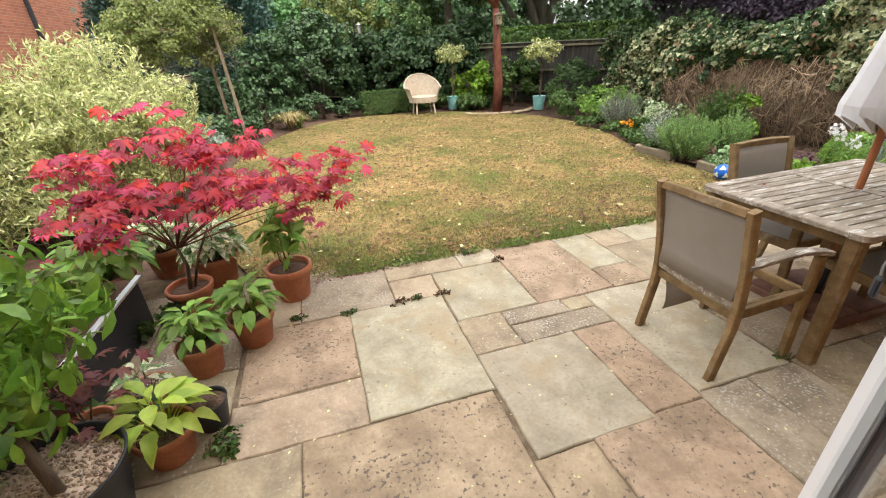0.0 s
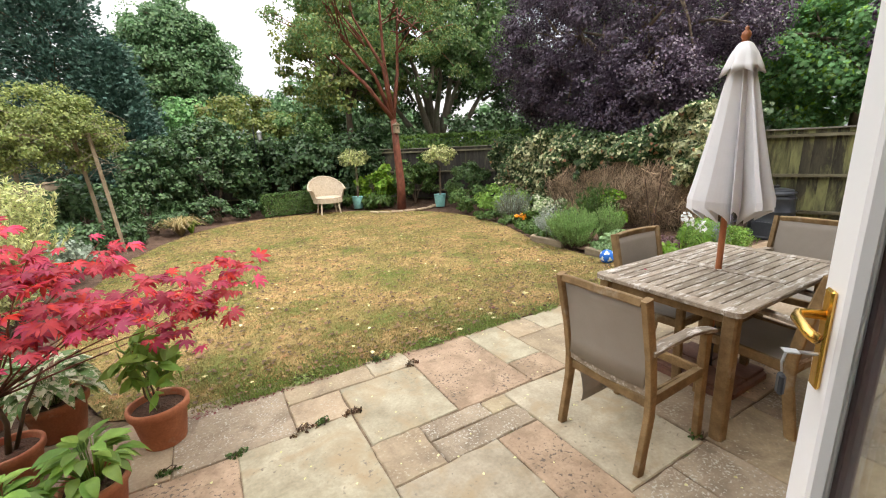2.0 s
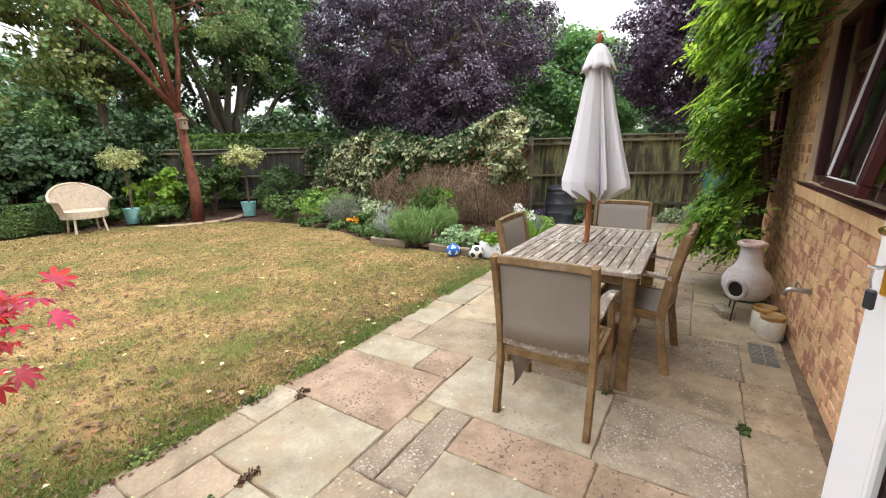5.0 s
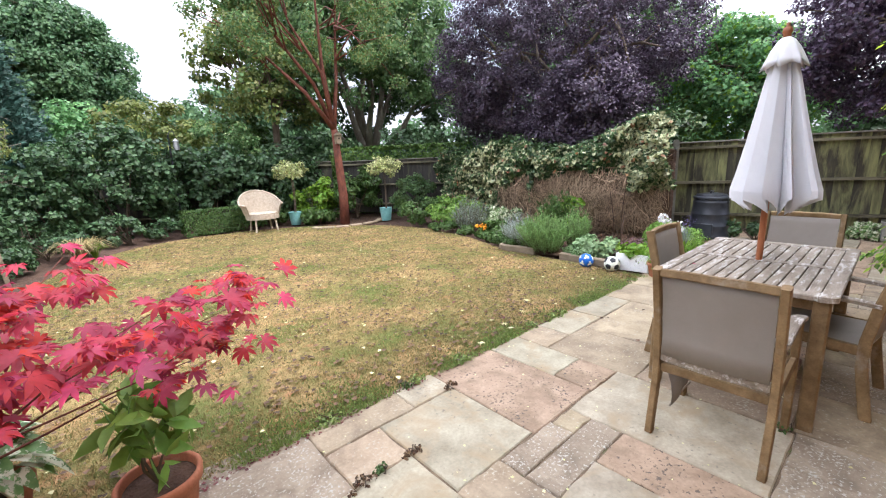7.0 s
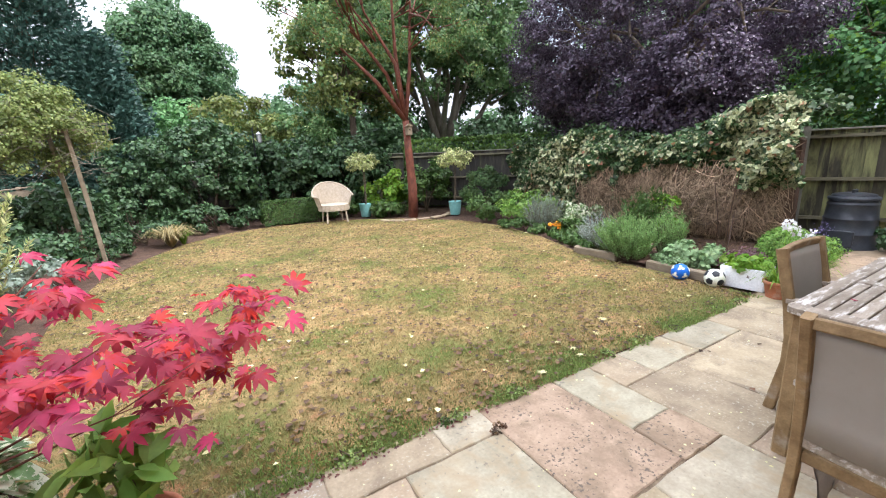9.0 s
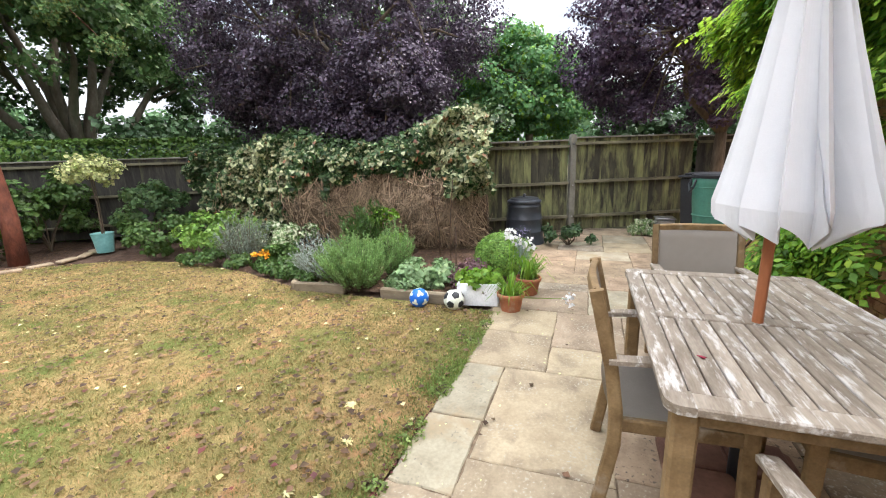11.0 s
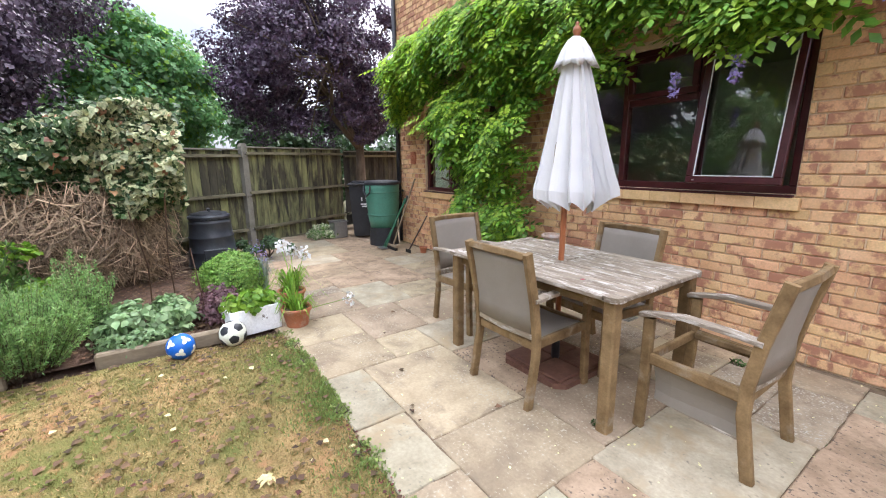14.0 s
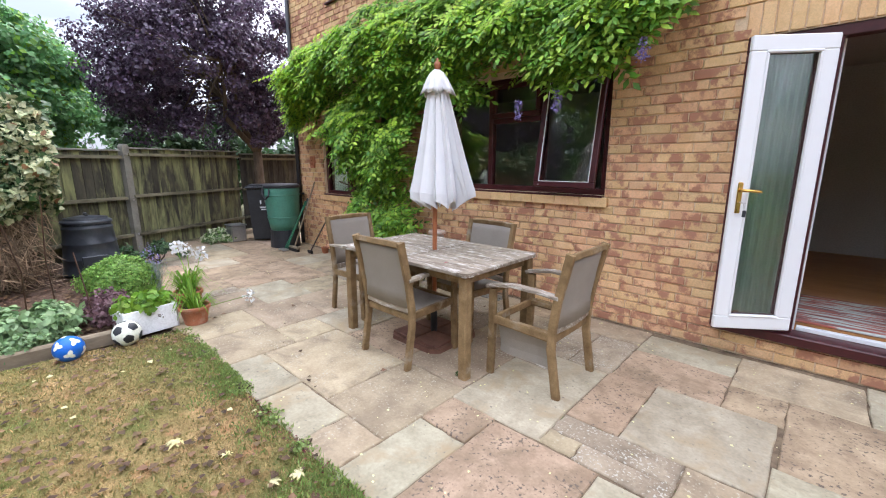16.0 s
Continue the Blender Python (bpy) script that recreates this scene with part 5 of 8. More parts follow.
bt.inputs["Color1"].default_value, bt.inputs["Color2"].default_value, bt.inputs["Mortar"].default_value = (0.46, 0.17, 0.10, 1), (0.33, 0.115, 0.07, 1), (0.42, 0.27, 0.19, 1)
lk.new(bt.outputs["Color"], nt["Principled BSDF"].inputs["Base Color"])

nh = thing("neighbouring_house", -10.0, 18.6, 0, 0, "orange brick neighbouring house with dark roof and brown windows", "house")
part("wall", boxes((0, 0, 3.1, 6.0, 13.0, 6.2)), M["brick_red"], nh)
part("roof", prism([(-3.6, 6.25), (3.45, 6.25), (3.45, 6.42), (0, 8.9), (-3.6, 6.42)], 13.8), M["roof"], nh)
part("fascia", boxes((3.3, 0, 6.17, 0.10, 13.6, 0.24), bevel=0.01), M["black"], nh)
part("gutter", boxes((3.42, 0, 6.24, 0.14, 13.8, 0.12), bevel=0.03), M["black"], nh)
part("downpipe", boxes((3.06, -2.9, 3.0, 0.09, 0.09, 6.1)), M["black"], nh)
for yy, ww in ((-1.35, 1.7), (2.9, 0.95), (-5.0, 1.2)):
    w = part("window", boxes((3.02, yy, 5.2, 0.08, ww, 1.35), bevel=0.01), M["mahog"], nh, "brown-framed upper window")
    k = 3 if ww > 1.5 else 2
    for q in range(k):
        part("pane", boxes((3.065, yy + (q - (k - 1) / 2) * ww / k, 5.2, 0.01, ww / k - 0.10, 1.2)), M["darkglass"], w)
        for zz in (-0.3, 0.0, 0.3):
            part("glazing_bar", boxes((3.074, yy + (q - (k - 1) / 2) * ww / k, 5.2 + zz, 0.012, ww / k - 0.10, 0.02)), M["mahog"], w)
part("string_course", boxes((3.03, 0, 4.42, 0.06, 13.0, 0.08)), M["brick_red"], nh)

# ---- trees ----
tree("paperbark_maple", 4.72, 10.4, [(0, 0, -0.05), (0.02, 0, 0.7), (-0.03, 0, 1.6), (-0.07, 0, 2.35)], 0.105,
     [(-1.75, -0.2, 5.0), (-1.15, 0.2, 5.6), (0.05, 0, 6.2), (0.35, 0.1, 5.6), (-2.1, 0.3, 4.3)],
     (-0.2, 0.0, 5.0), (2.9, 2.0, 1.9), 120, 0.30, 210, 0.06, L["airy"], M["redbark"], "slender maple with peeling red-brown bark and light green crown", second=L["yel"], low=-0.8, share=0.45, holes=-0.18)
tree("golden_maple", 5.0, 15.4, [(0, 0, 0), (0.1, 0, 1.6), (0.1, 0, 3.0)], 0.14, [(-1.4, 0, 5.0), (1.2, 0, 5.4), (0.1, 0.2, 6.2), (-0.5, -0.6, 4.2)],
     (0.2, 0, 4.6), (2.3, 1.9, 2.5), 110, 0.42, 95, 0.13, L["yel"], M["bark"], "tree with yellow-green summer leaves behind the shrubs", second=L["syc"])
tree("sycamore", 8.8, 15.5, [(0, 0, 0), (0, 0, 0.8), (0.05, 0, 1.4)], 0.30, [(-3.0, 0.0, 4.2), (-2.2, -0.4, 5.4), (-1.1, 0.2, 6.6), (0.2, 0, 7.0), (1.3, -0.3, 6.4), (2.2, 0.3, 5.6), (3.2, -0.4, 4.4), (-0.5, -1.2, 5.2)],
     (0.2, 0.3, 6.0), (5.0, 3.4, 3.9), 380, 0.55, 170, 0.14, L["syc"], M["greybark"], "large dark green tree with several bare stems beyond the fence", low=-0.62, second=L["airy"], share=0.35, holes=-0.20)
tree("purple_plum", 9.4, 6.6, [(0, 0, 0), (0, 0, 1.2), (0.05, 0, 2.2)], 0.20, [(-1.2, -1.6, 4.2), (-0.9, 1.9, 4.4), (0.2, -0.3, 5.6), (1.3, -1.5, 4.4), (0.9, 1.8, 4.8)],
     (0.0, 0.7, 4.2), (2.6, 3.8, 2.7), 620, 0.36, 270, 0.055, L["purple"], M["bark"], "broad dark purple-leaved tree overhanging the ivy hedge", low=-0.95, holes=-0.22,
     extra=[((-1.55, -1.3, 2.45), (0.9, 1.1, 0.95), 110), ((-1.2, 1.0, 2.8), (0.9, 1.7, 0.85), 80), ((-1.9, -0.9, 2.0), (0.45, 0.8, 0.5), 30)])
tree("maroon_tree", 9.38, -0.15, [(0, 0, 0), (-0.02, 0.02, 0.8), (0.0, 0, 1.65)], 0.11, [(-0.9, 0.9, 3.2), (0.8, 0.6, 3.4), (0, -0.9, 3.3), (0.1, 0.1, 3.9), (-0.8, -0.3, 2.9)],
     (0.35, 0.60, 3.35), (1.85, 2.05, 1.65), 420, 0.28, 185, 0.058, L["purple_b"], M["bark"], "round maroon-leaved tree in the corner behind the fence", low=-0.9, holes=-0.28)
tree("hazel", 12.6, 3.5, [(0, 0, 0), (0, 0, 1.2), (0, 0, 2.2)], 0.12, [(-0.9, 0.6, 3.6), (0.8, -0.5, 4.0), (0, 0.2, 4.4)],
     (0, 0.2, 2.9), (1.7, 1.8, 1.75), 190, 0.36, 150, 0.10, L["hazel"], M["bark"], "mid-green leafy tree beyond the corner fence", second=L["bright"])
tree("lime_tree", -0.1, 25.0, [(0, 0, 0), (0, 0, 2), (0, 0, 3.4)], 0.3, [(-1.2, 0, 6.4), (1.2, 0, 6.6), (0, 0, 7.9)],
     (0, 0, 5.5), (2.7, 2.6, 3.4), 330, 0.60, 210, 0.135, L["dome"], M["bark"], "rounded mid-green tree in the distance beyond the garden")
tree("ash_tree", 17.5, 11.0, [(0, 0, 0), (0, 0, 2), (0, 0, 3)], 0.2, [(-1.6, 0, 6), (1.5, 0, 6), (0, 0, 7.6)], (0, 0, 4.6), (4.0, 5.5, 4.0), 240, 0.8, 90, 0.22, L["syc"], M["bark"], "dark leafy tree beyond the purple tree")
tree("ash_tree", 5.0, 24.5, [(0, 0, 0), (0, 0, 1), (0, 0, 1.8)], 0.2, [(-1.0, 0, 3.6), (2.5, 0, 3.8), (1, 0, 4.2)], (2.0, 0, 3.0), (5.5, 3.0, 2.7), 200, 0.8, 90, 0.22, L["dome"], M["bark"], "distant green tree beyond the end fence")


def conifer(x, y, h, r, label, n=42000):
    t = thing("conifer", x, y, 0, 0, label, "tree")
    part("trunk", tube([(0, 0, 0), (0, 0, h * 0.5), (0, 0, h * 0.96)], [0.16, 0.10, 0.02], 9), M["bark"], t)
    bm = bmesh.new()
    ps, ws = [], []
    nb = 150
    for k in range(nb):
        z = h * (0.05 + 0.93 * (k / nb) ** 1.05)
        rr = r * (1 - (z / h)) ** 0.75 * random.uniform(0.75, 1.1) + 0.12
        a = k * 2.399 + random.uniform(-0.2, 0.2)
        tip = Vector((rr * math.cos(a), rr * math.sin(a), z + rr * 0.28))
        tube_into(bm, [(0, 0, z), tip * 0.6 + Vector((0, 0, z * 0.4)), tip], [0.03, 0.018, 0.004], 4)
        m = n // nb
        u = rng.uniform(0.25, 1.05, m) ** 0.7
        sp = 0.20 * (0.3 + r * 0.35)
        ps.append(np.outer(u, [tip.x, tip.y, 0]) + np.stack([rng.normal(0, sp, m), rng.normal(0, sp, m), z + u * rr * 0.28 + rng.normal(0, sp * 0.7, m)], 1))
        ws.append(np.tile([math.cos(a), math.sin(a), 0.35], (m, 1)))
    part("branchwork", bm, M["bark"], t)
    leaves("needles", np.concatenate(ps), np.concatenate(ws), 0.135, L["conifer"], t, "spray", face=0.5, grow=True, kind="stuff")


conifer(-3.0, 15.6, 8.8, 1.95, "tall blue-green conifer with feathery branches")
conifer(-1.75, 14.9, 4.7, 1.25, "blue-green conifer with drooping feathery branches")
conifer(-5.0, 16.0, 3.8, 1.3, "blue-green conifer behind the climber arch", 14000)

# ---- undergrowth beyond the fences ----
for ux, uy, ur, uz in ((5.2, 17.5, 1.7, 1.5), (8.2, 19.0, 2.4, 2.7), (11.2, 17.5, 2.4, 2.9), (12.6, 14.4, 2.2, 2.8), (13.4, 11.4, 2.2, 2.7), (6.6, 14.2, 1.3, 1.35), (8.6, 13.2, 1.3, 1.4), (14.0, 8.4, 1.9, 2.0), (13.6, 6.0, 1.7, 1.7), (12.9, 1.0, 1.5, 1.55), (13.2, -1.6, 1.6, 1.6), (11.0, 8.0, 1.3, 1.3), (10.6, 12.5, 1.4, 1.35)):
    shrub("holly", ux, uy, (ur, ur, uz), 4200, 0.15, L["laurel"], "dark evergreen undergrowth beyond the garden fence", 0.42, low=-1)
for ux, uy in ((-1.0, 30.0), (6.0, 31.0), (13.0, 29.0), (20.0, 24.0), (24.0, 16.0), (25.0, 8.0), (25.0, 0.0), (24.0, -8.0)):
    shrub("distant_tree", ux, uy, (4.2, 4.2, 2.5), 3000, 0.30, L["dome"], "distant green tree beyond the neighbouring gardens", 0.9, category="tree", low=-1)

# ---- shrubs round the lawn ----
shrub("laurel", 0.3, 12.9, (1.35, 0.9, 1.35), 7500, 0.10, L["laurel"], "large dark glossy evergreen shrub against the end fence", 0.28, shape="kite")
shrub("laurel", -0.9, 12.7, (0.9, 0.8, 1.2), 4500, 0.09, L["laurel"], "dark blue-green evergreen shrub at the end of the garden", 0.25)
shrub("rhododendron", 2.2, 12.95, (1.35, 0.6, 1.15), 7000, 0.11, L["laurel"], "spreading dark-leaved shrub behind the wicker chair", 0.28, shape="kite")
shrub("rhododendron", 4.0, 12.45, (1.2, 0.5, 1.0), 6000, 0.11, L["laurel"], "dark-leaved evergreen shrub along the end fence", 0.28)
shrub("cherry_laurel", 1.6, 15.4, (1.8, 0.9, 1.75), 8000, 0.11, L["yel"], "tall light green shrub rising over the end fence", 0.30)
shrub("photinia", 3.2, 14.4, (1.5, 0.7, 1.45), 6500, 0.10, L["airy"], "light yellow-green shrub top over the dark evergreens", 0.26)
shrub("cherry_laurel", 4.4, 16.4, (1.6, 1.0, 1.6), 5000, 0.13, L["mid"], "tall green shrub beyond the end fence", 0.35)
shrub("elder", -0.2, 16.4, (1.3, 1.0, 1.75), 6500, 0.11, L["hazel"], "light green shrub beside the conifers", 0.32)
shrub("hedge", 9.2, 10.3, (1.0, 2.2, 0.95), 8000, 0.07, L["mid"], "clipped green hedge running along behind the fence", 0.18)
shrub("hydrangea", 4.35, 11.3, (0.55, 0.45, 0.60), 2200, 0.10, L["bright"], "bright green leafy shrub behind the red-barked tree", 0.16)
shrub("laurel", 3.1, 12.4, (0.7, 0.5, 0.5), 2500, 0.09, L["laurel"], "low dark evergreen shrub behind the wicker chair", 0.16)
shrub("viburnum", 5.5, 11.1, (0.8, 0.5, 0.68), 3600, 0.075, L["mid"], "dark green shrub in front of the end fence", 0.18)
shrub("rose_bush", 6.5, 9.7, (0.7, 0.6, 0.62), 3200, 0.065, L["syc"], "leafy green rose bush by the fence", 0.16)
shrub("geranium_clump", 5.75, 8.6, (0.55, 0.7, 0.32), 2500, 0.06, L["mid"], "low green ground-cover plants at the lawn edge", 0.13)
shrub("geranium_clump", 6.1, 7.6, (0.6, 0.7, 0.35), 2500, 0.06, L["hosta"], "low mixed green foliage in the bed", 0.13)
shrub("ground_ivy", 5.6, 5.75, (0.55, 0.5, 0.14), 2200, 0.05, L["mid"], "low green ground cover and small weeds by the bed", 0.1)
shrub("ground_ivy", 6.3, 6.9, (0.5, 0.9, 0.25), 2600, 0.06, L["varieg"], "trailing variegated ground ivy under the hedge", 0.12)
shrub("oregano", 4.80, 3.72, (0.13, 0.26, 0.09), 700, 0.035, L["sage"], "low creeping herb spilling over the timber edging", 0.05, clumps=24)
shrub("oregano", 4.86, 4.98, (0.20, 0.20, 0.10), 700, 0.04, L["mid"], "low green herb at the corner of the bed", 0.06, clumps=24)
shrub("ground_ivy", 5.35, 6.9, (0.35, 0.8, 0.09), 2600, 0.045, L["mid"], "green mat of small plants at the lawn edge", 0.07)
shrub("ground_ivy", 5.15, 5.55, (0.32, 0.35, 0.10), 1300, 0.045, L["mid"], "low green ground cover and small weeds by the bed", 0.07)
shrub("fuchsia", -1.55, 9.9, (0.5, 0.7, 0.30), 2000, 0.06, L["laurel"], "low dark evergreen plants at the corner of the lawn", 0.13)
shrub("fuchsia", -1.0, 11.0, (0.8, 0.4, 0.25), 2200, 0.06, L["laurel"], "low dark evergreen plants at the corner of the lawn", 0.13)
shrub("fuchsia", 0.3, 11.75, (0.9, 0.35, 0.32), 2600, 0.07, L["laurel"], "low dark evergreen plants in front of the tall laurel", 0.13)
shrub("fuchsia", 3.3, 11.75, (0.5, 0.3, 0.22), 1400, 0.07, L["mid"], "low green plants behind the wicker chair", 0.10)
shrub("fern", 4.25, 10.9, (0.40, 0.30, 0.24), 900, 0.14, L["mid"], "small green fern at the foot of the red-barked tree", 0.12, shape="spray")
sprigs("lavender", 5.62, 6.7, (0.42, 0.42), 150, 0.70, 40, 0.032, L["silver"], "grey-green lavender bush in the bed")
shrub("marigold", 5.32, 6.1, (0.13, 0.13, 0.10), 300, 0.05, L["mid"], "small orange-flowered marigold plant", 0.05)
leaves("marigold_flower", crown((5.30, 6.08, 0.20), (0.12, 0.12, 0.06), 9, 0.03, 16)[0], np.tile([0, 0, 1.0], (144, 1))[:144], 0.035, L["orange"], None, "kite", kind="stuff", label="bright orange marigold flowers")
sprigs("lavender_cotton", 5.05, 4.90, (0.30, 0.30), 120, 0.56, 60, 0.024, L["silver_pale"], "silvery cotton-leaved plant at the edge of the bed", lean=(-0.06, 0.05))
sprigs("rosemary", 4.88, 4.36, (0.40, 0.44), 330, 0.62, 100, 0.027, L["rose"], "bushy green rosemary spilling over the timber edge", lean=(-0.08, 0))
sprigs("rosemary", 5.3, 4.05, (0.24, 0.24), 90, 0.72, 90, 0.028, L["rose"], "upright green rosemary shoots in the bed")
sprigs("mint_patch", 5.85, 4.75, (0.34, 0.36), 60, 0.86, 46, 0.075, L["mid"], "tall green mint patch behind the rosemary")
shrub("mint_patch", 6.0, 4.5, (0.22, 0.25, 0.38), 900, 0.06, L["bright"], "fresh green mint shoots against the dead twigs", 0.09, shape="oval")
shrub("sage", 5.12, 3.66, (0.36, 0.38, 0.15), 1900, 0.06, L["sage"], "low grey-green sage in the raised bed", 0.09, shape="oval")
def clipped(name, x, y, shape, n, size, leaf, label):
    """A tightly clipped bush: shape gives surface places and the way each faces."""
    t = thing(name, x, y, 0, 0, label, "shrub")
    bm = bmesh.new()
    p, w = shape(n)
    for i in range(0, n, max(1, n // 14)):
        tube_into(bm, [(0, 0, -0.02), Vector(p[i]) * 0.5, Vector(p[i]) * 0.93], [0.012, 0.007, 0.003], 5)
    part("stem_frame", bm, M["bark"], t)
    leaves("foliage", p + rng.normal(0, 0.007, p.shape), w, size, leaf, t, "oval", face=0.45, up=0.2, kind="stuff")
    return t


def dome(r, h):
    def places(n):
        d = ball(n)
        d = d[d[:, 2] > -0.75]
        q = d * np.array([r, r, h]) * rng.uniform(0.90, 1.0, (len(d), 1))
        q *= 1 + 0.03 * np.sin(d[:, :1] * 9 + d[:, 1:2] * 7)
        return q + np.array([0, 0, h * 0.85]), d
    return lambda n: tuple(np.resize(a, (n, 3)) for a in places(int(n * 1.2)))


def block(sx, sy, sz):
    def places(n):
        d = rng.uniform(-1, 1, (n, 3))
        ax = np.argmax(np.abs(d * np.array([1.0, 1.3, 1.15])), axis=1)
        w = np.zeros((n, 3))
        w[np.arange(n), ax] = np.sign(d[np.arange(n), ax])
        d[np.arange(n), ax] = np.sign(d[np.arange(n), ax])
        return d * np.array([sx, sy, sz]) * rng.uniform(0.92, 1.0, (n, 1)) + np.array([0, 0, sz]), w
    return places


clipped("box_ball", 5.72, 2.90, dome(0.295, 0.275), 10500, 0.022, L["box"], "neatly clipped round box ball")
shrub("box_ball", 6.35, 2.9, (0.34, 0.3, 0.16), 3500, 0.026, L["box"], "low clipped box mound beside the black compost bin", 0.07, clumps=140, inner=0.8)
shrub("heather", 5.12, 3.10, (0.30, 0.20, 0.15), 1800, 0.035, L["heather"], "dusky purple heather behind the white planter", 0.07, clumps=50)
clipped("hedge", 7.15, 11.12, block(2.2, 0.38, 1.0), 15000, 0.075, L["bright_mid"], "clipped green hedge top showing over the dark fence").rotation_euler.z = radians(125.6)
clipped("low_box_hedge", 1.98, 11.75, block(0.70, 0.24, 0.29), 7500, 0.038, L["mid"], "low clipped box hedge with a flat top")
shrub("periwinkle", 7.6, 2.2, (0.30, 0.4, 0.17), 900, 0.055, L["laurel"], "trailing dark green plant at the fence foot", 0.08)
shrub("periwinkle", 8.75, 0.95, (0.30, 0.32, 0.12), 800, 0.07, L["varieg"], "variegated trailing plant along the fence foot", 0.08, shape="oval")
shrub("variegated_willow", -2.15, 5.2, (0.82, 0.82, 0.88), 19500, 0.062, L["whitevar"], "cream and green variegated willow bush", 0.17, clumps=190, shape="lance", stems=10, inner=0.25, droop=-0.3, face=1.0)
shrub("variegated_willow", -2.65, 4.5, (0.65, 0.6, 0.75), 12000, 0.062, L["whitevar"], "pale cream-leaved bush by the side fence", 0.16, clumps=110, shape="lance", stems=10, droop=-0.3, face=1.0)
sprigs("variegated_willow", -2.15, 5.2, (0.98, 0.98), 230, 1.82, 110, 0.062, L["whitevar"], "long cream-tipped shoots of the variegated willow")
sprigs("variegated_willow", -2.65, 4.5, (0.75, 0.7), 120, 1.5, 100, 0.06, L["whitevar"], "long pale shoots of the smaller willow bush")
shrub("hebe", -1.95, 6.9, (0.55, 0.9, 0.42), 3200, 0.05, L["silver"], "soft grey-green shrub beside the lawn", 0.14)
shrub("fuchsia", -2.0, 8.2, (0.6, 0.7, 0.45), 2600, 0.06, L["laurel"], "dark green undergrowth beside the lawn", 0.14)
shrub("laurel", -2.2, 10.9, (0.8, 0.8, 0.7), 3500, 0.09, L["laurel"], "dark evergreen shrub beyond the climber arch", 0.2)
shrub("spindle", -1.2, 11.6, (0.7, 0.6, 0.45), 2500, 0.08, L["laurel"], "dark low shrub at the corner of the lawn", 0.16)
shrub("euphorbia", -2.55, 2.6, (0.5, 0.5, 0.35), 1600, 0.07, L["laurel"], "dark leafy plant against the low fence", 0.12)


def tuft(name, x, y, z, n, h, spread, leaf, label, w=0.6, group="", parent=None):
    t = parent or thing(name, x, y, z, 0, label, "plant", group)
    bm = bmesh.new()
    for k in range(n):
        a = random.uniform(0, 2 * math.pi)
        s = random.uniform(0.2, 1) * spread
        hh = h * random.uniform(0.7, 1.1)
        d = Vector((math.cos(a), math.sin(a), 0))
        side = Vector((-d.y, d.x, 0)) * 0.010 * w
        pts = [Vector((0, 0, 0)) + d * 0.02, d * s * 0.35 + Vector((0, 0, hh * 0.7)), d * s * 0.75 + Vector((0, 0, hh * 0.95)), d * s * 1.1 + Vector((0, 0, hh * 0.65))]
        prev = None
        for i, p in enumerate(pts):
            q = (bm.verts.new(p - side * (1 - i / 3.2)), bm.verts.new(p + side * (1 - i / 3.2)))
            if prev:
                bm.faces.new((prev[0], prev[1], q[1], q[0]))
            prev = q
    tagged(part("blade_tuft", bm, leaf, t), kind="stuff")
    return t


tuft("iris_clump", -0.55, 10.35, -0.03, 260, 0.40, 0.62, L["tanleaf"], "arching clump of strappy straw-and-green leaves by the lawn", 1.3)
tuft("iris_clump", -0.35, 10.5, -0.03, 60, 0.30, 0.3, L["bright"], "small bright green strappy clump", 1.6)

# Bird box on the red-barked tree.
bb = thing("bird_box", 4.66, 10.27, 2.0, 0, "small grey wooden bird box fixed to the red-barked trunk", "bird box")
part("body", boxes((0, 0, 0.1, 0.13, 0.12, 0.20), bevel=0.004), M["timber"], bb)
part("roof", prism([(-0.09, 0.205), (0.09, 0.205), (0.0, 0.27)], 0.17), M["timber"], bb)
# Black disc on the solid front puts the dark of the hole into colour.
part("entrance_hole", lathe([(0.0, 0), (0.018, 0), (0.018, 0.004), (0, 0.004)], 14, cap=False), M["dark"], bb).matrix_local = pose(0, -0.061, 0.13, 90)

# ---- ivy hedge with dead twigs below ----
ivy = thing("ivy_hedge", 7.15, 5.95, 0, 0, "variegated ivy over a fence with bare brown twigs hanging beneath", "climber")
n = 25000
u = rng.uniform(0, 1, n)
yy = 3.05 + 5.9 * u - 5.8
h0 = np.where(yy < -0.1, 1.12 + 0.12 * np.sin(yy * 5.0), 0.55 + 0.30 * np.sin(yy * 1.3))
h0 = np.where(np.abs(yy + 2.45) < 0.35, 0.88, h0)
h0 = np.where(yy > 0.75, 0.08, h0)
top = 1.72 + 0.22 * np.exp(-((yy + 2.4) / 0.7) ** 2) + 0.12 * np.sin(yy * 2.1) + 0.06 * np.sin(yy * 7)
vz = rng.uniform(0, 1, n) ** 0.8
zz = h0 + (top - h0) * vz
bul = 0.15 + 0.30 * np.sin(np.clip(vz, 0, 1) * math.pi * 0.8 + 0.3) + 0.10 * np.sin(yy * 4.3 + zz * 5) + 0.06 * np.sin(yy * 11 + zz * 9) + 0.09 * np.sin(yy * 6.1 - zz * 8.3) * np.sin(zz * 13 + yy * 3)
xx = -0.05 - bul - 0.10 * rng.uniform(0, 1, n) + np.where(yy > 1.5, 0.35 * (yy - 1.5) / 1.7, 0) + np.where(yy < -1.9, -0.12, 0)
leaves("ivy_leaves", np.stack([xx, yy, zz], 1), np.tile([-1.0, -0.15, 0.3], (n, 1)), 0.074, L["ivy"], ivy, "ivy", face=0.9, droop=0.9, up=0.15, kind="stuff")
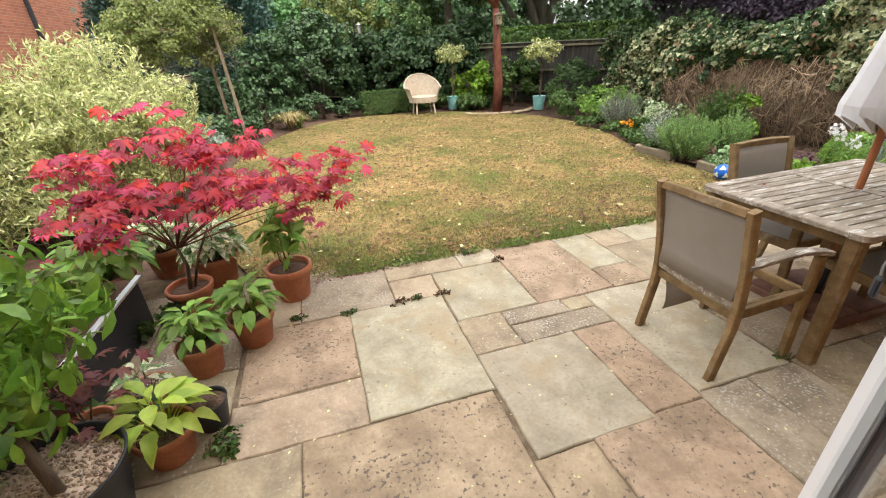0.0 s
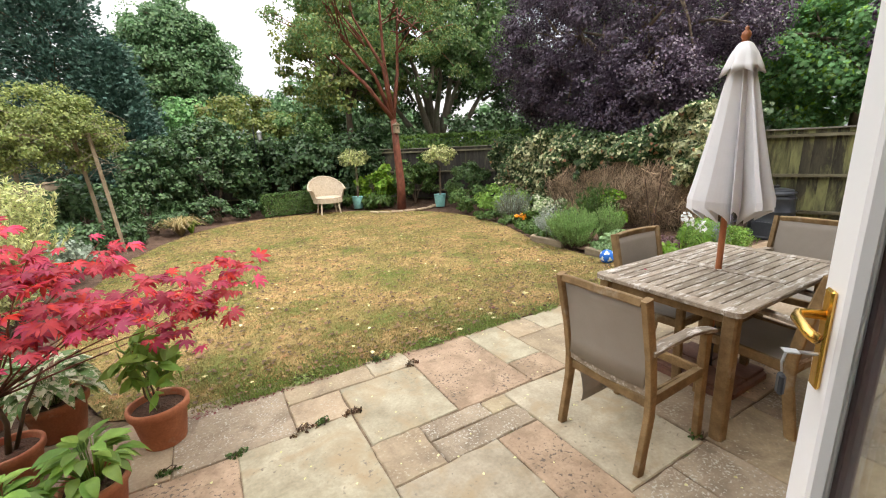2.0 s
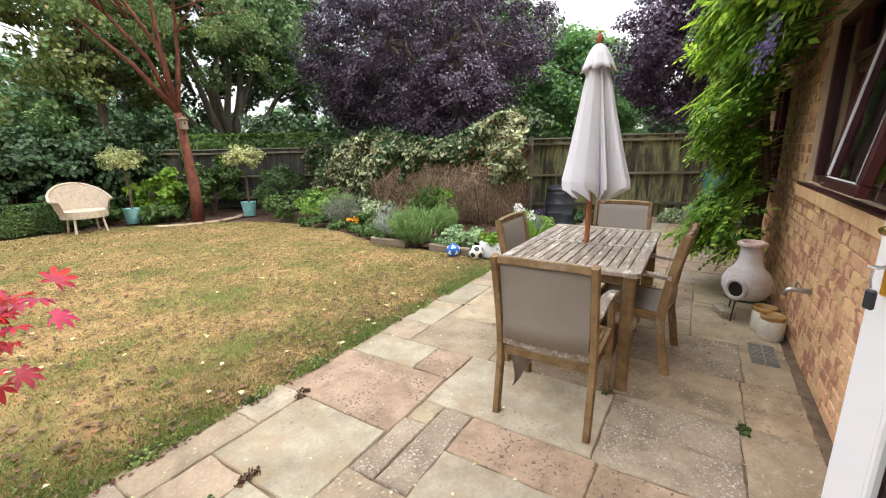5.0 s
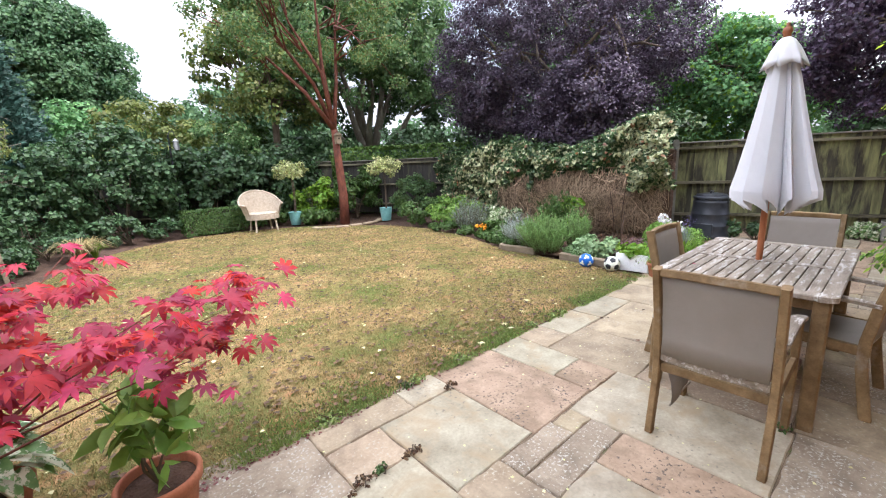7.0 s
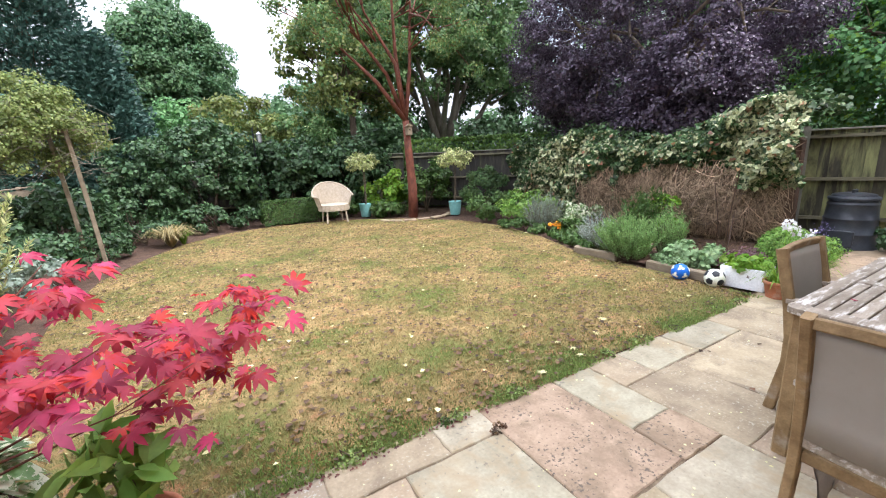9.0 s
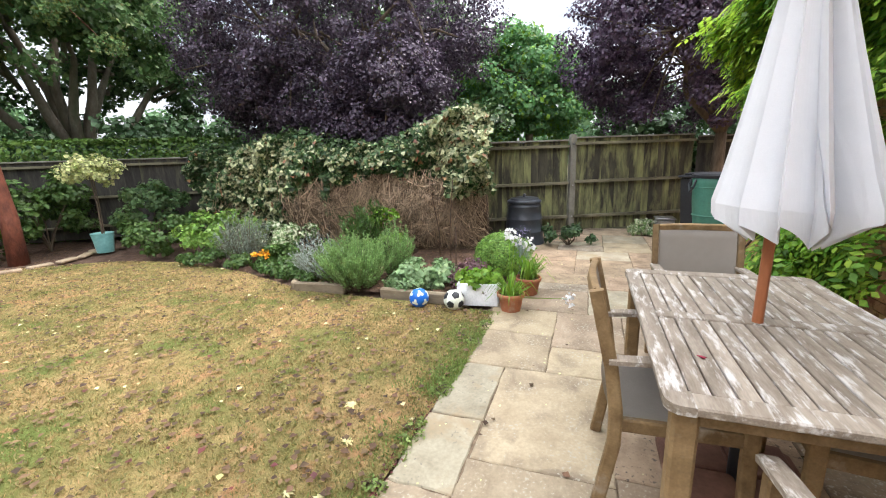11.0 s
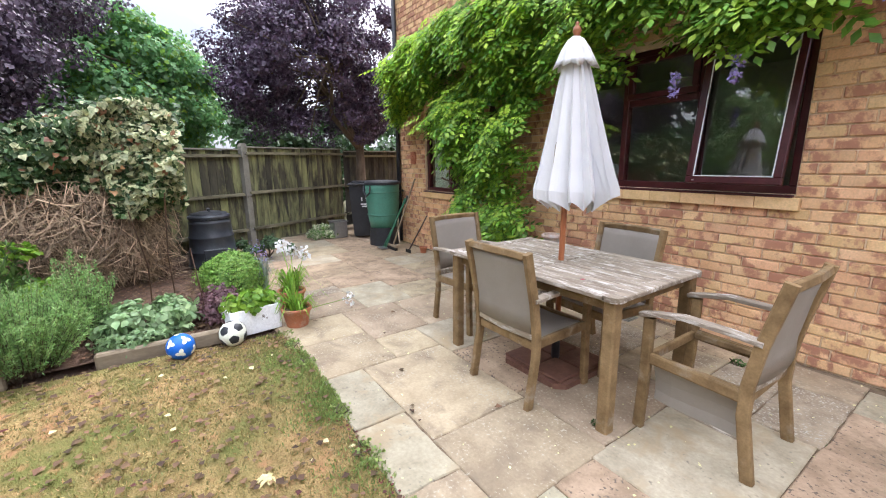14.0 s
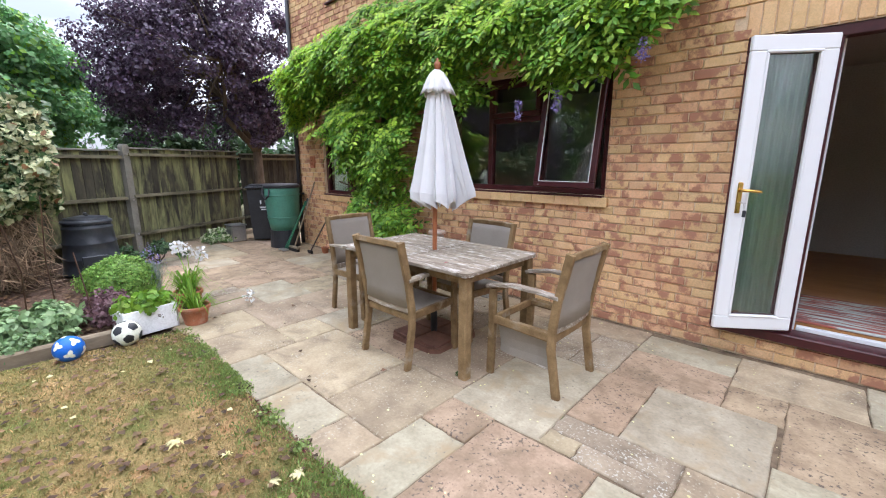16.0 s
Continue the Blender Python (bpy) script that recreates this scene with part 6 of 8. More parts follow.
m = (np.abs(yy + 2.5) < 0.55) & (rng.uniform(0, 1, n) < 0.34) | (rng.uniform(0, 1, n) < 0.05) | (np.abs(yy - 1.3) < 0.7) & (rng.uniform(0, 1, n) < 0.22)
leaves("pale_ivy_leaves", np.stack([xx - 0.04, yy, zz], 1)[m], np.tile([-1.0, -0.15, 0.3], (m.sum(), 1)), 0.076, L["ivy_pale"], ivy, "ivy", face=0.8, droop=0.9, up=0.15, kind="stuff")
m = rng.uniform(0, 1, n) < np.where(np.abs(yy + 2.5) < 0.5, 0.02, 0.006)
leaves("dead_leaves", np.stack([xx - 0.05, yy, zz], 1)[m], np.tile([-1.0, -0.15, 0.3], (m.sum(), 1)), 0.075, L["dead"], ivy, "ivy", face=0.8, droop=0.9, up=0.15, kind="stuff", label="curled orange-brown dead leaves")
k = 5000
ty = rng.uniform(-2.85, 3.1, k)
leaves("ivy_top", np.stack([0.15 + rng.normal(0, 0.22, k), ty, 1.72 + 0.2 * np.exp(-((ty + 2.4) / 0.7) ** 2) + 0.12 * np.sin(ty * 2.1) + rng.normal(0, 0.07, k)], 1), np.tile([-0.2, 0, 1.0], (k, 1)), 0.075, L["ivy"], ivy, "ivy", kind="stuff")
bm = bmesh.new()
for k in range(3300):
    y0 = random.uniform(-2.5, 0.45) if k < 2950 else random.uniform(0.3, 2.2)
    z0 = 1.28 * random.uniform(0.1, 1.0) ** 0.8
    a = random.gauss(-1.57, 0.45)
    if k % 6 == 0:
        a = random.uniform(0, 6.28)
    bend_ = random.gauss(0, 0.55)
    ln = random.uniform(0.10, 0.22) * (1.3 if k % 5 == 0 else 1.0)
    depth = random.uniform(-0.30, 0.10)
    y, z, p = y0, z0, []
    for s in range(5):
        out = 0.12 + 0.40 * math.sin(min(math.pi, 0.5 + max(0.0, z) * 1.5)) + 0.10 * math.sin(y * 3.1) + depth * (1 - 0.2 * s)
        p.append(Vector((-out + random.uniform(-0.02, 0.02), y, z)))
        y += math.cos(a) * ln
        z += math.sin(a) * ln
        a += bend_ + random.gauss(0, 0.25)
        if z < 0.0 or z > 1.45 or y < -2.72:
            break
    if len(p) > 1:
        w0 = random.choice((0.0035, 0.005, 0.0075))
        tube_into(bm, p, [w0 * (1 - 0.18 * s) for s in range(len(p))], 3)
tagged(part("twig_tangle", bm, M["twig"], ivy, "tangle of dead brown hanging twigs"), kind="stuff")
bm = bmesh.new()
for k in range(30):
    y0 = random.uniform(-2.6, 2.9)
    branches(bm, (0.05, y0, -0.03), [(random.uniform(-0.1, 0.2), y0 + random.uniform(-0.4, 0.4), 1.5)], 0.022, seg=6, bend=0.08)
part("stems", bm, M["bark"], ivy)
# Added soil-coloured block; its darkness paints the shade between twigs and leaves.
tagged(part("matted_backing", boxes((0.30, 0.15, 0.78, 0.30, 5.3, 1.56), bevel=0.08), M["soil"], ivy, "added dark block that puts shade into the hedge gaps"))

pond = thing("blue_tub", 6.95, 6.35, 0, 90, "dark blue plastic tub half hidden under the ivy", "tub")
part("body", boxes((0, 0, 0.19, 0.75, 0.35, 0.38), bevel=0.03), M["bluetub"], pond)
part("rim", boxes((0, 0, 0.385, 0.79, 0.39, 0.025), bevel=0.008), M["bluetub"], pond)

# ---- wisteria on the house ----
wis = thing("wisteria", 4.9, 0.12, -0.02, 0, "lush yellow-green wisteria climbing the brick wall over the windows", "climber")
bm = bmesh.new()
for k in range(5):
    a = k * 1.3
    bm = tube([(0.05 * math.cos(a), 0.04 * math.sin(a), 0), (0.07 * math.cos(a + 1), 0.05 * math.sin(a + 1), 0.5), (0.08 * math.cos(a + 2.2) - 0.1, 0.05 * math.sin(a + 2.2), 1.1), (0.1 * math.cos(a + 3) - 0.1, 0.05, 1.8), (0.2 * math.cos(a), 0.0, 2.45)], [0.035, 0.03, 0.026, 0.022, 0.018], 8)
    part("stem", bm, M["bark"], wis, "twisted grey-brown stem", smooth=True)
for tip in ((1.7, 0.1, 2.6), (1.2, 0.2, 2.9), (-1.2, 0.1, 2.7), (-2.2, 0.1, 2.65), (-3.2, 0.1, 2.62), (-2.6, 0.15, 2.95), (0.6, 0.3, 1.2)):
    bm = branches(bmesh.new(), (-0.05, 0.0, 2.2 if tip[2] > 2 else 0.6), [tip], 0.018, seg=6, bend=0.12)
    part("stem", bm, M["bark"], wis, smooth=True)


def mass(n, x0, x1, zlo, zhi, y0, y1, seed):
    r = np.random.default_rng(seed)
    x = r.uniform(x0, x1, n)
    s = (x - x0) / (x1 - x0)
    lo, hi = np.interp(s, zlo[0], zlo[1]), np.interp(s, zhi[0], zhi[1])
    lo = lo + 0.10 * np.sin(x * 5.1) + 0.05 * np.sin(x * 13)
    hi = hi + 0.10 * np.sin(x * 3.7 + 1)
    v = r.uniform(0, 1, n)
    z = lo + (hi - lo) * v
    bulge = np.sin(np.pi * np.clip(v * 0.85 + 0.12, 0, 1)) * (0.75 + 0.25 * np.sin(x * 4.4 + z * 3.5)) * (0.85 + 0.2 * np.sin(x * 9 + z * 8))
    reach = np.interp(x, (-3.45, -1.0, -0.3, 0.3, 1.1, 1.7, 2.1), (0.50, 0.55, 0.68, 0.80, 0.82, 0.55, 0.32)) if y1 > 0.9 else 1.0
    y = y0 + (y1 - y0) * reach * bulge * r.uniform(0.25, 1.05, n) ** 0.6
    return np.stack([x, y, z], 1)


P = [mass(10500, -3.45, 2.08, ([0, .12, .3, .5, .62, .75, .85, 1], [2.40, 2.24, 2.22, 2.24, 2.14, 2.30, 2.25, 2.10]), ([0, .15, .5, .8, 1], [2.62, 3.0, 3.30, 3.25, 2.85]), 0.0, 1.0, 3),
     mass(1500, -0.70, 0.50, ([0, .3, 1], [1.30, 1.00, 1.35]), ([0, 1], [2.35, 2.30]), 0.0, 0.74, 4),
     mass(820, -0.65, 0.36, ([0, .5, 1], [0.58, 0.40, 0.52]), ([0, .5, 1], [1.0, 1.28, 1.15]), 0.05, 0.74, 5)]
P = np.concatenate(P)
keep = np.array([noise.noise(Vector(p) * 3.1) + 0.35 * noise.noise(Vector(p) * 7.0) > -0.11 for p in P])
P = P[keep]
W = np.tile([0, 1.0, 0.45], (len(P), 1))
leaves("wisteria_leaves", P, W, 0.235, L["wist"], wis, "pinnate", face=0.30, droop=0.25, up=0.75, kind="stuff")
m = (rng.uniform(0, 1, len(P)) < 0.24) & (P[:, 1] > 0.30)
m &= P[:, 2] > 1.75
m |= (P[:, 0] > 1.15) & (rng.uniform(0, 1, len(P)) < 0.9)
leaves("young_leaves", P[m] + np.array([0, 0.06, 0.03]), W[m], 0.225, L["young"], wis, "pinnate", face=0.35, droop=0.15, up=0.8, kind="stuff", label="fresh lime-green young leaves")
for fx, fz in ((-2.25, 1.98), (-2.62, 2.02), (-3.25, 2.30), (0.9, 2.6)):
    n = 90
    q = np.stack([rng.normal(fx, 0.018, n), rng.normal(0.30, 0.018, n), fz - rng.uniform(0, 0.16, n)], 1)
    leaves("blossom", q, np.tile([0, 1.0, 0.0], (n, 1)), 0.02, L["lilac"], wis, "kite", kind="stuff", label="hanging lilac blossom")

# Climber arch on posts to the side of the lawn.
arch = thing("climber_arch", -2.15, 9.4, 0, 0, "old rustic timber arch crowned with a tangled climber", "arch")
for px, py in ((0.78, -0.3), (0.50, 0.1), (-0.7, -0.2), (-0.6, 0.3)):
    part("post", sweep([(px, py, -0.03), (px - 0.05 * (1 if px > 0 else -1), py, 1.0), (px - 0.12 * (1 if px > 0 else -1), py, 2.05)], 0.055, 0.055), M["timber"], arch)
part("beam", boxes((0.05, -0.25, 2.05, 1.7, 0.06, 0.06), (0.05, 0.2, 2.05, 1.7, 0.06, 0.06)), M["timber"], arch)
p, w = crown((-0.05, 0, 2.12), (1.12, 0.85, 0.78), 210, 0.19, 120, 0.35)
leaves("foliage", p, w, 0.042, L["climber"], arch, "kite", kind="stuff")
bm = bmesh.new()
for k in range(240):
    a = random.uniform(0, 6.28)
    q = Vector((math.cos(a) * random.uniform(0.2, 1.1), math.sin(a) * 0.65, 2.05 + random.uniform(-0.65, 0.35)))
    tube_into(bm, [q, q + Vector((random.uniform(-.2, .2), random.uniform(-.2, .2), random.uniform(-.05, .15))), q + Vector((random.uniform(-.35, .35), random.uniform(-.3, .3), random.uniform(-.25, .15)))], [0.006, 0.004, 0.002], 4)
part("stem_tangle", bm, M["greybark"], arch)

# ---- raised bed edge, planters, balls ----
for xa, ya, xb, yb, lb in ((4.66, 2.98, 4.68, 3.95, "weathered timber edging of the raised bed"), (4.70, 4.40, 4.64, 5.02, "weathered timber edging half hidden by rosemary"), (4.64, 5.04, 5.15, 5.25, "weathered timber edging at the end of the bed")):
    t = thing("timber_edging", (xa + xb) / 2, (ya + yb) / 2, 0, math.degrees(math.atan2(yb - ya, xb - xa)), lb, "edging", "timber edging of the bed")
    part("sleeper", boxes((0, 0, 0.035, math.hypot(xb - xa, yb - ya), 0.07, 0.12), bevel=0.014), M["timber"], t)
tagged(sheet("bed_soil", [(4.72, 2.85), (6.5, 2.75), (6.8, 3.2), (6.9, 5.2), (5.2, 5.2), (4.70, 4.95)], 0.03, M["soil"], inner=3, wav=0.05), "reddish bark mulch of the raised bed")


def football(x, y, r, base, spot, label):
    t = thing("football", x, y, r - 0.01, 0, label, "ball")
    bm = bmesh.new()
    bmesh.ops.create_icosphere(bm, subdivisions=4, radius=r)
    part("skin", bm, M[base], t, smooth=True)
    g = (1 + 5 ** 0.5) / 2
    tilt = Euler((0.5, 0.3, 0.2)).to_matrix()
    for a in (-1, 1):
        for b in (-g, g):
            for v in ((0, a, b), (a, b, 0), (b, 0, a)):
                d = (tilt @ Vector(v)).normalized()
                s = d.orthogonal().normalized()
                u = d.cross(s)
                star = spot == "pale"
                bm = bmesh.new()
                cen = bm.verts.new(d * (r + 0.0015))
                prev = None
                for ring in (0.33, 0.66, 1.0):
                    cur_ = []
                    for k in range(20):
                        an = 2 * math.pi * k / 20
                        f = abs(((k % 4) - 2) / 2)
                        rr = (0.15 + 0.30 * abs(((k % 20) / 20 * 3 % 1) - 0.5) * 2) if star else (0.34 + 0.07 * f)
                        cur_.append(bm.verts.new((d + (s * math.cos(an) + u * math.sin(an)) * rr * ring).normalized() * (r + 0.0015)))
                    for k in range(20):
                        k2 = (k + 1) % 20
                        if prev:
                            bm.faces.new((prev[k], cur_[k], cur_[k2], prev[k2]))
                        else:
                            bm.faces.new((cen, cur_[k], cur_[k2]))
                    prev = cur_
                part("patch", bm, M[spot], t, smooth=True)
    return t


football(4.50, 3.44, 0.094, "blue", "pale", "blue football with pale star patches on the lawn edge")
football(4.52, 3.09, 0.099, "pale", "black", "black and white football beside the white planter")
pb = thing("planter_box", 4.79, 2.91, 0, 97, "chipped white rectangular planter full of green herbs", "planter")
bm = boxes((-0.19, 0, 0.11, 0.02, 0.32, 0.22), (0.19, 0, 0.11, 0.02, 0.32, 0.22), (0, -0.15, 0.11, 0.38, 0.02, 0.22), (0, 0.15, 0.11, 0.38, 0.02, 0.22), (0, 0, 0.02, 0.38, 0.30, 0.03), bevel=0.006)
M["chipped"] = material("chipped_white_paint", (0.62, 0.63, 0.64), (0.74, 0.75, 0.76), scale=5, rough=0.6, stain=(0.12, 0.09, 0.07), stain_at=(0.66, 0.68), stain_scale=9)
part("box", bm, M["chipped"], pb)
part("soil", boxes((0, 0, 0.18, 0.36, 0.28, 0.03)), M["soil"], pb)
p, w = crown((0, 0, 0.25), (0.20, 0.17, 0.07), 40, 0.06, 16, 0.3)
leaves("herbs", p, w, 0.06, L["bright"], pb, "oval", kind="stuff")


def pot(name, x, y, r, h, mat, label, rz=0, soil="soil", z=0.0, rim=True, group=""):
    t = thing(name, x, y, z, rz, label, "pot", group)
    pr = [(r * 0.0, 0.0), (r * 0.70, 0.0), (r * 0.72, 0.008), (r * 0.92, h * 0.80)]
    if rim:
        pr += [(r * 0.93, h * 0.80), (r * 1.02, h * 0.82), (r * 1.04, h * 0.97), (r * 1.0, h), (r * 0.93, h), (r * 0.90, h * 0.97), (r * 0.86, h * 0.80)]
    else:
        pr += [(r * 0.98, h * 0.98), (r * 1.0, h), (r * 0.95, h), (r * 0.92, h * 0.85)]
    part("body", lathe(pr, 40, cap=False), M[mat], t, smooth=True)
    bm = lathe([(0.0, h * 0.86), (r * 0.5, h * 0.87), (r * 0.90, h * 0.84)], 24, cap=False)
    part("compost", bm, M[soil], t)
    if soil == "gravel":
        g = leaves_gravel(r * 0.88, h * 0.87, 900 if r > 0.2 else 350)
        g.parent = t
    return t


def leaves_gravel(r, z, n):
    bm = bmesh.new()
    for _ in range(n):
        a, q = random.uniform(0, 2 * math.pi), r * math.sqrt(random.uniform(0, 1))
        s = random.uniform(0.004, 0.009)
        bmesh.ops.create_icosphere(bm, subdivisions=1, radius=s, matrix=Matrix.Translation((q * math.cos(a), q * math.sin(a), z + random.uniform(0, 0.006))) @ Euler((random.uniform(0, 3), random.uniform(0, 3), 0)).to_matrix().to_4x4() @ Matrix.Diagonal((1.3, 0.9, 0.6, 1)))
    return tagged(part("gravel_topping", bm, M["gravel"]), "pale gravel topping", kind="stuff")


def hosta(parent, z, n, size, spread, leaf, height=0.16, wide=0.30):
    """Broad ribbed leaves arching from a crown."""
    bm = bmesh.new()
    n, size = int(n * 1.5), size * 0.88
    for k in range(n):
        a = k * 2.399 + random.uniform(-0.5, 0.5)
        u = (k + 0.5) / n
        d = Vector((math.cos(a), math.sin(a), 0))
        sd = Vector((-d.y, d.x, 0))
        root = d * 0.02 + Vector((0, 0, z))
        rise = height * (1.25 - 0.8 * u) * random.uniform(0.85, 1.15)
        out = spread * (0.30 + 0.70 * u) * random.uniform(0.85, 1.15)
        base = d * out * 0.45 + Vector((0, 0, z + rise * 0.85))
        ln = size * random.uniform(0.8, 1.15)
        tube_into(bm, [root, root.lerp(base, 0.6) + Vector((0, 0, 0.01)), base], [0.003, 0.0025, 0.002], 4)
        roll = random.uniform(-0.3, 0.3)
        rows = []
        for i, (t, w) in enumerate(((0, 0.10), (0.18, 0.72), (0.4, 1.0), (0.65, 0.82), (0.85, 0.42), (1.0, 0.02))):
            drop = -ln * (0.15 + 0.75 * u) * t * t + ln * 0.22 * t
            c = base + d * ln * t * (1 - 0.2 * u * t) + Vector((0, 0, drop))
            hw = ln * wide * w * 0.5 * 1.6
            up = Vector((0, 0, 1))
            rows.append([bm.verts.new(c + (sd * math.cos(roll) + up * math.sin(roll)) * hw * q + up * abs(q) * hw * 0.35) for q in (-1, -0.5, 0, 0.5, 1)])
        for r0, r1 in zip(rows, rows[1:]):
            for i in range(4):
                bm.faces.new((r0[i], r0[i + 1], r1[i + 1], r1[i]))
    ob = part("leaves", bm, leaf, parent, smooth=True)
    return tagged(ob, kind="stuff" if n > 30 else "")


def leafy(parent, center, radii, n, size, leaf, shape="oval", stems=5, name="foliage", cr=0.07, up=0.6, base=(0, 0, 0.1), r0=0.008, droop=0.3):
    bm = bmesh.new()
    c = Vector(center)
    branches(bm, base, [c + Vector((random.uniform(-.6, .6) * radii[0], random.uniform(-.6, .6) * radii[1], random.uniform(0, .6) * radii[2])) for _ in range(stems)], r0, seg=6, bend=0.02, r1=0.002)
    part("stems", bm, M["bark"], parent)
    p, w = crown(center, radii, max(8, n // 12), cr, 12, 0.3)
    leaves(name, p, w, size, leaf, parent, shape, up=up, droop=droop, kind="stuff")


ag = pot("agapanthus_pot", 4.62, 2.57, 0.125, 0.17, "terracotta", "terracotta pot of strappy leaves and white flowers by the path")
tuft("x", 0, 0, 0, 80, 0.30, 0.30, L["bright"], "", 1.4, parent=ag)
bm = bmesh.new()
heads = [(0.10, -0.02, 0.66), (0.16, 0.05, 0.70), (0.08, -0.52, 0.12), (0.14, -0.14, 0.60)]
for hx, hy, hz in heads:
    tube_into(bm, [(0, 0, 0.12), (hx * 0.5, hy * 0.5, 0.12 + (hz - 0.12) * 0.7), (hx, hy, hz)], [0.004, 0.0035, 0.003], 5)
part("flower_stem", bm, L["bright"], ag)
for hx, hy, hz in heads:
    q = ball(26) * 0.045
    leaves("flower_head", q + np.array([hx, hy, hz]), q * 20, 0.038, L["flower"], ag, "kite", up=0, kind="stuff", label="white starry flower head")
ag2 = pot("agapanthus_pot", 5.12, 2.48, 0.13, 0.18, "terracotta", "terracotta pot of taller strappy green leaves beside the box ball")
tuft("x", 0, 0, 0, 90, 0.38, 0.28, L["bright"], "", 1.3, parent=ag2)
for q in range(5):
    c = np.array([5.5 + 0.08 * q, 2.62 + 0.05 * (q % 2), 0.42 + 0.03 * q])
    pts = c + rng.normal(0, 0.03, (26, 3))
    leaves("lavender_flower", pts, np.tile([0, 0, 1.0], (26, 1)), 0.015, L["lilac"], None, "kite", kind="stuff", label="pale lilac flower spike")
tuft("lavender", 5.6, 2.63, 0, 90, 0.42, 0.16, L["silver"], "slender grey-green lavender stems", 0.5)

# ---- teal pots with standard bushes, wicker chair ----
for x, y, lb in ((3.76, 11.25, "teal pot with twin-stemmed standard bush beside the wicker chair"), (5.62, 9.80, "teal pot with tall standard bush at the lawn edge")):
    t = pot("standard_bush_pot", x, y, 0.17, 0.34, "teal", lb, rim=False)
    part("stem", tube([(0, 0, 0.28), (0.02, 0, 0.8), (0, 0, 1.32)], [0.014, 0.011, 0.009], 6), M["bark"], t)
    part("stem", tube([(0.03, 0, 0.28), (0.06, 0.02, 0.8), (0.04, 0, 1.25)], [0.010, 0.009, 0.008], 6), M["bark"], t)
    p, w = crown((0, 0, 1.40), (0.43, 0.43, 0.25), 60, 0.10, 24, 0.2)
    leaves("foliage", p, w, 0.06, L["whitevar"], t, "kite", kind="stuff")

wc = thing("wicker_chair", 2.84, 10.95, 0, -2, "cream woven wicker tub chair on the lawn edge", "chair")
bm = bmesh.new()
N = 24
rows = []
for z, k in ((0.36, 0), (0.48, 1), (0.60, 2), (0.72, 3), (0.80, 4), (0.86, 5)):
    row = []
    for i in range(N + 1):
        a = radians(-30 + 240 * i / N)
        lift = max(0.0, math.sin(a)) ** 1.2
        zz = 0.36 + (z - 0.36) * (0.44 + 0.56 * lift)
        rr = 0.30 + 0.07 * (k / 5) + 0.02 * lift
        row.append((rr * math.cos(a) * 1.02, rr * math.sin(a) * 0.9 + 0.05 * (k / 5) * lift, zz))
    rows.append(row)
vin = [[bm.verts.new(p) for p in r] for r in rows]
vout = [[bm.verts.new((p[0] * 1.05, p[1] * 1.05, p[2])) for p in r] for r in rows]
for g in (vin, vout):
    for r, q in zip(g, g[1:]):
        for i in range(N):
            bm.faces.new((r[i], r[i + 1], q[i + 1], q[i]))
bmesh.ops.recalc_face_normals(bm, faces=bm.faces[:])
part("back", bm, M["wicker"], wc, "curved woven back and arms", smooth=True)
part("rim", tube([(p[0] * 1.03, p[1] * 1.03, p[2] + 0.005) for p in rows[-1]], 0.022, 8), M["wicker"], wc, "rolled rim", smooth=True)
part("seat", lathe([(0, 0.37), (0.28, 0.37), (0.30, 0.385), (0.28, 0.405), (0, 0.41)], 28, cap=False), M["wicker"], wc, smooth=True)
part("apron", lathe([(0.305, 0.27), (0.31, 0.30), (0.31, 0.38)], 28, cap=False), M["wicker"], wc, smooth=True)
for a in (45, 135, 225, 315):
    c, s = 0.25 * math.cos(radians(a)), 0.25 * math.sin(radians(a))
    part("leg", tube([(c * 1.15, s * 1.15, -0.01), (c, s, 0.3)], 0.018, 8), M["wicker"], wc)
wc.scale = (1.22, 1.15, 1.10)

st = thing("stone_edging", 4.35, 9.75, 0, 0, "pale curved stone edging round the foot of the tree", "edging")
for k in range(7):
    a = radians(200 + 22 * k)
    b = boxes((0, 0, 0.0, 0.30, 0.12, 0.05), bevel=0.015)
    ob = part("stone", b, M["slab_buff"], st)
    ob.matrix_local = pose(0.35 + 0.95 * math.cos(a), 0.55 + 0.62 * math.sin(a), 0.012, 0, 0, math.degrees(a) + 90)
lp = thing("garden_lantern", 1.45, 12.6, 0, 0, "slim black garden pole with a small hanging lantern", "lantern")
part("pole", tube([(0, 0, -0.03), (0, 0, 1.2), (0, 0, 2.35)], 0.018, 8), M["black"], lp)
part("hook", tube([(0, 0, 2.34), (0.05, 0, 2.44), (0.12, 0, 2.42), (0.14, 0, 2.32)], 0.008, 6), M["black"], lp)
part("feeder", lathe([(0.0, 2.0), (0.07, 2.0), (0.06, 2.18), (0.075, 2.2), (0.0, 2.28)], 12, cap=False, cx=0.14), M["steel"], lp)

# ---- bins, tools, chiminea, jars ----
cb = thing("compost_bin", 7.70, 2.90, -0.02, 0, "black plastic compost bin with a lid, leaning plants around it", "bin")
bm = lathe([(0.0, 0), (0.325, 0), (0.33, 0.03), (0.315, 0.05), (0.300, 0.20), (0.306, 0.21), (0.306, 0.225), (0.297, 0.235), (0.282, 0.40), (0.288, 0.41), (0.288, 0.425), (0.279, 0.435), (0.262, 0.60), (0.268, 0.61), (0.268, 0.625), (0.255, 0.635), (0.248, 0.69), (0.0, 0.69)], 40, cap=False)
part("body", bm, M["bin"], cb, smooth=True)
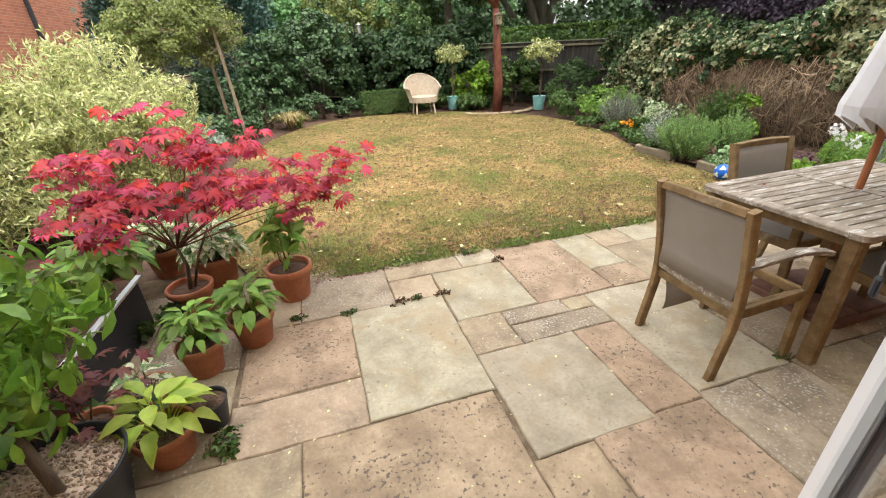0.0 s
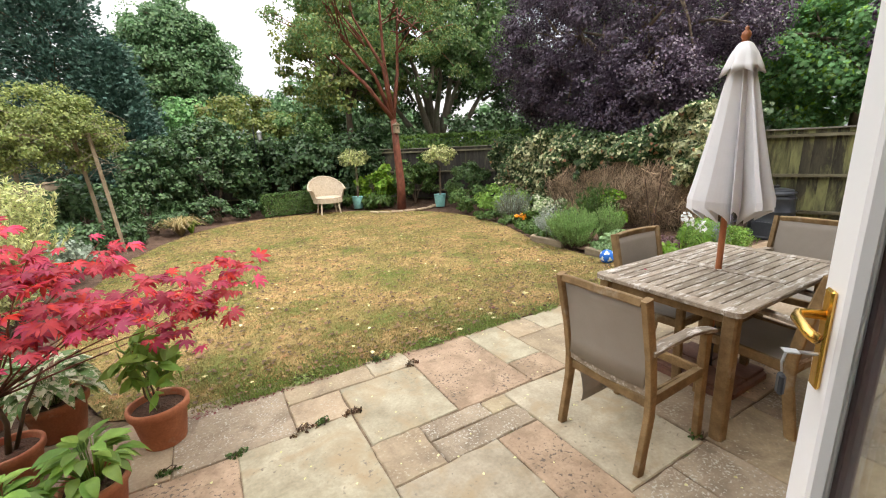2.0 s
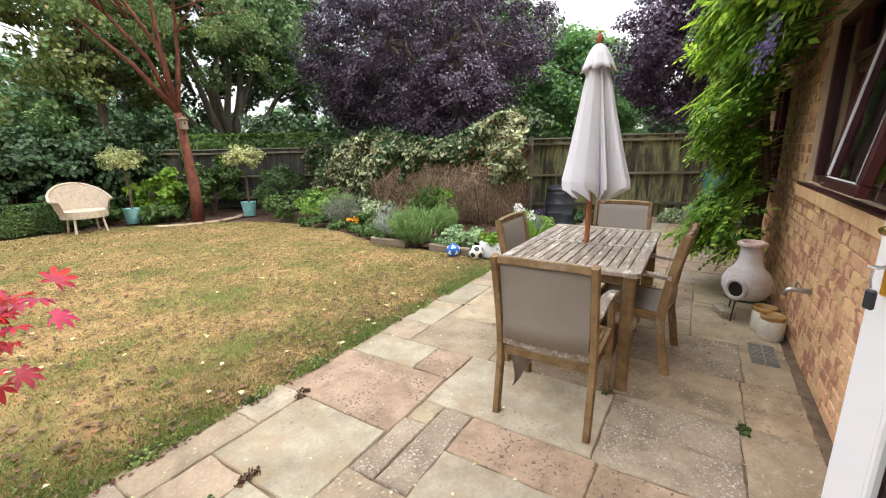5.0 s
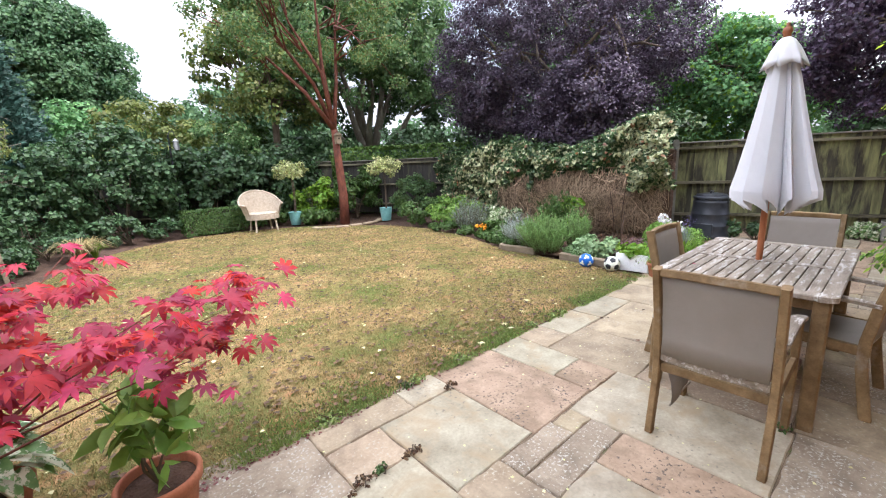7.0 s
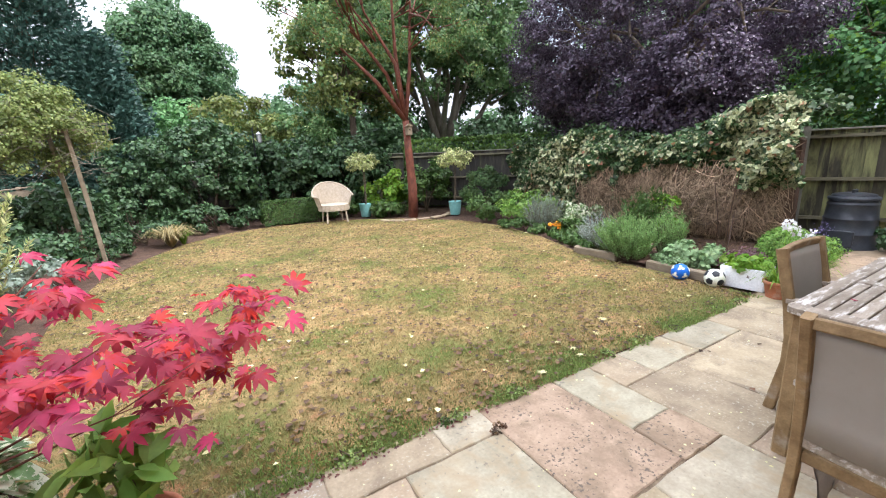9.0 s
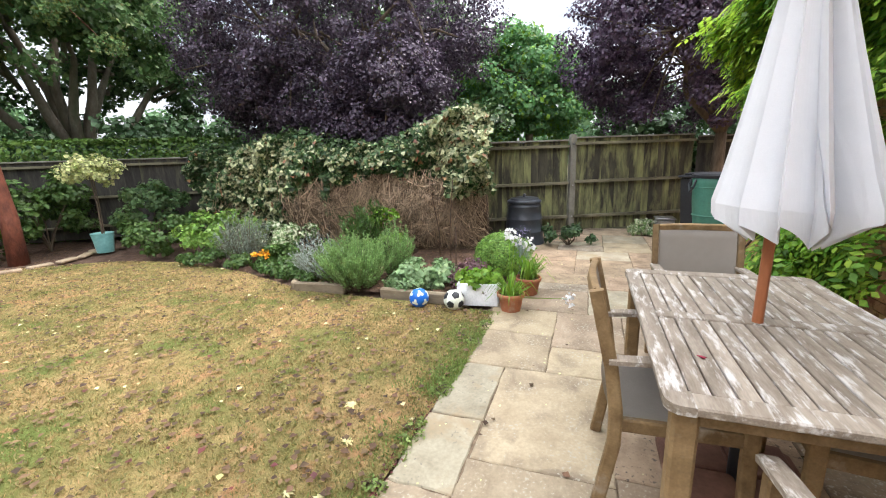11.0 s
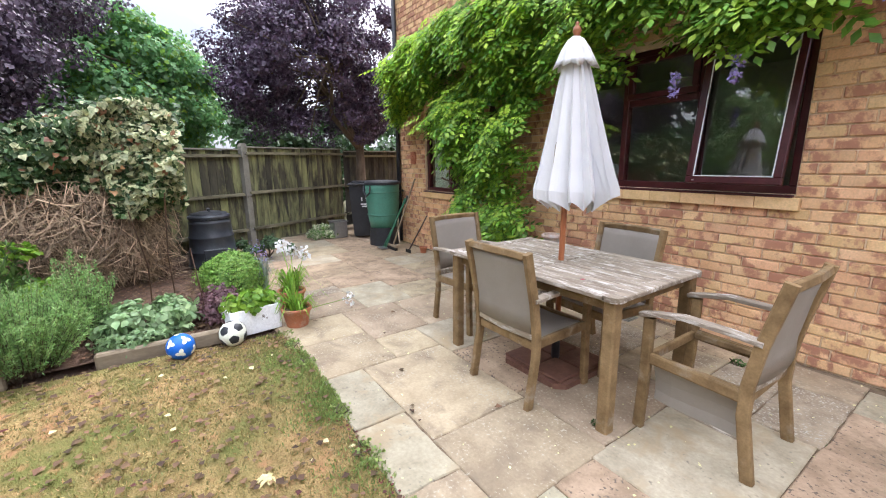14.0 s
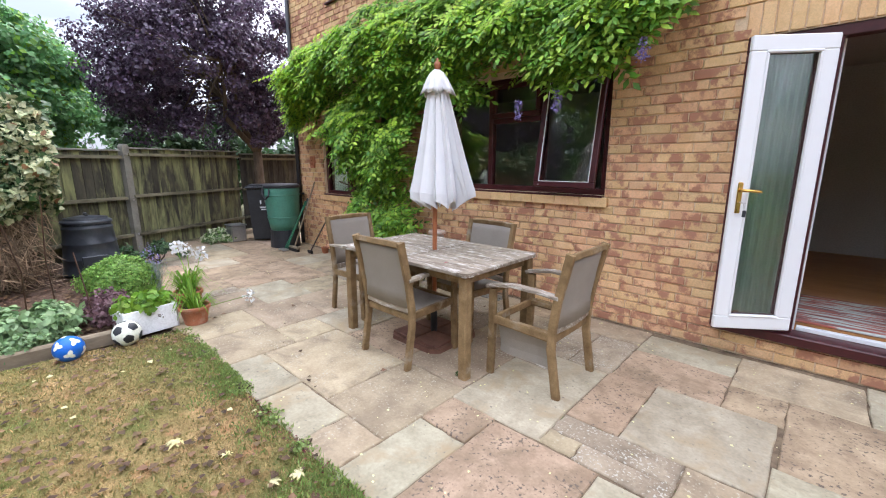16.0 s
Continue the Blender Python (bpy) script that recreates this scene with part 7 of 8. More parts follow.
part("lid", lathe([(0.250, 0.668), (0.268, 0.672), (0.272, 0.70), (0.262, 0.712), (0.235, 0.722), (0.225, 0.745), (0.12, 0.765), (0.0, 0.77)], 36, cap=False), M["bin"], cb, "stepped round black lid")
part("lid_handle", boxes((0, 0, 0.795, 0.15, 0.035, 0.028), (-0.065, 0, 0.775, 0.02, 0.03, 0.03), (0.065, 0, 0.775, 0.02, 0.03, 0.03), bevel=0.006), M["bin"], cb)
part("hatch", boxes((-0.305, 0, 0.16, 0.03, 0.28, 0.22), bevel=0.01), M["bin"], cb)

gb = thing("water_butt", 7.46, 0.31, 0.0, 0, "round green plastic water butt with a black lid and stand", "water butt")
part("stand", lathe([(0, 0), (0.25, 0), (0.235, 0.30), (0, 0.30)], 24, cap=False), M["black"], gb, "black plastic stand")
part("barrel", lathe([(0, 0.30), (0.225, 0.30), (0.25, 0.45), (0.275, 0.70), (0.285, 0.95), (0.29, 1.02), (0.27, 1.03), (0, 1.03)], 28, cap=False), M["greenbin"], gb, smooth=True)
for z in (0.52, 0.9):
    part("hoop", lathe([(0.262 if z < 0.6 else 0.287, z - 0.012), (0.272 if z < 0.6 else 0.296, z), (0.262 if z < 0.6 else 0.287, z + 0.012)], 28, cap=False), M["greenbin"], gb, smooth=True)
part("lid", lathe([(0.30, 1.02), (0.30, 1.06), (0.26, 1.08), (0.10, 1.09), (0, 1.09)], 28, cap=False), M["black"], gb, "black plastic lid")
part("hose", tube([(-0.1, 0.27, 1.0), (-0.16, 0.31, 0.9), (-0.08, 0.33, 0.84), (0.06, 0.32, 0.92), (0.14, 0.27, 1.0)], 0.014, 8), M["black"], gb, "short looped black hose")

wb = thing("wheelie_bin", 8.36, 0.22, 0.0, 243, "dark wheelie bin with a white house number", "bin")
bm = bmesh.new()
v = [bm.verts.new(p) for p in [(-0.23, -0.26, 0.04), (0.23, -0.26, 0.04), (0.23, 0.26, 0.04), (-0.23, 0.26, 0.04), (-0.28, -0.33, 0.98), (0.28, -0.33, 0.98), (0.28, 0.33, 0.98), (-0.28, 0.33, 0.98)]]
for f in ((0, 3, 2, 1), (4, 5, 6, 7), (0, 1, 5, 4), (1, 2, 6, 5), (2, 3, 7, 6), (3, 0, 4, 7)):
    bm.faces.new([v[i] for i in f])
bmesh.ops.bevel(bm, geom=bm.edges[:], offset=0.015, segments=2, affect="EDGES")
part("body", bm, M["black"], wb)
part("lid", boxes((0, -0.01, 1.00, 0.60, 0.72, 0.035), (0, 0.0, 1.03, 0.5, 0.5, 0.03), bevel=0.012), M["black"], wb)
for s in (-0.25, 0.25):
    w_ = part("wheel", lathe([(0, -0.02), (0.10, -0.02), (0.10, 0.02), (0, 0.02)], 20, cap=False), M["black"], wb)
    w_.matrix_local = pose(s, 0.28, 0.10, 0, 90, 0)
tc = bpy.data.curves.new("number", "FONT")
tc.body, tc.size, tc.extrude, tc.align_x = "16", 0.24, 0.001, "CENTER"
tmp = new("tmp", tc)
dg = bpy.context.evaluated_depsgraph_get()
me = bpy.data.meshes.new_from_object(tmp.evaluated_get(dg))
bpy.data.objects.remove(tmp)
me.materials.clear()
me.materials.append(M["white"])
num = tagged(new("number", me), "white painted house number")
num.parent = wb
num.matrix_local = pose(0, -0.318, 0.70, 85.7)
part("address_bar", boxes((0, -0.310, 0.64, 0.16, 0.004, 0.02), (0, -0.306, 0.60, 0.12, 0.004, 0.02)), M["white"], wb, "small illegible white lettering")

tub = thing("grey_bucket", 8.58, 0.72, 0, 0, "grey galvanised square tub by the fence", "bucket")
part("body", boxes((0, 0, 0.15, 0.30, 0.26, 0.30), bevel=0.02), M["steel"], tub)
part("rim", boxes((0, 0, 0.305, 0.33, 0.29, 0.02), bevel=0.006), M["steel"], tub)

br = thing("broom", 6.88, 0.36, 0, 0, "garden broom with a pale wooden handle leaning on the wall", "broom")
part("handle", tube([(0.05, 0.05, 0.08), (-0.04, -0.33, 1.12)], 0.013, 8), M["timber"], br)
part("head", boxes((0.05, 0.07, 0.06, 0.30, 0.05, 0.04), bevel=0.008), M["timber"], br)
part("bristles", boxes((0.05, 0.075, 0.02, 0.29, 0.045, 0.06)), M["dark"], br)
lr = thing("lawn_edger", 7.00, 0.30, 0, 0, "green-handled lawn edging shears leaning on the wall", "garden tool")
part("shaft", tube([(0, 0.22, 0.03), (0.02, -0.18, 0.80)], 0.012, 8), M["green_paint"], lr)
part("shaft", tube([(0.07, 0.22, 0.03), (-0.03, -0.18, 0.80)], 0.012, 8), M["green_paint"], lr)
part("grip", tube([(0.02, -0.17, 0.72), (0.02, -0.23, 0.84)], 0.02, 8), M["black"], lr)
part("blade", boxes((0.03, 0.26, 0.03, 0.18, 0.10, 0.02), bevel=0.004), M["steel"], lr)
sp = thing("small_rake", 6.50, 0.25, 0, 0, "short dark garden rake leaning on the brick wall", "garden tool")
part("shaft", tube([(0, 0.12, 0.05), (0.03, -0.24, 0.55)], 0.011, 8), M["darkwood"], sp)
part("head", boxes((0, 0.13, 0.04, 0.14, 0.02, 0.05), bevel=0.004), M["dark"], sp)
pot("small_pot", 6.40, 0.17, 0.06, 0.10, "terracotta", "small empty terracotta pot against the wall")

ch = thing("chiminea", 3.84, 0.21, 0.0, 0, "whitewashed clay chiminea on a dark wrought stand", "chiminea")
bm = lathe([(0.0, 0.16), (0.10, 0.16), (0.165, 0.20), (0.205, 0.27), (0.205, 0.34), (0.17, 0.41), (0.115, 0.46), (0.092, 0.52), (0.088, 0.60), (0.095, 0.635)], 32, cap=False)
part("body", bm, M["clay"], ch, smooth=True)
part("chimney_rim", lathe([(0.09, 0.63), (0.118, 0.635), (0.122, 0.66), (0.10, 0.672), (0.075, 0.665), (0.07, 0.60)], 32, cap=False), M["pinkclay"], ch, "worn pinkish chimney rim", smooth=True)
mo = part("mouth", lathe([(0.085, 0.0), (0.098, 0.02), (0.092, 0.04), (0.066, 0.045), (0.06, 0.01)], 24, cap=False), M["clay"], ch, "raised clay rim of the fire mouth", smooth=True)
mo.matrix_local = Matrix.Translation((-0.165, 0.085, 0.29)) @ Vector((-0.9, 0.45, 0.05)).to_track_quat("Z", "Y").to_matrix().to_4x4()
# Flat disc over the closed body: soot and the hollow's shade in one black.
mo = part("mouth_dark", lathe([(0.0, 0.022), (0.068, 0.022)], 24, cap=False), M["dark"], ch, "black disc for the soot and inner shade of the fire mouth")
mo.matrix_local = Matrix.Translation((-0.165, 0.085, 0.29)) @ Vector((-0.9, 0.45, 0.05)).to_track_quat("Z", "Y").to_matrix().to_4x4()
part("stand_ring", lathe([(0.15, 0.17), (0.165, 0.175), (0.16, 0.19), (0.148, 0.185)], 28), M["black"], ch)
for k in range(3):
    a = radians(30 + 120 * k)
    part("stand_leg", tube([(0.16 * math.cos(a), 0.16 * math.sin(a), 0.18), (0.185 * math.cos(a), 0.185 * math.sin(a), 0.08), (0.20 * math.cos(a), 0.20 * math.sin(a), 0.0)], 0.008, 6), M["black"], ch)
bs = thing("loose_brick", 3.82, 0.34, 0, 20, "old brown brick under the chiminea", "brick")
part("body", boxes((0, 0, 0.035, 0.215, 0.10, 0.07), bevel=0.01), M["slab_spot"], bs)
ch.scale = (0.86, 0.86, 0.98)
for x, y, lb in ((3.63, 0.09, "cream stoneware jar with an ochre rim, behind another"), (3.46, 0.06, "cream stoneware jar with an ochre rim by the wall")):
    t = thing("stoneware_jar", x, y, 0, 0, lb, "jar", "stoneware jars by the wall")
    part("body", lathe([(0, 0), (0.10, 0), (0.108, 0.01), (0.108, 0.16), (0.10, 0.19)], 28, cap=False), M["jar"], t, smooth=True)
    t.scale = (0.76, 0.76, 0.80)
    part("rim", lathe([(0.10, 0.185), (0.098, 0.205), (0.106, 0.215), (0.106, 0.232), (0.094, 0.236), (0.088, 0.225), (0.085, 0.12), (0.0, 0.11)], 28, cap=False), M["jar_rim"], t, "glazed ochre rim", smooth=True)

# ---- potted plants beside the door ----
t = pot("hydrangea_pot", -0.40, 2.62, 0.150, 0.25, "terracotta", "large terracotta pot with a young broad-leaved green plant")
leafy(t, (0, 0.02, 0.46), (0.15, 0.15, 0.14), 90, 0.12, L["hosta"], shape="bay", droop=-0.4, stems=4, base=(0, 0, 0.2), cr=0.05)
t = pot("hosta_pot", -0.62, 2.16, 0.13, 0.20, "terracotta", "terracotta pot of green hosta leaves")
hosta(t, 0.17, 40, 0.13, 0.29, L["hosta"], 0.20)
t = pot("hosta_pot", -0.86, 1.97, 0.115, 0.20, "terracotta", "terracotta pot of narrow green hosta leaves")
hosta(t, 0.18, 46, 0.105, 0.25, L["hosta"], 0.20)
t = pot("lime_hosta_pot", -0.90, 1.42, 0.12, 0.17, "terracotta", "terracotta pot of bright lime-yellow hosta")
hosta(t, 0.14, 24, 0.15, 0.27, L["lime"], 0.17)
t = pot("black_pot", -0.76, 1.55, 0.09, 0.15, "black", "small black plastic plant pot", rim=False)
t = pot("gravel_pot", -1.16, 1.18, 0.24, 0.30, "black", "large black pot with pale gravel holding a young bay tree", soil="gravel", rim=False)
part("trunk", tube([(0.05, -0.05, 0.24), (0.0, 0.0, 0.45), (-0.10, 0.08, 0.68), (-0.12, 0.10, 0.85)], [0.022, 0.018, 0.015, 0.010], 8), M["bark"], t, smooth=True)
leafy(t, (-0.12, 0.10, 0.80), (0.42, 0.40, 0.30), 900, 0.100, L["bayleaf"], shape="bay", droop=-0.7, up=0.25, stems=14, base=(-0.10, 0.08, 0.62), cr=0.09, name="bay_leaves", r0=0.009)
leafy(t, (-0.25, 0.15, 0.50), (0.35, 0.35, 0.16), 420, 0.10, L["bayleaf"], shape="bay", droop=-0.6, up=0.3, stems=8, base=(-0.10, 0.08, 0.5), cr=0.09, name="lower_leaves", r0=0.006)
t = pot("white_hosta_pot", -0.95, 3.05, 0.16, 0.24, "terracotta", "terracotta pot of white-variegated hosta")
hosta(t, 0.2, 50, 0.17, 0.34, L["varieg"], 0.24)
t = pot("big_hosta_pot", -1.62, 2.95, 0.17, 0.26, "terracotta", "terracotta pot of large green hosta")
hosta(t, 0.22, 46, 0.20, 0.42, L["hosta"], 0.30)
t = pot("big_hosta_pot", -1.95, 2.45, 0.17, 0.26, "terracotta", "terracotta pot of broad green leaves against the low fence")
hosta(t, 0.22, 40, 0.18, 0.40, L["hosta"], 0.28)
t = pot("fern_pot", -1.72, 2.10, 0.13, 0.22, "terracotta", "terracotta pot of small green foliage")
hosta(t, 0.2, 26, 0.13, 0.25, L["hosta"], 0.2)
t = pot("gravel_topped_pot", -1.05, 1.72, 0.12, 0.16, "terracotta", "terracotta pot topped with pale gravel", soil="gravel")
hosta(t, 0.14, 12, 0.10, 0.16, L["varieg"], 0.12)
tr = thing("metal_trough", -1.42, 2.15, 0, 87, "dark trough with a bright metal rim among the pots", "trough")
part("body", boxes((0, 0, 0.17, 0.92, 0.20, 0.34), bevel=0.01), M["black"], tr)
part("metal_rim", boxes((0, -0.11, 0.35, 0.95, 0.035, 0.02), (0, 0.11, 0.35, 0.95, 0.035, 0.02), bevel=0.003), M["rimsteel"], tr, "bright metal rim")
part("compost", boxes((0, 0, 0.343, 0.88, 0.18, 0.02)), M["soil"], tr)
shrub("weed", -0.70, 1.38, (0.10, 0.07, 0.03), 130, 0.03, L["mid"], "small green weed growing in a paving joint", 0.03)

p, w = crown((0, 0.10, 0.46), (0.42, 0.14, 0.12), 40, 0.08, 12, 0.3)
leaves("bedding_leaves", p, w, 0.08, L["hosta"], tr, "oval", kind="stuff")
for hx, hy, hl, hn, hs, lb in ((-1.75, 1.55, "hosta", 34, 0.17, "terracotta pot of glossy green hosta by the low fence"), (-1.66, 1.84, "mid", 30, 0.16, "terracotta pot of dark green hosta among the others"), (-1.38, 3.35, "varieg", 40, 0.17, "terracotta pot of cream-striped hosta behind the maple"), (-1.5, 0.95, "mid", 30, 0.16, "terracotta pot of green leaves behind the gravel pot")):
    t = pot("hosta_pot", hx, hy, 0.14, 0.24, "terracotta", lb)
    hosta(t, 0.2, hn, hs, 0.34, L[hl], 0.26)
shrub("ground_ivy", -1.5, 2.1, (0.75, 0.9, 0.10), 1500, 0.05, L["mid"], "low green foliage filling between the pots", 0.08)
mp = pot("maple_pot", -1.04, 2.64, 0.14, 0.22, "terracotta", "terracotta pot holding a small spreading crimson maple")
bm = bmesh.new()
tips = [(0.9, 0.0, 0.78), (1.05, 0.15, 0.92), (0.75, -0.2, 1.0), (0.5, 0.3, 1.15), (0.35, -0.1, 1.25), (0.1, 0.2, 1.25), (-0.2, 0.0, 1.15), (-0.45, 0.2, 1.0), (-0.42, 0.25, 0.88), (1.15, 0.3, 0.80), (0.5, 0.3, 0.72), (0.35, -0.35, 0.95), (0.0, -0.4, 0.95), (-0.3, -0.35, 0.8), (0.95, 0.2, 0.62), (0.2, 0.4, 0.9)]
tube_into(bm, [(0, 0, 0.18), (0.03, 0, 0.35), (0.0, 0.02, 0.5)], [0.015, 0.012, 0.010], 8)
tube_into(bm, [(0.02, 0.02, 0.18), (0.10, 0.03, 0.40), (0.2, 0.05, 0.58)], [0.010, 0.008, 0.006], 8)
part("trunk", bm, M["bark"], mp, smooth=True)
for tip in tips:
    part("branch", branches(bmesh.new(), (0.0, 0.02, 0.48), [tip], 0.0065, seg=6, bend=0.07, r1=0.002), M["redbark"], mp, smooth=True)
ps = []
for tx, ty, tz in tips:
    for s in range(3):
        if s == 2 and tx > 0.85:
            continue
        q = np.array([tx, ty, tz]) * (1 - 0.16 * s) + np.array([0, 0, 0.10 * s * 0.9]) + rng.normal(0, 0.05, 3)
        n = 13
        ps.append(q + np.stack([rng.normal(0, 0.10, n), rng.normal(0, 0.10, n), rng.normal(0, 0.022, n)], 1))
ps = np.concatenate(ps)
leaves("leaves", ps, np.tile([0.1, -0.3, 1.0], (len(ps), 1)), 0.070, L["red"], mp, "maple", face=0.32, droop=0.6, up=0.2, kind="stuff", label="deeply lobed crimson leaves")
dm = pot("red_leaf_pot", -1.20, 1.52, 0.10, 0.2, "terracotta", "terracotta pot of dusky red-leaved seedlings")
ps = rng.normal(0, 1, (60, 3)) * np.array([0.12, 0.12, 0.07]) + np.array([0, 0, 0.42])
leaves("leaves", ps, np.tile([0, -0.2, 1.0], (60, 1)), 0.055, L["dull"], dm, "maple", face=0.4, kind="stuff")
part("stems", branches(bmesh.new(), (0, 0, 0.15), [(0.08, 0, 0.42), (-0.1, 0.05, 0.45), (0, -0.1, 0.4)], 0.006, seg=5, bend=0.02, r1=0.002), M["bark"], dm)

for wx, wy, ws in ((0.60, 2.24, 0.06), (0.30, 2.24, 0.09), (0.42, 2.25, 0.05), (1.17, 2.56, 0.06), (0.96, 2.77, 0.05), (2.12, 0.98, 0.05), (2.09, 0.30, 0.04), (2.22, 1.66, 0.05), (-0.37, 2.3, 0.05), (-0.05, 2.24, 0.05)):
    shrub("moss_tuft", wx, wy, (ws, ws * 0.5, 0.012), 70, 0.018, L["mid" if ws < 0.06 else "litter"], "small tuft of moss and weed in a paving joint", 0.02, clumps=6, stems=2)
sup = thing("garden_stick", 4.98, 3.22, 0.02, 0, "thin rusty garden stick leaning in the bed", "garden stick")
part("shaft", tube([(0, 0, -0.01), (0.10, 0.02, 0.32), (0.22, 0.05, 0.66)], [0.007, 0.006, 0.005], 6), M["darkwood"], sup)
for gx, gy, gh, gl in ((5.45, 3.42, 1.15, 0.03), (5.62, 3.62, 1.0, -0.05)):
    sup = thing("garden_cane", gx, gy, 0.0, 0, "thin dark upright garden cane standing in the bed", "garden stick")
    part("shaft", tube([(0, 0, -0.01), (gl, gl * 0.5, gh * 0.5), (gl * 1.5, -gl, gh)], [0.006, 0.006, 0.005], 6), M["darkwood"], sup)
for ex, es in ((0.45, 0.16), (1.05, 0.10), (1.50, 0.13), (2.35, 0.09), (2.75, 0.15), (3.15, 0.12), (3.85, 0.10), (4.2, 0.14)):
    shrub("clover_patch", ex, 2.80 - 0.022 * ex, (es * 0.9, 0.045 + es * 0.12, 0.014), int(1300 * es), 0.018, L["green_grass"], "low green clover creeping over the paving edge", 0.03, clumps=int(120 * es), stems=2)
pet = thing("fallen_petal", 2.45, 1.55, 0.747, 30, "small red fallen leaf on the table", "leaf")
part("blade", prism([(0, 0), (0.014, 0.008), (0.02, 0.02), (0.008, 0.018), (-0.004, 0.012)], 0.002, "z"), L["red"], pet)

# ---- grass and fallen leaves ----
from_edges = np.array(LAWN)


def inside(pts, poly):
    x, y = pts[:, 0], pts[:, 1]
    r = np.zeros(len(pts), bool)
    j = len(poly) - 1
    for i in range(len(poly)):
        xi, yi, xj, yj = *poly[i], *poly[j]
        c = ((yi > y) != (yj > y)) & (x < (xj - xi) * (y - yi) / (yj - yi + 1e-12) + xi)
        r ^= c
        j = i
    return r


n = 300000
pts = np.stack([rng.uniform(-1.5, 5.4, n), 2.6 + 8.8 * rng.uniform(0, 1, n) ** 1.6, np.full(n, -0.004)], 1)
pts = pts[inside(pts[:, :2], from_edges)]
leaves("lawn_grass", pts, np.tile([0, 0, 1.0], (len(pts), 1)), 0.021, L["grass"], None, "lance", face=0.9, grow=True, vary=0.5, kind="stuff", label="short dry lawn grass, straw-coloured with green patches")
n = 24000
u = rng.uniform(-0.3, 4.52, n)
pts = np.stack([u, 2.765 - 0.022 * u + np.abs(rng.normal(0, 0.13 + 0.05 * np.sin(u * 3), n)), np.full(n, -0.002)], 1)
keep = (np.sin(u * 4.1) + np.sin(u * 9.7 + 1) + rng.normal(0, 0.7, n)) > 0.1
leaves("edge_grass", pts[keep], np.tile([0, -0.2, 1.0], (keep.sum(), 1)), 0.026, L["green_grass"], None, "lance", face=0.8, grow=True, vary=0.5, kind="stuff", label="greener tufted grass along the paving edge")


def litter(name, n, region, size, leaf, label, z=0.006, shape="kite", lawn=True):
    q = np.stack([rng.uniform(region[0], region[2], n), rng.uniform(region[1], region[3], n), np.full(n, z)], 1)
    if lawn:
        q = q[inside(q[:, :2], from_edges)]
    leaves(name, q, np.tile([0, 0, 1.0], (len(q), 1)), size, leaf, None, shape, face=0.22, up=0.8, vary=0.5, kind="stuff", label=label)


litter("fallen_leaves", 9500, (-1.4, 2.75, 5.4, 11.3), 0.036, L["litter"], "small brown fallen leaves scattered over the lawn", 0.022)
litter("fallen_leaves", 45, (1.5, 2.85, 4.6, 5.5), 0.036, L["dull"], "dark red fallen leaves on the lawn", 0.022)
litter("pale_fallen_leaves", 260, (-1.4, 2.8, 5.4, 11.3), 0.034, L["litter_y"], "pale yellow fallen leaves on the lawn", 0.024)
litter("maple_leaf_litter", 8, (1.7, 2.76, 2.9, 3.2), 0.05, L["litter_y"], "cream fallen maple leaves by the patio edge", 0.016, "maple")
litter("patio_specks", 420, (-0.6, 0.0, 6.5, 2.7), 0.014, L["litter_y"], "tiny pale petals scattered on the paving", 0.007, lawn=False)
litter("patio_leaves", 35, (2.5, 0.3, 5.5, 2.7), 0.032, L["litter"], "small curled brown leaves on the paving", 0.008, lawn=False)
litter("joint_litter", 500, (-0.4, 2.725, 4.5, 2.785), 0.016, L["dull"], "reddish leaf litter along the paving edge", 0.004, lawn=False)
litter("mulch_chips", 2600, (4.75, 2.8, 6.9, 5.2), 0.035, L["litter"], "reddish-brown bark chips on the bed", 0.055, lawn=False)
litter("mulch_chips", 900, (3.6, 9.8, 6.2, 11.6), 0.04, L["litter"], "leaf litter and bark chips under the tree", -0.02, lawn=False)

# ---- bricks of the house wall ----
CW, CH = 0.225, 0.075
brick_me = {}


def brick_mesh(w, h):
    key = (round(w, 3), round(h, 3))
    if key not in brick_me:
        bm = boxes((0, 0, 0, w, 0.026, h), bevel=0.004)
        me = bpy.data.meshes.new("brick")
        bm.to_mesh(me)
        bm.free()
        me.materials.append(M["brick"])
        brick_me[key] = me
    return brick_me[key]


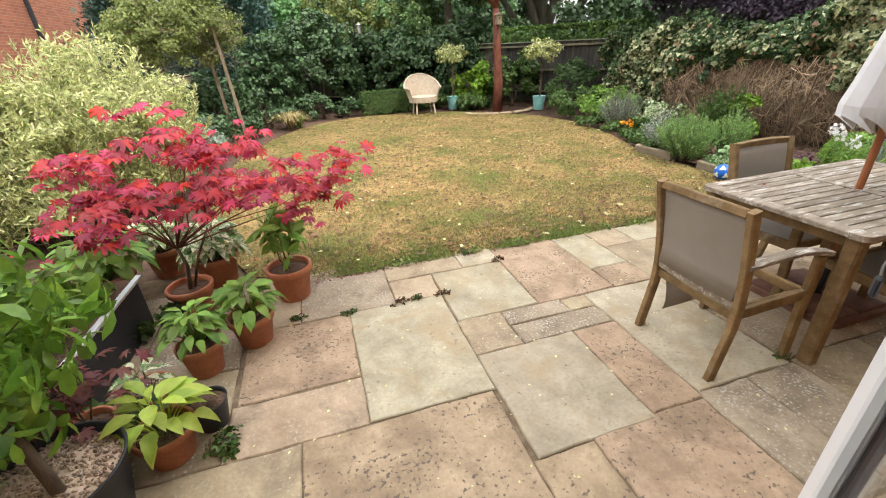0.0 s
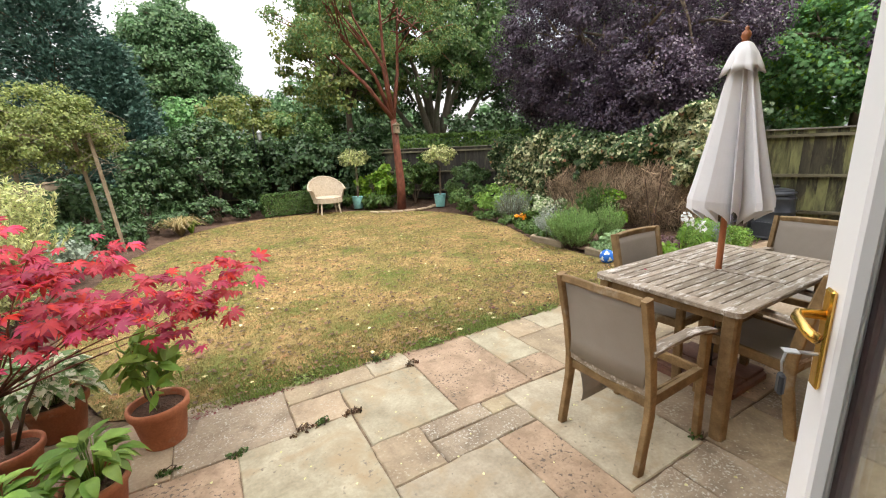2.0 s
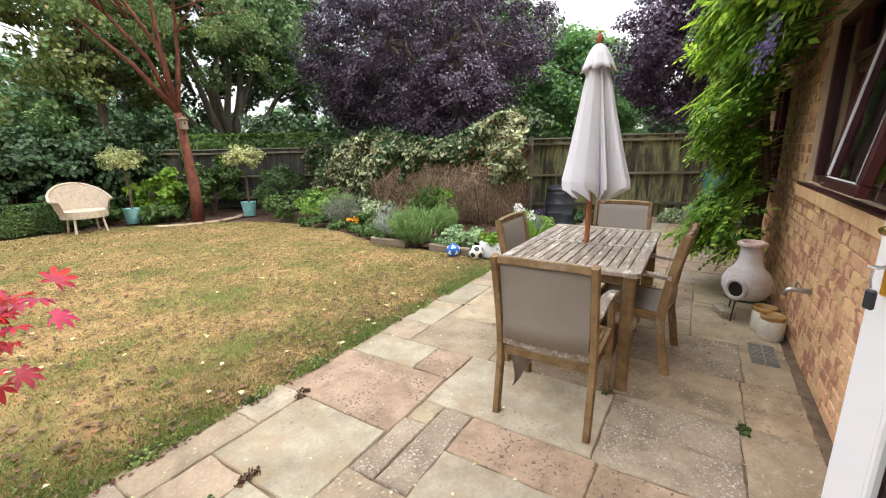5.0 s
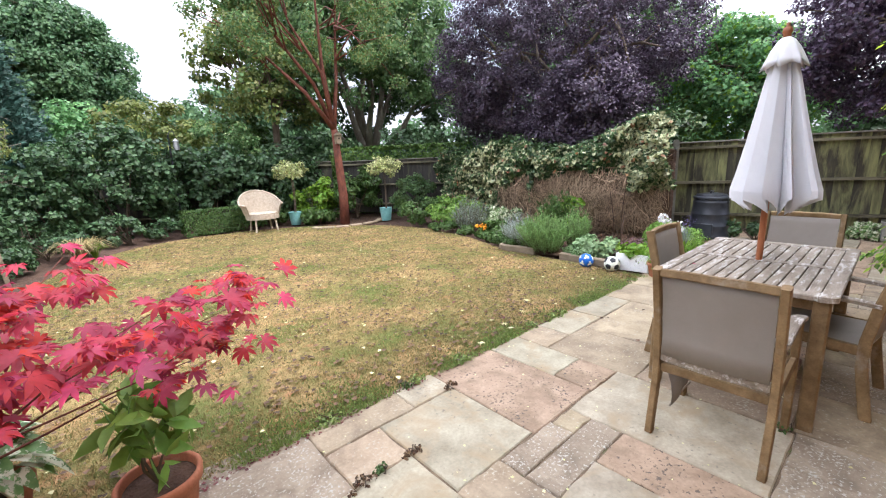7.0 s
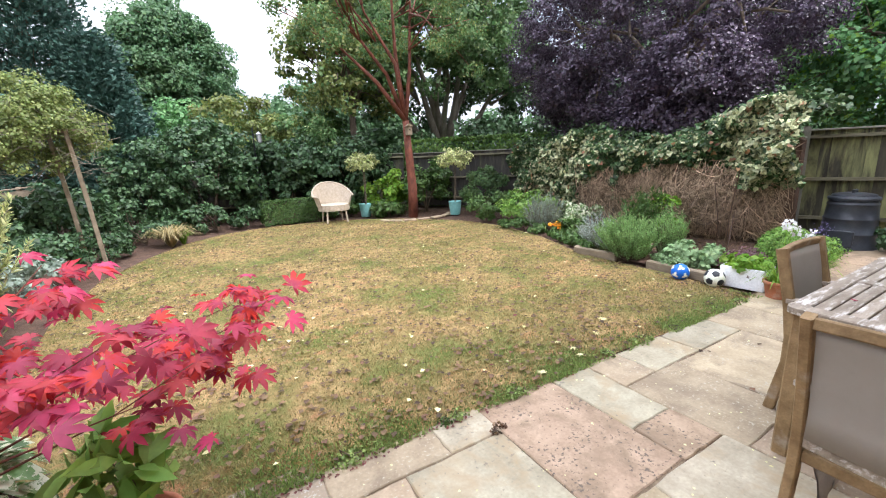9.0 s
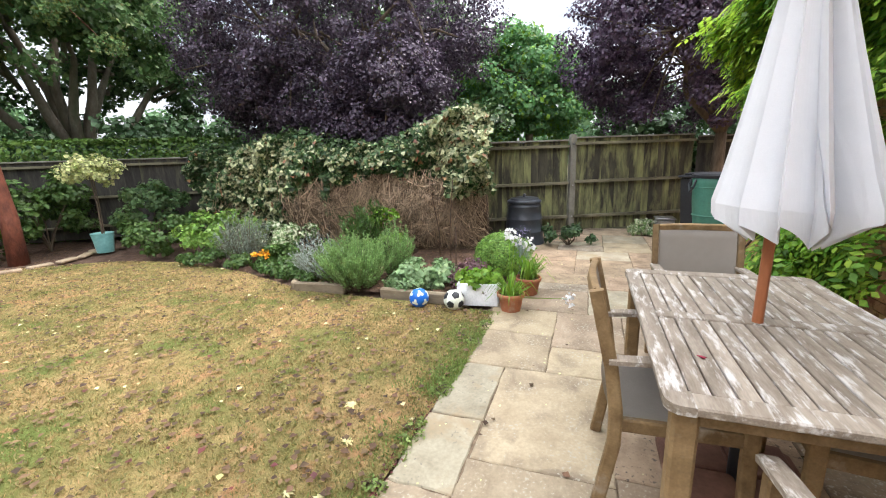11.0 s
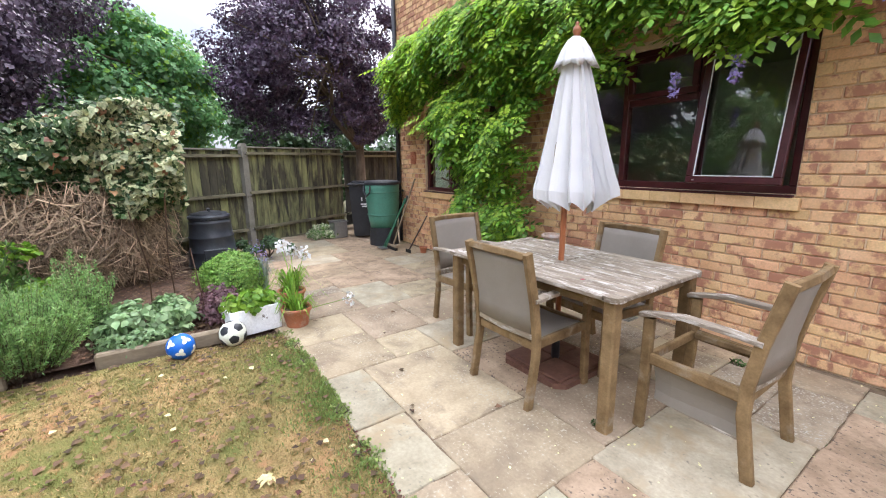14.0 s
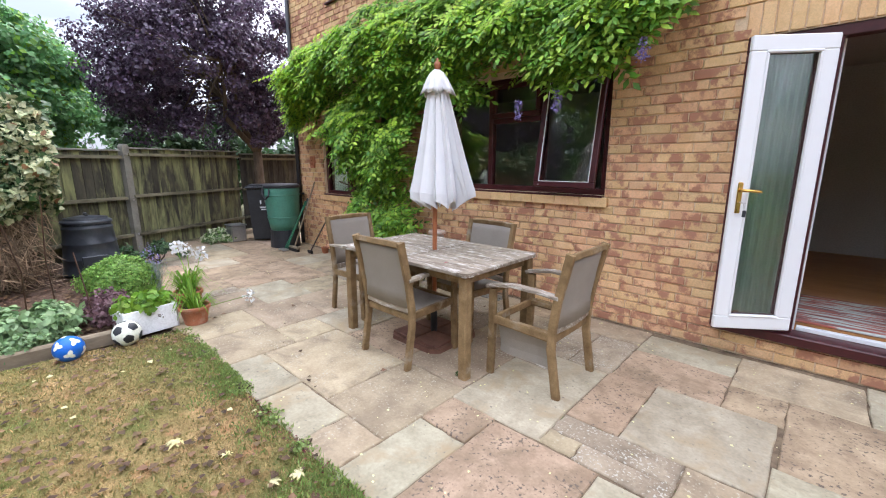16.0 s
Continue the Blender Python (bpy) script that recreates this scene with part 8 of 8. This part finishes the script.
spots = []
for row in range(int(5.2 / CH)):
    z = row * CH + CH / 2
    off = (0.0, 0.5, 0.25, 0.75)[row % 4] * CW
    x = -2.0 - off
    while x < 7.5:
        spans = [(max(x, -2.0), min(x + CW, 7.5))]
        for h in OPEN:
            if h[2] - 0.03 < z < h[3] + 0.03:
                nxt = []
                for a, b in spans:
                    if b <= h[0] or a >= h[1]:
                        nxt.append((a, b))
                    else:
                        if a < h[0]:
                            nxt.append((a, h[0]))
                        if b > h[1]:
                            nxt.append((h[1], b))
                spans = nxt
        for a, b in spans:
            if b - a > 0.03:
                skip = (2.0 < (a + b) / 2 < 3.98 and 1.03 < z < 1.14) or (5.27 < (a + b) / 2 < 6.69 and 0.83 < z < 0.94) or (-0.55 < (a + b) / 2 < 1.12 and 2.26 < z < 2.48)
                if not skip:
                    spots.append((a, b, z))
        x += CW
near = sorted(spots, key=lambda s: abs((s[0] + s[1]) / 2 - 1.75) + 0.6 * abs(s[2] - 0.95))
rest = bmesh.new()
count = 0
for i, (a, b, z) in enumerate(near):
    w = round(b - a - 0.010, 3)
    y = WY - 0.004 + srng.uniform(-0.0015, 0.0015)
    if i < 290:
        ob = new("brick", brick_mesh(w, CH - 0.010))
        ob.location = ((a + b) / 2, y, z)
        ob.parent = wall
    else:
        c, d = (a + b) / 2, y
        q = [rest.verts.new((c + sx * w / 2, d + sy * 0.013, z + sz * (CH - 0.010) / 2)) for sx, sy, sz in ((-1, 1, -1), (1, 1, -1), (1, 1, 1), (-1, 1, 1), (-1, -1, -1), (1, -1, -1), (1, -1, 1), (-1, -1, 1))]
        for f in ((1, 0, 3, 2), (0, 1, 5, 4), (2, 3, 7, 6), (1, 2, 6, 5), (3, 0, 4, 7)):
            rest.faces.new([q[k] for k in f])
ob = part("bricks", rest, M["brick"], wall)
tagged(ob, kind="stuff")


def header_course(x0, x1, z0, z1, proud=0.02, step=0.225, gap=0.004):
    n = int((x1 - x0) / step)
    for k in range(n):
        ob = part("brick", boxes((x0 + (k + 0.5) * (x1 - x0) / n, WY + proud - 0.03, (z0 + z1) / 2, (x1 - x0) / n - gap, 0.06, z1 - z0 - 0.006), bevel=0.003), M["sillbrick"], wall)


header_course(1.99, 4.0, 1.035, 1.125, 0.045)
header_course(5.26, 6.70, 0.835, 0.925, 0.045)
header_course(-0.58, 1.14, 2.265, 2.475, 0.008, 0.075, 0.009)
